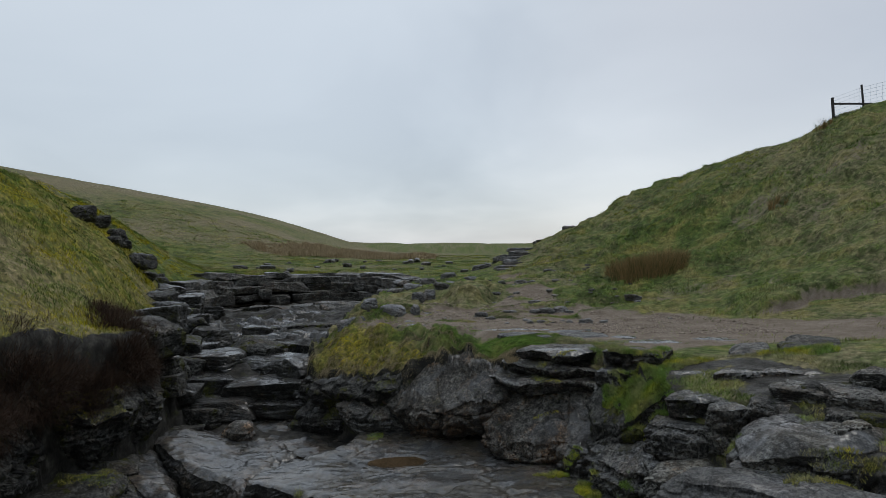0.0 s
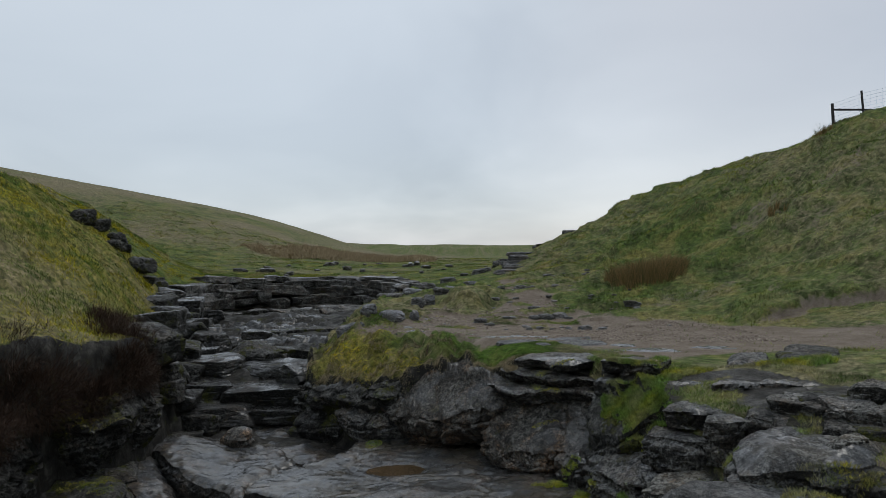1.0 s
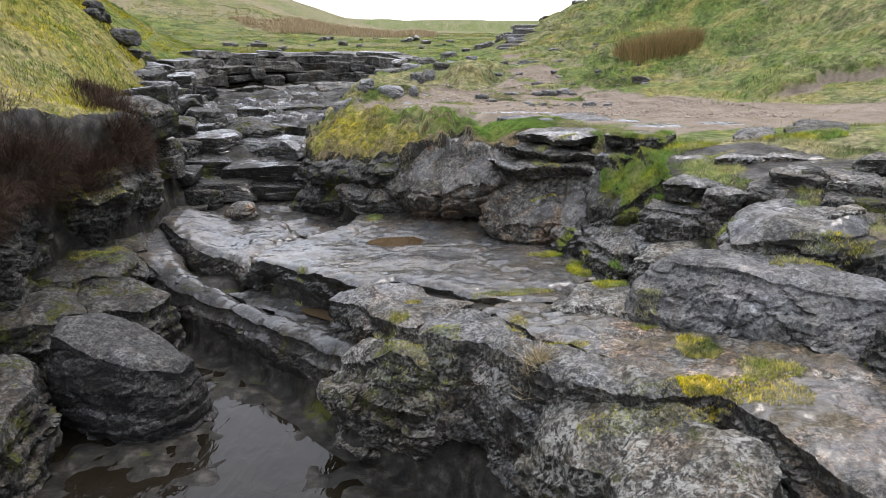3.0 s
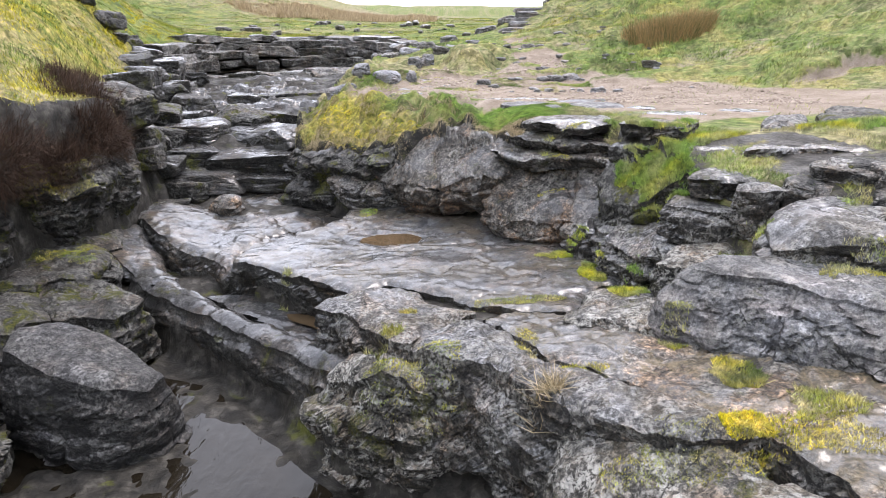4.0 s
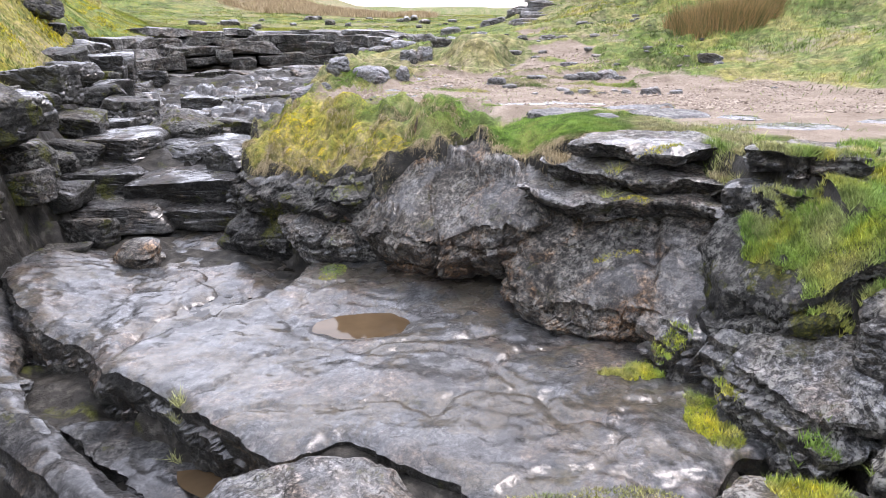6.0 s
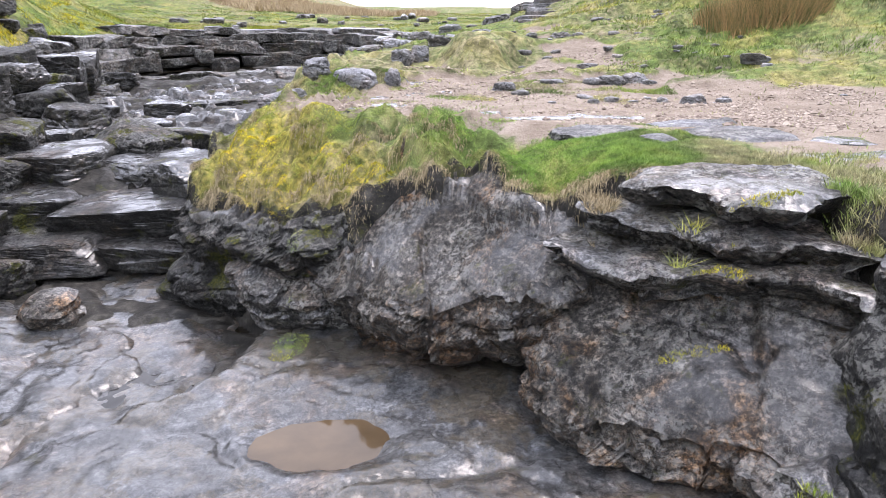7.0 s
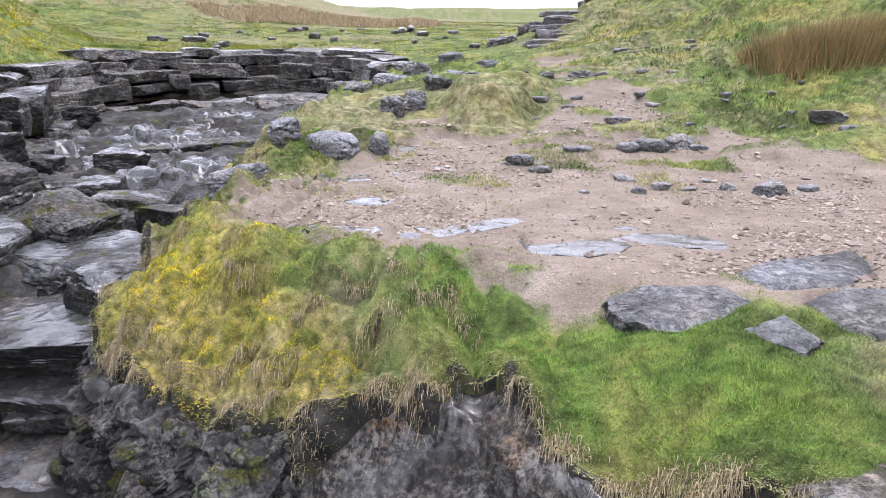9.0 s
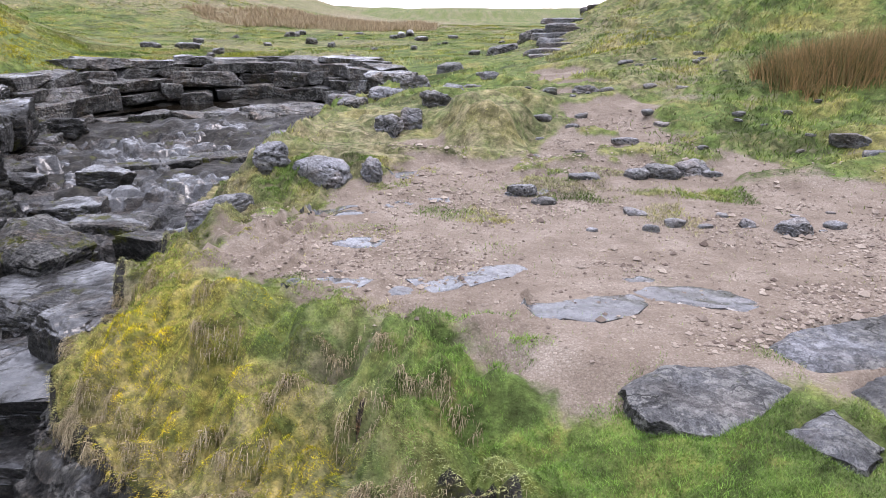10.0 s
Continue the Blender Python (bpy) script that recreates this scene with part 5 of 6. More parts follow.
# ---- ledges upstream ----
def ledge(label, path, top, height, depth, seed, mat, length=1.0, wild=7):
    rs = np.random.RandomState(seed)
    p = np.array(path, float)
    s = np.concatenate([[0], np.cumsum(np.hypot(*(p[1:] - p[:-1]).T))])
    base = new("rock_ledge")
    base.location = (p[0, 0], p[0, 1], top - height)
    tagged(base, label, "rock ledge", "limestone ledges across the stream")
    at = 0.0
    while at < s[-1] - 0.2:
        L = length * rs.uniform(0.45, 1.7)
        mid = at + L / 2
        x, y = np.interp(mid, s, p[:, 0]), np.interp(mid, s, p[:, 1])
        x2, y2 = np.interp(mid + 0.3, s, p[:, 0]), np.interp(mid + 0.3, s, p[:, 1])
        x1, y1 = np.interp(mid - 0.3, s, p[:, 0]), np.interp(mid - 0.3, s, p[:, 1])
        yaw = math.degrees(math.atan2(y2 - y1, x2 - x1)) + rs.uniform(-1, 1) * wild
        h = height * rs.uniform(0.75, 1.2)
        me = rock_mesh("block", (L * 1.04, depth * rs.uniform(0.75, 1.25), h), seed * 50 + len(base.children), mat, n=24, cuts=5, amp=0.04, sharp=40, layered=0.5)
        part("block", me, base, m=pose(x - base.location.x + rs.uniform(-.03, .03), y - base.location.y + rs.uniform(-.018, .018) * wild, rs.uniform(-0.006, 0.005) * wild, rs.uniform(-0.4, 0.4) * wild, rs.uniform(-0.3, 0.3) * wild, yaw))
        at += L
    return base


ledge("dark wet limestone ledge just above the pool", [(-6.6, 14.3), (-5, 14.5), (-3.6, 14.9), (-2.5, 14.6)], -1.66, 0.4, 1.5, 70, ROCK_GROOVED, 1.5, 6)
ledge("wet limestone ledge with shallow water running over it", [(-6.8, 14.9), (-5, 15.2), (-3.4, 15.2), (-2.6, 14.9)], -1.36, 0.36, 1.6, 71, ROCK_GROOVED, 1.4, 6)
ledge("wet limestone ledge with moss on its face", [(-7.0, 16.0), (-5.3, 16.2), (-4.2, 16.3), (-3.0, 15.7)], -1.04, 0.4, 1.5, 72, ROCK_GROOVED, 1.3, 6)
ledge("low wet limestone ledge in the stream", [(-6.6, 22.2), (-5.2, 22.6), (-4.2, 23.0)], -1.02, 0.3, 0.7, 73, ROCK_DARK, 0.9)
ledge("long limestone ledge with water over its lip", [(-9.6, 24.6), (-9.3, 26.6), (-8.3, 27.8), (-6.5, 27.7), (-5.2, 27.4), (-4.2, 28.2)], -0.78, 0.5, 1.3, 74, ROCK, 1.7)
WALL = [(-9.8, 25.0), (-9.6, 27.4), (-8.5, 29.3), (-5.7, 30.8), (-3.3, 30.0), (-1.7, 27.4)]


def set_back(k):
    return [(-5.5 + (x + 5.5) * k, 25.5 + (y - 25.5) * k) for x, y in WALL]


ledge("blocky limestone wall, bottom course", set_back(1.0), -0.38, 0.42, 0.9, 75, ROCK, 1.0)
ledge("blocky limestone wall, second course", set_back(1.05), -0.04, 0.38, 0.9, 76, ROCK, 1.15)
ledge("blocky limestone wall, third course", set_back(1.10), 0.24, 0.32, 0.9, 77, ROCK, 0.95)
ledge("blocky limestone wall, top course", set_back(1.17)[1:], 0.46, 0.26, 0.9, 78, ROCK, 1.1)

STREAM_ROCKS = [(-4.75, 17.0, 1.15, 0.8, 0.55), (-5.6, 19.3, 0.9, 0.7, 0.5), (-4.5, 18.4, 1.0, 0.7, 0.4), (-6.6, 18.4, 1.1, 0.9, 0.7), (-7.4, 18.9, 1.2, 0.9, 0.8), (-6.4, 17.2, 1.0, 0.8, 0.6), (-7.0, 16.6, 0.9, 0.9, 0.7),
                (-7.9, 20.0, 1.3, 1.0, 0.8), (-8.6, 21.6, 1.2, 1.0, 0.8), (-7.2, 20.6, 0.7, 0.5, 0.4), (-5.9, 21.0, 0.8, 0.5, 0.35), (-3.7, 17.7, 0.8, 0.6, 0.4), (-9.0, 23.0, 1.2, 1.0, 0.9)]
for i, (x, y, a, b, h) in enumerate(STREAM_ROCKS):
    z = float(land(x, y)[0]) - 0.1
    rock("boulder", "flat-topped grey block standing in the stream" if i == 0 else "dark wet boulder in the stream", x, y, z, (a, b, h), 120 + i, ROCK_DARK if i in (0, 2, 11) else ROCK_GROOVED, yaw=(i * 37) % 50 - 25, n=20, group="boulders in the stream", amp=0.045, sharp=30, cuts=6)

# ---- rocks on the platform ----
for i, out in enumerate(FLAT):
    c = np.mean(out, axis=0)
    lift = 0.075 if i == 0 else 0.06
    base = float(np.mean(land(np.array(out)[:, 0], np.array(out)[:, 1])[0]))
    slab("flat_stone", "grey limestone slab bedded in trodden earth", out, base + lift if i < 4 else (lambda x, y: land(x, y)[0] + 0.014), 0.16 if i < 4 else 0.1, 140 + i, ROCK_FLAT if i < 4 else ROCK_SHEEN, group="flat stones in the path", rough=0.008, rounded=0.03 if i < 4 else 0.01, edge=0.03 if i < 4 else 0.012, chip=0.03 if i < 4 else 0.005, step=0.025)
FLAT_FAR = [(-1.62, 16.1, 0.5, 0.3), (-1.15, 16.2, 0.7, 0.3), (-0.79, 15.95, 0.6, 0.25), (-0.35, 16.15, 0.5, 0.2), (-0.33, 17.3, 0.55, 0.35), (-0.57, 14.92, 0.5, 0.22), (0.05, 16.25, 0.4, 0.2), (0.9, 16.45, 0.4, 0.3), (1.1, 16.6, 0.3, 0.3),
            (-0.7, 14.24, 0.25, 0.12), (3.6, 11.3, 1.2, 0.5), (4.8, 11.6, 1.0, 0.4), (3.3, 11.8, 0.6, 0.4), (2.9, 11.2, 0.7, 0.3)]
for i, (x, y, a, b) in enumerate(FLAT_FAR):
    ang = np.linspace(0, 2 * np.pi, 9)[:-1]
    out = [(x + a / 2 * math.cos(t) * (0.8 + 0.3 * math.sin(3 * t + i)), y + b / 2 * math.sin(t)) for t in ang]
    slab("flat_stone", "worn grey limestone showing through the path", out, lambda x, y: land(x, y)[0] + 0.014, 0.1, 160 + i, ROCK_SHEEN, group="flat stones in the path", rough=0.008, rounded=0.012, edge=0.03, chip=0.005, step=0.025)
STONES = [(-1.28, 17.1, 1.1, 0.75, 0.55), (-1.95, 17.3, 0.6, 0.6, 0.45), (-0.72, 17.1, 0.35, 0.4, 0.45), (-2.3, 16.35, 1.0, 0.5, 0.4), (-0.72, 19.4, 0.55, 0.5, 0.5), (-0.38, 19.7, 0.5, 0.4, 0.6), (-0.02, 20.5, 0.75, 0.6, 0.5),
          (0.94, 16.45, 0.5, 0.25, 0.2), (2.72, 17.3, 0.6, 0.4, 0.22), (2.39, 17.2, 0.4, 0.3, 0.18), (3.1, 17.4, 0.6, 0.4, 0.24), (3.33, 15.3, 0.5, 0.35, 0.22), (2.98, 15.5, 0.25, 0.2, 0.15), (2.0, 15.9, 0.25, 0.2, 0.12), (2.6, 18.6, 0.5, 0.2, 0.12), (5.1, 17.7, 0.7, 0.3, 0.2),
          (1.85, 20.7, 0.35, 0.25, 0.2), (2.5, 21.0, 0.6, 0.3, 0.25)]
for i, (x, y, a, b, h) in enumerate(STONES):
    rock("boulder" if i < 7 else "stone", "smooth grey boulder half sunk in turf" if i < 4 else "grey boulder beside the path" if i < 7 else "grey stone bedded in the path",
         x, y, float(land(x, y)[0]) - 0.45 * h, (a * 0.68, b * 0.75, h * 0.9), 180 + i, ROCK_PALE, yaw=(i * 53) % 60 - 30, n=18, group="stones on the platform", sharp=4 if i == 0 else 8, cuts=14, amp=0.04 if i == 0 else 0.08)
CROWN = [(-1.9, 25.6, 1.7, 0.8, 0.55), (-0.9, 24.6, 0.9, 0.7, 0.5), (-0.5, 23.6, 0.7, 0.6, 0.45), (-1.0, 22.6, 0.8, 0.6, 0.4), (-1.6, 21.8, 0.7, 0.5, 0.35), (-2.0, 23.4, 0.8, 0.6, 0.4), (-1.2, 26.8, 0.9, 0.7, 0.5), (0.2, 25.2, 0.6, 0.5, 0.35), (0.6, 23.0, 0.5, 0.4, 0.3),
         (1.0, 24.0, 0.6, 0.4, 0.3), (0.2, 22.0, 0.5, 0.4, 0.3), (-2.4, 20.2, 0.8, 0.5, 0.35), (3.55, 22.6, 0.9, 0.5, 0.22)]
for i, (x, y, a, b, h) in enumerate(CROWN):
    rock("boulder", "pale grey boulder at the head of the falls" if i == 0 else "grey boulder at the head of the falls", x, y, float(land(x, y)[0]) - 0.25, (a * 0.85, b * 0.85, h * 1.05), 210 + i, ROCK if i in (1, 4, 6) else ROCK_PALE, yaw=(i * 41) % 70 - 35, n=18, sharp=8, cuts=13, amp=0.07, group="boulders at the head of the falls")
rs = np.random.RandomState(5)
for i in range(34):
    x, y = rs.uniform(-11, 3), rs.uniform(31.5, 46)
    h = rs.uniform(0.12, 0.3)
    rock("stone", "grey stone lying in the pasture", x, y, float(land(x, y)[0]) - 0.06, (h * rs.uniform(1.3, 2.4), h * 1.2, h), 240 + i, ROCK, yaw=rs.uniform(0, 90), n=8, sharp=8, cuts=12, amp=0.09, group="stones in the pasture")
for i in range(18):
    s = rs.uniform(0, 1)
    x, y = -12.4 + 3.2 * s + rs.uniform(-0.9, 0.9), 22.6 + 1.5 * s + rs.uniform(-1.5, 1.5)
    h = rs.uniform(0.2, 0.5)
    rock("boulder", "grey boulder tumbled on the grassy slope", x, y, float(land(x, y)[0]) - 0.35 * h, (h * rs.uniform(1.3, 2), h * 1.2, h * 1.1), 300 + i, ROCK_DARK, yaw=rs.uniform(0, 90), n=14, sharp=9, cuts=13, amp=0.09, group="boulders on the slope")


rs = np.random.RandomState(6)
for i in range(60):
    x, y = rs.uniform(0.9, 5.6), 15.3 + 8 * rs.uniform(0, 1) ** 1.3
    if mound(np.array([x]), np.array([y]))[0] > 0.02:
        continue
    h = rs.uniform(0.03, 0.12)
    rock("stone", "small grey stone bedded in the trodden path", x, y, float(land(x, y)[0]) - 0.4 * h, (h * rs.uniform(1.6, 3.2), h * rs.uniform(1.1, 2.0), h), 900 + i, ROCK_PALE, yaw=rs.uniform(-40, 40), n=8, sharp=5, cuts=12, amp=0.09, group="small stones on the path")


# ---- stone steps and crag ----
steps = new("stone_steps")
steps.location = (2.6, 25.2, float(land(2.6, 25.2)[0]))
tagged(steps, "rough stone steps climbing the grassy bank", "steps")
for i in range(10):
    x, y = 2.75 + 0.13 * i, 26.6 + 0.5 * i
    z = float(land(x, y)[0]) + 0.0 + 0.012 * i
    part("step", rock_mesh("step", (1.15 + 0.3 * math.sin(i * 2.1), 0.5, 0.22), 330 + i, ROCK_PALE, n=12, sharp=14, cuts=5, amp=0.05), steps, m=pose(x - 2.6, y - 25.2, z - 0.213 - steps.location.z, 0, 0, 4 * math.sin(i * 1.7)))
for i in range(15):
    s = i / 14
    x, y = 1.6 + 5.5 * s ** 1.4 + rs.uniform(-0.3, 0.3), 29.5 + 2.8 * s + rs.uniform(-0.5, 0.5)
    h = rs.uniform(0.22, 0.42)
    rock("crag_rock", "grey outcrop rock on the hill's edge", x, y, float(land(x, y)[0]) - 0.62 * h, (h * rs.uniform(1.4, 2.4), h * 1.3, h), 350 + i, ROCK, yaw=rs.uniform(-30, 30), n=14, sharp=8, cuts=12, amp=0.09, group="outcrop along the hill's edge")


# ---- water ----
def water(name, label, outline, z, mat):
    p = resample(outline, 0.12)
    p = p + 0.05 * np.stack([fbm(p[:, 0] * 3, p[:, 1] * 3, 0, 3), fbm(p[:, 0] * 3, p[:, 1] * 3, 0, 4)], -1)
    bm = bmesh.new()
    bm.faces.new([bm.verts.new((a, b, z)) for a, b in p])
    bmesh.ops.triangulate(bm, faces=bm.faces[:])
    bm.normal_update()
    for f in bm.faces:
        if f.normal.z < 0:
            f.normal_flip()
    me = bpy.data.meshes.new(name)
    bm.to_mesh(me)
    bm.free()
    me.materials.append(mat)
    return tagged(new(name, me), label, "water", kind="structure")


slab("stream_bed", "rippled wet limestone floor of the pool", [(-6.6, 11.8), (-6.4, 14.7), (-4.5, 15.0), (-2.4, 14.7), (-1.6, 13.0), (-2.0, 11.6), (-2.6, 10.4), (-2.9, 10.2), (-3.3, 11.4), (-3.9, 12.7), (-4.5, 13.0), (-5.2, 12.6)], -2.06, 0.2, 401, ROCK_WET, rough=0.045, rounded=0.02, joints=0.05, step=0.05)
slab("stream_bed", "wet limestone bed below the falls", [(-8.8, 21.5), (-7.6, 17.4), (-6.8, 15.6), (-3.0, 15.4), (-3.1, 19), (-3.0, 22.4), (-3.4, 24.5), (-5.5, 26.6), (-8.6, 26.6), (-9.2, 24)], lambda x, y: -1.3 + 0.03 * (y - 16) + 0.16 * cells(x * 0.6 + 0.3, y * 0.8, 0, 55)[0] + 0.1 * cells(x * 1.5, y * 2.1, 0, 56)[0] - 0.08 * smooth(0.12, 0.0, cells(x * 1.2 + 0.3 * vnoise(x * 3, y * 3, 0, 5), y * 1.7, 0, 58)[1]), 0.25, 402, ROCK_GROOVED, rough=0.04, rounded=0.02, joints=0.1, step=0.05, plates=0.06)
water("stream_pool", "shallow peaty pool of the stream", [(-6.6, 11.5), (-6.4, 14.6), (-2.2, 14.4), (-1.5, 12.8), (-2.0, 11.5), (-2.6, 10.6), (-3.4, 11.8)], -2.12, WATER)
water("stream_pool", "dark shallow water in the channel", [(-4.6, 9.0), (-2.8, 8.1), (-1.0, 6.2), (0.5, 4.6), (0.6, 0), (-4.5, 0)], -2.96, WATER)
water("stream_water", "thin sheet of water over the stream bed", [(-9.2, 24), (-8.6, 20.8), (-7.4, 17), (-6.5, 15.3), (-3.1, 15.3), (-3.2, 19), (-3.0, 22.5), (-3.6, 27), (-6, 27.2), (-9, 26.8)], -1.43, WATER)
water("stream_water", "thin sheet of water above the falls", [(-9.2, 26.5), (-8.2, 28), (-5, 27.6), (-2.6, 26.5), (-2.0, 27.5), (-3.4, 29.8), (-5.6, 30.4), (-8.4, 29)], -0.80, WATER)
ang = np.linspace(0, 2 * np.pi, 15)[:-1]
water("puddle", "brown peaty puddle in a hollow of the slab", [(-0.66 + 0.48 * math.cos(t) * (1 + 0.12 * math.sin(2 * t + 1)), 10.2 + 0.32 * math.sin(t)) for t in ang], float(shelf_z(-0.66, 10.2)) - 0.035, PUDDLE)
water("puddle", "shallow brown puddle on the inner shelf", [(-1.5 + 0.5 * math.cos(t), 8.5 - 0.3 * math.cos(t) + 0.16 * math.sin(t)) for t in ang], -2.255, PUDDLE)
from mathutils.bvhtree import BVHTree


# ---- grass, rushes, heather ----
def blades_mesh(name, base, height, width, lean, mat, cover=None, seed=0, bent=False, droop=0.0):
    """Blades of grass on base points. lean: sideways reach of each blade's tip (n x 2)."""
    rs = np.random.RandomState(seed)
    n = len(base)
    a = rs.uniform(0, 2 * np.pi, n)
    side = np.stack([np.cos(a), np.sin(a), np.zeros(n)], -1) * (width / 2)[:, None]
    tip = base + np.column_stack([lean, height])
    if not bent:
        v = np.stack([base - side, base + side, tip], 1).reshape(-1, 3)
        f = np.arange(n * 3).reshape(n, 3)
        k = 3
        faces = f
    else:
        mid = base + np.column_stack([lean * 0.42, height * 0.62 + 0.25 * np.hypot(lean[:, 0], lean[:, 1])])
        tip[:, 2] -= droop
        v = np.stack([base - side, base + side, mid + side * 0.75, mid - side * 0.75, tip], 1).reshape(-1, 3)
        o = np.arange(n)[:, None] * 5
        faces = [o + np.array([[0, 1, 2, 3]]), o + np.array([[3, 2, 4]])]
        k = 5
    masks = None if cover is None else np.repeat(cover, k, axis=0)
    return mesh_from(name, v, faces, [mat], smooth_shade=False, masks=masks)


def cover_at(x, y, d):
    moss = smooth(-0.3, 0.4, inside_distance(x, y, YELLOW) + 0.35 * fbm(x * 2.4, y * 2.4, 0, 41, 3)) * smooth(-0.35, 0.15, fbm(x * 1.9, y * 1.9, 0, 42, 3))
    moss = np.maximum(moss, smooth(0.0, 0.5, fbm(x * 0.6, y * 0.6, 0, 44, 4)) * 0.3 * (y > 24))
    moss = np.maximum(moss, smooth(-0.35, 0.25, fbm(x * 0.8, y * 0.8, 0, 44, 4)) * 0.8 * (x < -4) * (y < 30))
    moss = np.maximum(moss, 0.2 * smooth(-0.5, 0.2, inside_distance(x, y, YELLOW)))
    lush = smooth(-0.5, 0.2, x) * (1 - smooth(1.2, 1.9, x)) * (y < 13.4)
    straw = smooth(-0.1, 0.7, fbm(x * 1.3, y * 1.3, 0, 43, 4)) * 0.6 * (1 - lush) * (1 - 0.6 * moss)
    straw = np.maximum(straw, 0.55 * smooth(-0.25, 0.0, d) * (np.abs(x) < 4) * (1 - 0.75 * moss))
    z = np.zeros_like(x)
    return np.stack([lush * 0.85, moss * (1 - 0.8 * lush), z, straw], -1)


def near_turf():
    rs = np.random.RandomState(7)
    n = 1100000
    x, y = rs.uniform(-3.6, 3.4, n), 10.5 + 7 * rs.uniform(0, 1, n) ** 1.35
    rough_d = inside_distance(x, y, GULLY)
    rough_p = inside_distance(x, y, DIRT)
    near = (rough_d < 0.4) & ((rough_p < 0.9) | (y > 14))
    x, y = x[near], y[near]
    n = len(x)
    z, d = land(x, y)
    dirt = inside_distance(x, y, DIRT) + 0.25 * fbm(x * 0.9, y * 0.9, 0, 33, 4) + 0.3 * fbm(x * 3.2, y * 3.2, 0, 34, 3)
    keep = (d < np.where(x > -0.4, 0.0, 0.05)) & (rs.uniform(0, 1, n) > smooth(-0.25, 0.12, dirt) * (0.995 - 0.35 * smooth(14, 17, y) * smooth(0.1, 0.5, fbm(x * 1.7, y * 1.7, 0, 39, 3))))
    for out in FLAT[:4]:
        keep &= inside_distance(x, y, out) < 0.0
    x, y, z, d = x[keep], y[keep], z[keep], d[keep]
    rs = np.random.RandomState(8)
    n = len(x)
    far = smooth(12.5, 17, y)
    h = rs.uniform(0.011, 0.028, n) * (1 + 0.5 * far) * (1 - 0.35 * smooth(0.2, -0.6, x)) * (1 + 0.5 * smooth(0.1, 0.6, fbm(x * 2, y * 2, 0, 47, 3)))
    out = np.stack([-0.35 * np.ones(n), -0.9 * np.ones(n)], -1) * (smooth(-0.5, 0.0, d) * h * 0.9)[:, None]
    lean = rs.normal(0, 0.55, (n, 2)) * h[:, None] + out
    h = h * (1 - 0.5 * smooth(-0.3, 0.05, d))
    w = rs.uniform(0.0025, 0.005, n) * (1 + 1.2 * far)
    return blades_mesh("turf_grass", np.column_stack([x, y, z - 0.004]), h, w, lean, BLADE, cover_at(x, y, d), 9)


tagged(new("turf_grass", near_turf()), "short green and yellow-mossy turf along the bank", "grass", kind="stuff")


def tuft_points(n, seed):
    """Places along the rim of the turf."""
    rs = np.random.RandomState(seed)
    rim = np.array([(-3.05, 15.6), (-2.88, 14.6), (-2.6, 13.6), (-2.0, 12.9), (-1.2, 12.4), (-0.6, 12.0), (0.1, 11.85), (0.64, 11.38), (1.0, 11.02), (1.45, 10.82)])
    s = np.concatenate([[0], np.cumsum(np.hypot(*(rim[1:] - rim[:-1]).T))])
    u = rs.uniform(0, s[-1], n)
    x, y = np.interp(u, s, rim[:, 0]), np.interp(u, s, rim[:, 1])
    return x + rs.normal(0, 0.05, n), y + rs.normal(0, 0.05, n), rs


def hanging_grass():
    """Thick fringes of dead grass: combed over the rim in clumps, and over each brow of the turf."""
    cx, cy, rs = tuft_points(75, 11)
    k = 200
    wide = np.repeat(rs.uniform(0.03, 0.08, len(cx)), k)
    x, y = [np.repeat(cx, k) + rs.normal(0, 1, len(cx) * k) * wide], [np.repeat(cy, k) + rs.normal(0, 0.5, len(cx) * k) * wide]
    long = [np.repeat(rs.uniform(0.03, 0.13, len(cx)), k)]
    for bx, by, bw, bh in BROWS:
        m = int(2400 * bw)
        u = rs.uniform(-1.05, 1.05, m) * bw
        v = rs.normal(0.02, 0.025, m) + 0.6 * u ** 2 / bw
        x.append(bx + 0.95 * u + 0.3 * v)
        y.append(by - 0.3 * u + 0.95 * v)
        long.append(np.full(m, 0.04 + 0.28 * bh))
    x, y, L = np.concatenate(x), np.concatenate(y), np.concatenate(long)
    z, d = land(x, y)
    ok = d < 0.08
    x, y, z, L = x[ok], y[ok], z[ok], L[ok]
    n = len(x)
    L = L * rs.uniform(0.45, 1.1, n)
    lean = np.column_stack([rs.normal(-0.2, 0.3, n), rs.normal(-0.6, 0.25, n)]) * L[:, None]
    h = L * rs.uniform(-0.2, 0.25, n)
    return blades_mesh("hanging_grass", np.column_stack([x, y, z]), h, rs.uniform(0.003, 0.006, n), lean, STRAW, None, 12, bent=True, droop=L * rs.uniform(0.4, 1.0, n))


tagged(new("hanging_grass", hanging_grass()), "dead straw-coloured grass hanging over the turf edge", "grass", kind="stuff")


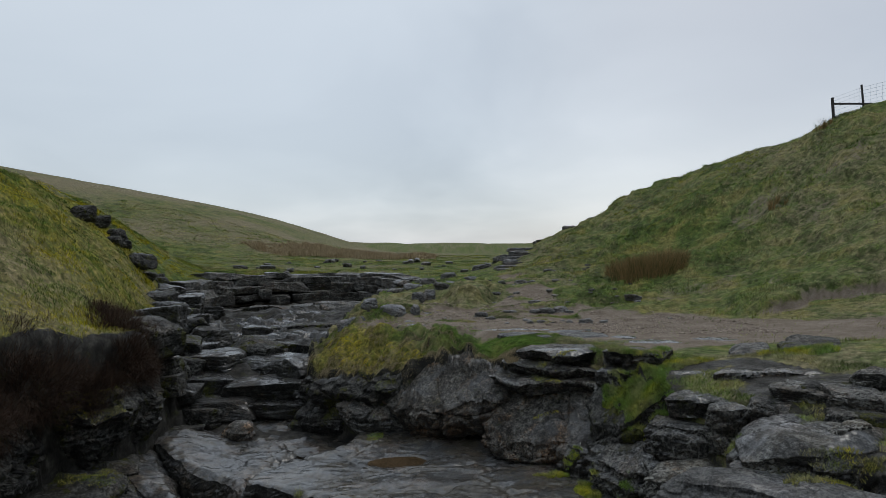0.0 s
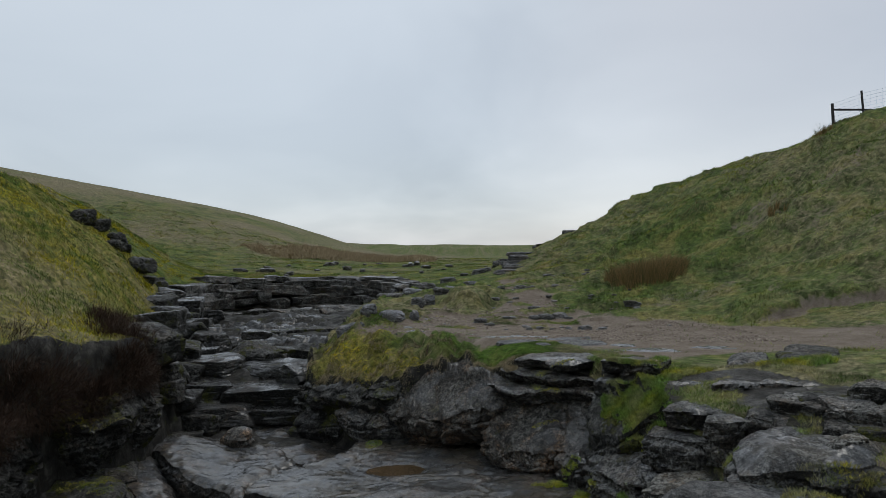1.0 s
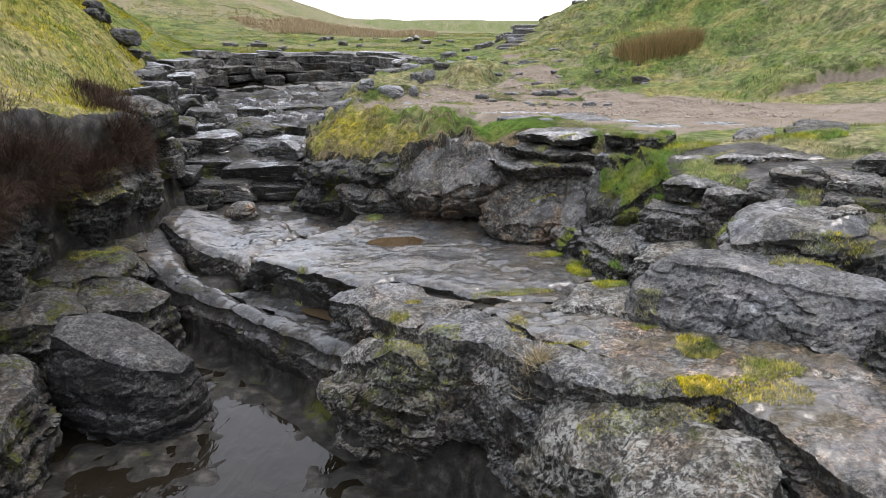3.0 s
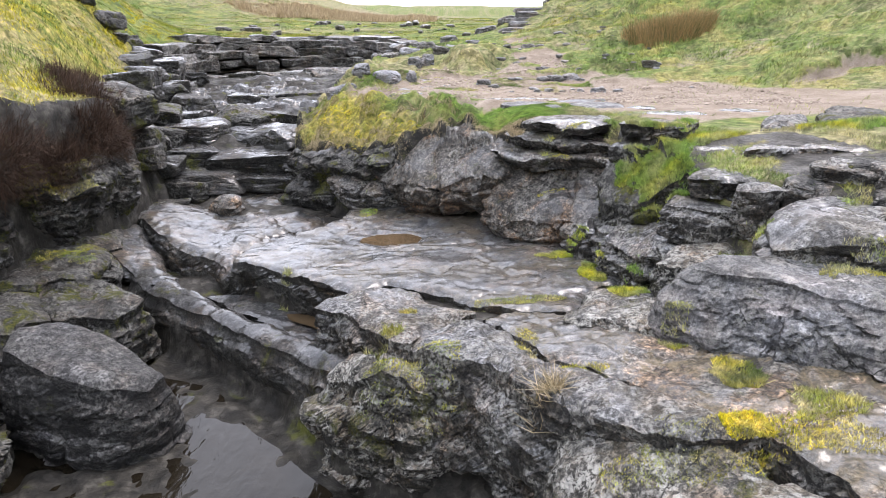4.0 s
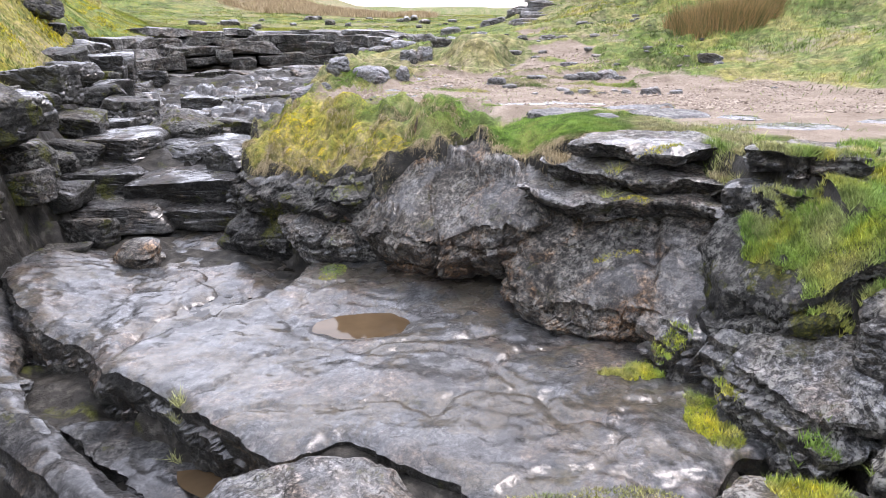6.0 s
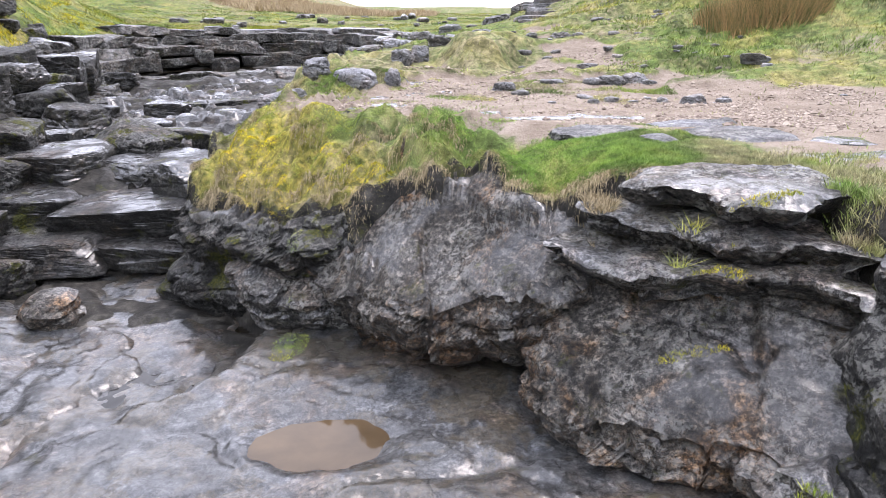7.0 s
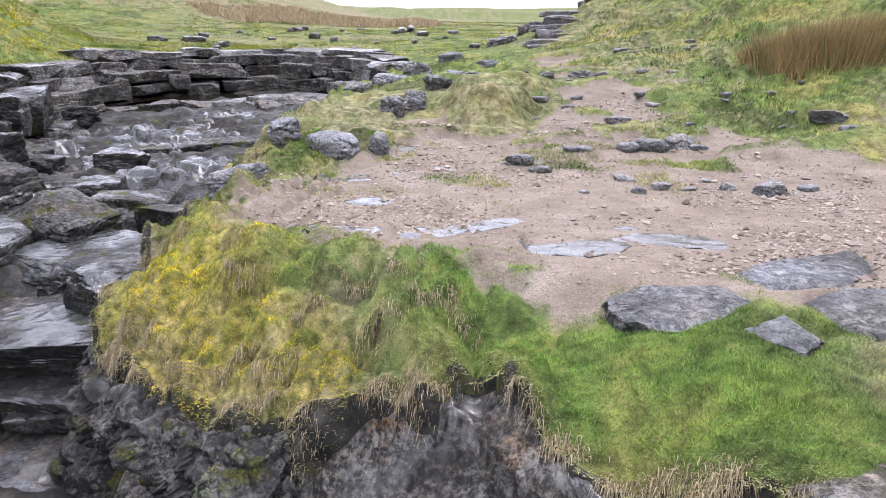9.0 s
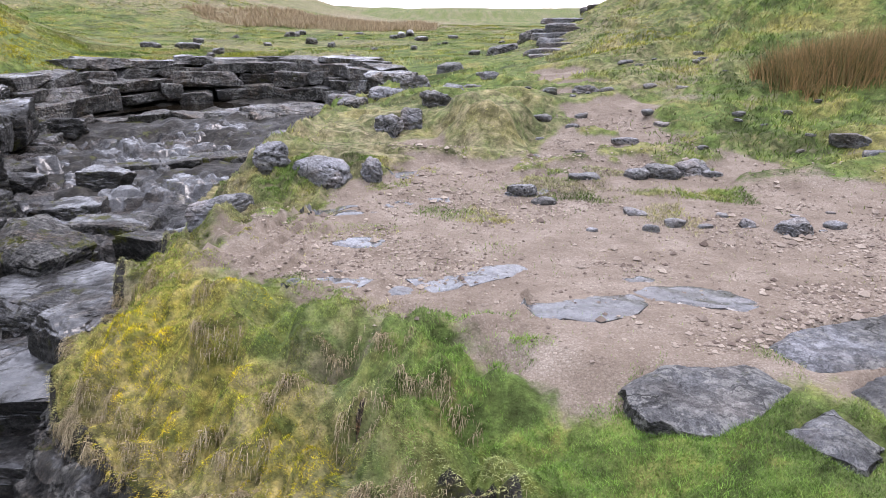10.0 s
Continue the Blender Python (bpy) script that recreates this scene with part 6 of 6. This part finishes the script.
def hill_grass(name, n, xr, yr, size, seed, keep_fn, mat=None, power=1.0):
    rs = np.random.RandomState(seed)
    x, y = rs.uniform(*xr, n), yr[0] + (yr[1] - yr[0]) * rs.uniform(0, 1, n) ** power
    z, d = land(x, y)
    ok = (d < 0.0) & keep_fn(x, y, z, rs)
    x, y, z, d = x[ok], y[ok], z[ok], d[ok]
    n = len(x)
    clump = smooth(-0.3, 0.6, fbm(x * 0.9, y * 0.9, 0, 55, 4))
    dist = np.hypot(x, y - 5)
    h = rs.uniform(0.5, 1.0, n) * size * (0.5 + 0.9 * clump)
    lean = rs.normal(0, 0.5, (n, 2)) * h[:, None] + np.array([0.0, -0.3]) * h[:, None]
    w = np.clip(dist * 0.0011, 0.006, 0.06) * rs.uniform(0.7, 1.4, n)
    return blades_mesh(name, np.column_stack([x, y, z - 0.01]), h, w, lean, mat or BLADE, cover_at(x, y, d) if mat is None else None, seed + 1)


def not_path(x, y, z, rs):
    p = inside_distance(x, y, DIRT) + 0.3 * fbm(x * 0.9, y * 0.9, 0, 33, 4) + 0.3 * fbm(x * 2.5, y * 2.5, 0, 35, 3) - 1.6 * mound(x, y) - 0.9 * hummock(x, y)
    return rs.uniform(0, 1, len(x)) > smooth(-0.4, 0.2, p) * 0.97


tagged(new("hill_grass", hill_grass("hill_grass", 260000, (2.5, 24), (11, 42), 0.075, 15, not_path, power=1.3)), "rough tussocky grass on the steep hillside", "grass", kind="stuff")
tagged(new("bank_grass", hill_grass("bank_grass", 190000, (-17, -5.3), (7, 34), 0.1, 17, lambda x, y, z, rs: z > -1.0, power=1.2)), "mossy tussock grass on the gully bank", "grass", kind="stuff")
tagged(new("pasture_grass", hill_grass("pasture_grass", 170000, (-30, 8), (17, 62), 0.065, 19, not_path)), "short cropped green pasture grass", "grass", kind="stuff")
tagged(new("reed_bed", hill_grass("reed_bed", 50000, (-26, 0.5), (48, 64), 0.36, 21, lambda x, y, z, rs: (y > 50 + 4 * fbm(x * 0.12, y * 0.12, 0, 58, 2)) & (x < -0.02 * y + 0.5) & (z < 2.0), mat=REED)), "band of brown winter rushes beyond the pasture", "reeds", kind="stuff")


def terrace_grass(x, y, z, rs):
    return (0.52 + 0.4 * fbm(x * 1.2, y * 1.2, 0, 31, 3) < 0.5) & (rs.uniform(0, 1, len(x)) < 0.8)


def terrace_turf():
    rs = np.random.RandomState(35)
    n = 170000
    x, y = rs.uniform(2.2, 7.5, n), rs.uniform(5.5, 11.3, n)
    z, d = land(x, y)
    ok = terrace_grass(x, y, z, rs) & (d > -1.6)
    x, y, z, d = x[ok], y[ok], z[ok], d[ok]
    n = len(x)
    h = rs.uniform(0.025, 0.06, n)
    return blades_mesh("terrace_grass", np.column_stack([x, y, z - 0.005]), h, rs.uniform(0.004, 0.008, n), rs.normal(0, 0.5, (n, 2)) * h[:, None], BLADE, cover_at(x, y, -1 + 0 * d), 36)


tagged(new("terrace_grass", terrace_turf()), "short green grass between the terrace rocks", "grass", kind="stuff")


def rush_clump(label, cx, cy, rx, ry, height, n, seed, mat=None, name="rush_clump"):
    """Upright stems gathered in many small tufts, so that the outline is uneven."""
    rs = np.random.RandomState(seed)
    k = max(6, n // 160)
    a, r = rs.uniform(0, 2 * np.pi, k), np.sqrt(rs.uniform(0, 1, k))
    tx, ty, th = rx * r * np.cos(a), ry * r * np.sin(a), rs.uniform(0.6, 1.0, k) * (1 - 0.35 * r ** 2)
    pick = rs.randint(0, k, n)
    x, y = tx[pick] + rs.normal(0, 0.09 * rx, n), ty[pick] + rs.normal(0, 0.09 * rx, n)
    z0 = float(land(cx, cy)[0])
    z = land(cx + x, cy + y)[0] - z0 - 0.02
    h = height * rs.uniform(0.4, 1.0, n) * th[pick]
    lean = np.column_stack([x / rx, y / ry]) * (0.25 * h)[:, None] + rs.normal(0, 0.22, (n, 2)) * h[:, None]
    me = blades_mesh(name, np.column_stack([x, y, z]), h, rs.uniform(0.008, 0.022, n), lean, mat or RUSH, None, seed)
    ob = new(name, me)
    ob.location = (cx, cy, z0)
    return tagged(ob, label, "rush clump" if name == "rush_clump" else "shrub")


rush_clump("broad clump of brown-green rushes on the hillside", 6.2, 20.2, 1.15, 0.7, 0.82, 9000, 23)
rush_clump("small tuft of dead rushes on the skyline", 13.6, 23.6, 0.25, 0.25, 0.6, 350, 24)
rush_clump("small tuft of rushes on the hillside", 10.4, 20.5, 0.3, 0.3, 0.5, 350, 25)


def heather(label, cx, cy, cz, rx, ry, rz, n, seed):
    """A dark twiggy shrub: many fine twigs spraying outwards from a lumpy mound."""
    rs = np.random.RandomState(seed)
    u = rs.normal(0, 1, (n, 3))
    u /= np.linalg.norm(u, axis=1)[:, None]
    r = rs.uniform(0.55, 1.0, n) * (1 + 0.35 * fbm(u[:, 0] * 2.2 + seed, u[:, 1] * 2.2, u[:, 2] * 2.2, seed, 3))
    p = u * r[:, None] * np.array([rx, ry, rz])
    L = rs.uniform(0.07, 0.2, n)
    out = u * 0.8 + rs.normal(0, 0.5, (n, 3)) + np.array([0, 0, 0.15])
    me = blades_mesh("heather_bush", p, L * out[:, 2], rs.uniform(0.005, 0.012, n), out[:, :2] * L[:, None], HEATHER, None, seed)
    ob = new("heather_bush", me)
    ob.location = (cx, cy, cz)
    return tagged(ob, label, "shrub", "heather on the bank")


heather("dark brown heather bush hanging over the bank", -6.2, 11.7, -0.1, 0.9, 1.3, 0.5, 30000, 26)
heather("dark brown heather bush hanging over the bank", -5.6, 11.4, -0.35, 0.5, 0.8, 0.4, 14000, 25)
heather("dark brown heather bush on the brow of the bank", -6.6, 9.6, 0.05, 0.7, 1.2, 0.45, 20000, 41)
heather("dark brown heather bush on the brow of the bank", -6.5, 7.6, -0.05, 0.7, 1.3, 0.45, 18000, 42)
heather("dark brown heather bush on the brow of the bank", -6.7, 12.3, 0.1, 0.7, 1.1, 0.45, 18000, 43)
heather("dark brown heather bush on the bank", -6.9, 13.0, 0.05, 0.8, 1.0, 0.35, 14000, 27)
heather("dark reddish heather bush hanging over the channel wall", -6.2, 9.6, -0.45, 0.9, 1.2, 0.55, 26000, 28)
heather("dark reddish heather bush hanging over the channel wall", -6.1, 7.8, -0.6, 0.8, 1.3, 0.6, 24000, 29)
heather("dark brown heather bush hanging over the channel wall", -6.0, 5.9, -0.75, 0.7, 1.1, 0.6, 14000, 30)
heather("dark brown heather bush on the bank", -7.0, 10.4, -0.05, 0.8, 1.2, 0.35, 14000, 37)
heather("dark brown heather bush on the bank", -6.8, 8.4, -0.2, 0.8, 1.2, 0.4, 14000, 38)
heather("dark brown heather trailing down the rock", -5.55, 11.6, -0.62, 0.45, 0.7, 0.35, 12000, 44)
heather("dark brown heather trailing down the rock", -5.6, 10.6, -0.75, 0.4, 0.6, 0.35, 9000, 31)


# ---- grass and moss rooted on the rocks ----
def rock_tree(x0, x1, y0, y1):
    """All rock faces within a stretch of the plan, to set plants down on."""
    vs, fs, n = [], [], 0
    for ob in list(scene.objects):
        if ob.type == "MESH" and ob.name.split(".")[0] in ("rock_slab", "rock_block", "boulder", "bank_rock", "rock_ledge", "rock_ridge", "ground"):
            co = np.empty(len(ob.data.vertices) * 3, np.float32)
            ob.data.vertices.foreach_get("co", co)
            mw = np.array(ob.matrix_basis)
            co = co.reshape(-1, 3) @ mw[:3, :3].T + mw[:3, 3]
            ob.data.calc_loop_triangles()
            t = np.empty(len(ob.data.loop_triangles) * 3, np.int32)
            ob.data.loop_triangles.foreach_get("vertices", t)
            t = t.reshape(-1, 3)
            c = co[t].mean(1)
            t = t[(c[:, 0] > x0) & (c[:, 0] < x1) & (c[:, 1] > y0) & (c[:, 1] < y1)]
            if len(t):
                vs.append(co)
                fs.append(t + n)
                n += len(co)
    return BVHTree.FromPolygons(np.vstack(vs).tolist(), np.vstack(fs).tolist())


TREE = rock_tree(-7, 8, 3, 13)


def patch(name, label, cx, cy, rx, ry, n, seed, height=0.05, yellow=0.2, straw=0.2, ragged=0.5, mat=None, spread=0.5):
    """A patch of grass or moss growing on whatever rock lies there."""
    rs = np.random.RandomState(seed)
    x, y = cx + rx * rs.uniform(-1.3, 1.3, n), cy + ry * rs.uniform(-1.3, 1.3, n)
    r = np.hypot((x - cx) / rx, (y - cy) / ry) + ragged * fbm(x * 3.5, y * 3.5, 0, seed, 4)
    ok = r < 1
    x, y = x[ok], y[ok]
    pts = []
    for a, b in zip(x, y):
        hit = TREE.ray_cast(Vector((a, b, 0.6)), Vector((0, 0, -1)))
        if hit[0] is not None and hit[1].z > 0.25:
            pts.append(tuple(hit[0]))
    p = np.array(pts)
    n = len(p)
    o = np.array([cx, cy, p[:, 2].min()])
    h = height * rs.uniform(0.4, 1.0, n)
    lean = rs.normal(0, spread, (n, 2)) * h[:, None]
    cov = np.zeros((n, 4))
    cov[:, 0] = 0.6 * (yellow < 0.2)
    cov[:, 1] = np.clip(yellow + 0.5 * fbm(p[:, 0] * 4, p[:, 1] * 4, 0, seed + 1, 2), 0, 1) if yellow > 0 else 0
    cov[:, 3] = np.clip(straw + 0.4 * fbm(p[:, 0] * 5, p[:, 1] * 5, 0, seed + 2, 2), 0, 1)
    me = blades_mesh(name, p - o - np.array([0, 0, 0.004]), h, rs.uniform(0.004, 0.008, n) * (1 + height * 3), lean, mat or BLADE, None if mat else cov, seed)
    ob = new(name, me)
    ob.location = o
    return tagged(ob, label, "grass", "plants among the rocks", kind="stuff")


G, M, T = "grass_patch", "moss_patch", "grass_tuft"
patch(G, "green grass on the step beside the ledges", 2.6, 8.75, 0.28, 0.5, 34000, 501, 0.07, 0.05, 0.1)
patch(G, "green grass under the ledges", 2.45, 9.2, 0.2, 0.28, 14000, 531, 0.07, 0.05, 0.15)
patch(G, "green grass on the step beside the ledges", 3.0, 9.0, 0.5, 0.2, 8000, 502, 0.06, 0.1, 0.2)
patch(G, "green grass at the foot of the rock face", 1.58, 9.05, 0.3, 0.16, 8000, 503, 0.05, 0.15, 0.15)
patch(G, "green grass at the foot of the rock face", 1.86, 8.35, 0.15, 0.4, 8000, 504, 0.05, 0.1, 0.1)
patch(G, "green grass at the foot of the rock face", 2.05, 7.5, 0.16, 0.25, 5000, 505, 0.06, 0.1, 0.15)
patch(M, "thin green moss on the wet slab", -1.2, 11.55, 0.14, 0.3, 3000, 506, 0.02, 0.1, 0.0)
patch(G, "thin mossy grass in a joint of the slab", 1.05, 7.6, 0.5, 0.1, 4500, 507, 0.03, 0.3, 0.3)
patch(G, "small tuft of grass in a joint of the block", -0.3, 7.3, 0.16, 0.09, 1500, 508, 0.06, 0.3, 0.5)
patch(G, "thin mossy grass along the foot of the leaning slab", 1.98, 5.95, 0.13, 0.3, 5000, 509, 0.04, 0.35, 0.3)
patch(G, "mossy grass along the foot of the leaning slab", 2.25, 5.3, 0.18, 0.28, 7000, 510, 0.05, 0.35, 0.35)
patch(G, "mossy grass along the foot of the leaning slab", 2.65, 4.8, 0.3, 0.2, 6000, 528, 0.05, 0.35, 0.35)
patch(M, "bright yellow moss cushion on the shelf", 2.0, 4.62, 0.2, 0.14, 9000, 511, 0.035, 1.0, 0.0, 0.35)
patch(G, "thin yellowish grass on the shelf", 2.35, 4.45, 0.4, 0.2, 6000, 512, 0.035, 0.6, 0.3)
patch(T, "tuft of dead straw grass on the boulder", 0.86, 5.34, 0.12, 0.08, 500, 513, 0.2, 0, 0, 0.2, STRAW, 0.9)
patch(T, "small tuft of grass on the boulder", -0.5, 6.72, 0.16, 0.08, 900, 514, 0.09, 0.2, 0.4, 0.3)
patch(T, "small tuft of grass in the groove", -2.0, 8.95, 0.08, 0.05, 300, 515, 0.12, 0.1, 0.5, 0.2)
patch(M, "green moss on the rock step", -5.5, 10.2, 0.5, 0.5, 9000, 516, 0.04, 0.35, 0.1)
patch(G, "yellow-green grass between the terrace rocks", 2.95, 6.95, 0.25, 0.3, 5000, 517, 0.05, 0.35, 0.3)
patch(G, "yellow-green grass between the terrace rocks", 3.5, 5.95, 0.5, 0.15, 5000, 518, 0.05, 0.35, 0.2)
patch(G, "yellow-green grass between the terrace rocks", 4.5, 7.0, 0.6, 0.3, 6000, 519, 0.05, 0.3, 0.3)
patch(G, "grass tuft between the ledges", 2.42, 9.95, 0.16, 0.3, 4000, 520, 0.09, 0.1, 0.5)
patch(G, "green grass beside the path's edge rocks", 3.45, 9.4, 0.35, 0.35, 6000, 521, 0.07, 0.1, 0.2)
patch(G, "green grass beside the path's edge rocks", 4.8, 9.0, 0.45, 0.35, 6000, 522, 0.08, 0.1, 0.2)
patch(T, "straw tuft beside the top ledge", 1.12, 10.75, 0.1, 0.14, 1100, 523, 0.08, 0, 0, 0.3, STRAW, 0.7)
patch(T, "small green fern under the top ledge", 1.52, 10.22, 0.08, 0.05, 160, 530, 0.1, 0.25, 0.25, 0.2, None, 0.9)
patch(M, "moss in the seam under the ledge", 1.75, 10.05, 0.4, 0.05, 2000, 524, 0.03, 0.4, 0.0)
patch(G, "thin grass strip along a seam of the long slab", 0.8, 6.2, 0.08, 0.4, 2200, 525, 0.03, 0.4, 0.4)
patch(G, "thin grass strip along a seam of the long slab", 1.15, 5.62, 0.22, 0.09, 2200, 529, 0.03, 0.4, 0.4)
patch(M, "moss on the front of the lichened boulder", -0.3, 6.2, 0.4, 0.2, 4000, 526, 0.03, 0.45, 0.0, 0.9)
patch(G, "mossy grass on the low boulder", 1.6, 4.5, 0.4, 0.25, 4000, 527, 0.03, 0.5, 0.2, 0.8)


# ---- fence on the skyline ----
def fence():
    wood, mk, ln, b = material("weathered_post")
    ln(ramp_node(mk, ln, noise_node(mk, ln, world_pos(mk), 9, 5), (0.3, (0.025, 0.022, 0.025)), (0.7, (0.07, 0.06, 0.06))), b.inputs["Base Color"])
    b.inputs["Roughness"].default_value = 0.85
    wire, mk, ln, b = material("galvanised_wire")
    b.inputs["Base Color"].default_value = (0.35, 0.36, 0.38, 1)
    b.inputs["Metallic"].default_value = 0.8
    b.inputs["Roughness"].default_value = 0.5

    def bar(p, q, r, sides=8):
        p, q = Vector(p), Vector(q)
        bm = bmesh.new()
        bmesh.ops.create_cone(bm, cap_ends=True, segments=sides, radius1=r, radius2=r * 0.92, depth=(q - p).length)
        m = (q - p).to_track_quat("Z", "Y").to_matrix().to_4x4()
        m.translation = (p + q) / 2
        bmesh.ops.transform(bm, matrix=m, verts=bm.verts)
        me = bpy.data.meshes.new("bar")
        bm.to_mesh(me)
        bm.free()
        return me
    base = new("fence")
    ox, oy = 14.2, 23.9
    oz = float(land(ox, oy)[0])
    base.location = (ox, oy, oz)
    tagged(base, "post and wire sheep fence with a braced strainer post", "fence")

    def at(x, y, h):
        return (x - ox, y - oy, float(land(x, y)[0]) - oz + h)
    posts = [(14.2, 23.9), (15.3, 23.9), (17.4, 23.4), (19.6, 23)]
    for i, (x, y) in enumerate(posts):
        me = bar(at(x, y, -0.25), tuple(np.array(at(x, y, 0.72 if i == 0 else 0.8)) + (np.array([-0.06, 0, 0]) if i == 0 else np.array([-0.1, 0, 0]))), 0.055 if i == 0 else 0.04)
        me.materials.append(wood)
        part("post", me, base)
    me = bar(at(14.2, 23.9, 0.5), at(15.6, 23.9, 0.05), 0.04)
    me.materials.append(wood)
    part("brace", me, base)
    for k in range(6):
        h = 0.1 + 0.125 * k
        for (x, y), (x2, y2) in zip(posts[:-1], posts[1:]):
            me = bar(at(x, y, h), at(x2, y2, h), 0.004, 4)
            me.materials.append(wire)
            part("wire", me, base)
    for (x, y), (x2, y2) in zip(posts[:-1], posts[1:]):
        m = int(math.hypot(x2 - x, y2 - y) / 0.18)
        for i in range(1, m):
            s = i / m
            p, q = np.array(at(x, y, 0.12)), np.array(at(x2, y2, 0.12))
            lo = p + (q - p) * s
            me = bar(tuple(lo), tuple(lo + np.array([0, 0, 0.62])), 0.003, 4)
            me.materials.append(wire)
            part("stay", me, base)


fence()


# ---- gravel ----
def gravel(name, n, seed, lo, hi):
    rs = np.random.RandomState(seed)
    x, y = rs.uniform(-2.2, 6.5, n), 12.2 + 8 * rs.uniform(0, 1, n) ** 1.6
    d = inside_distance(x, y, DIRT) + 0.3 * fbm(x * 1.2, y * 1.2, 0, 71, 3)
    ok = (d > 0.1) & (rs.uniform(0, 1, n) < 0.12 + 0.88 * smooth(-0.1, 0.5, fbm(x * 1.1, y * 1.6, 0, 72, 3)))
    x, y = x[ok], y[ok]
    z = land(x, y)[0]
    n = len(x)
    s = lo + (hi - lo) * rs.uniform(0, 1, n) ** 3
    u = np.array([(1, 0, 0), (-1, 0, 0), (0, 1, 0), (0, -1, 0), (0, 0, 0.6), (0, 0, -0.6)], float)
    a = rs.uniform(0, 6.28, n)
    k = u[None] * (1 + 0.35 * rs.uniform(-1, 1, (n, 6, 1)))
    k = np.stack([k[..., 0] * np.cos(a)[:, None] - k[..., 1] * np.sin(a)[:, None], k[..., 0] * np.sin(a)[:, None] + k[..., 1] * np.cos(a)[:, None], k[..., 2]], -1)
    v = (k * s[:, None, None] + np.stack([x, y, z + 0.25 * s], -1)[:, None]).reshape(-1, 3)
    t = np.array([(0, 2, 4), (2, 1, 4), (1, 3, 4), (3, 0, 4), (2, 0, 5), (1, 2, 5), (3, 1, 5), (0, 3, 5)])
    return mesh_from(name, v, (np.arange(n)[:, None, None] * 6 + t).reshape(-1, 3), [GRAVEL], smooth_shade=False)


GRAVEL = blade_material("gravel", (0.13, 0.095, 0.075), (0.42, 0.35, 0.28))
tagged(new("gravel", gravel("gravel", 80000, 31, 0.004, 0.022)), "loose reddish brown gravel on the path", "gravel", kind="stuff")
tagged(new("rubble", gravel("rubble", 3000, 32, 0.012, 0.05)), "small angular stones scattered over the path", "rubble", kind="stuff")
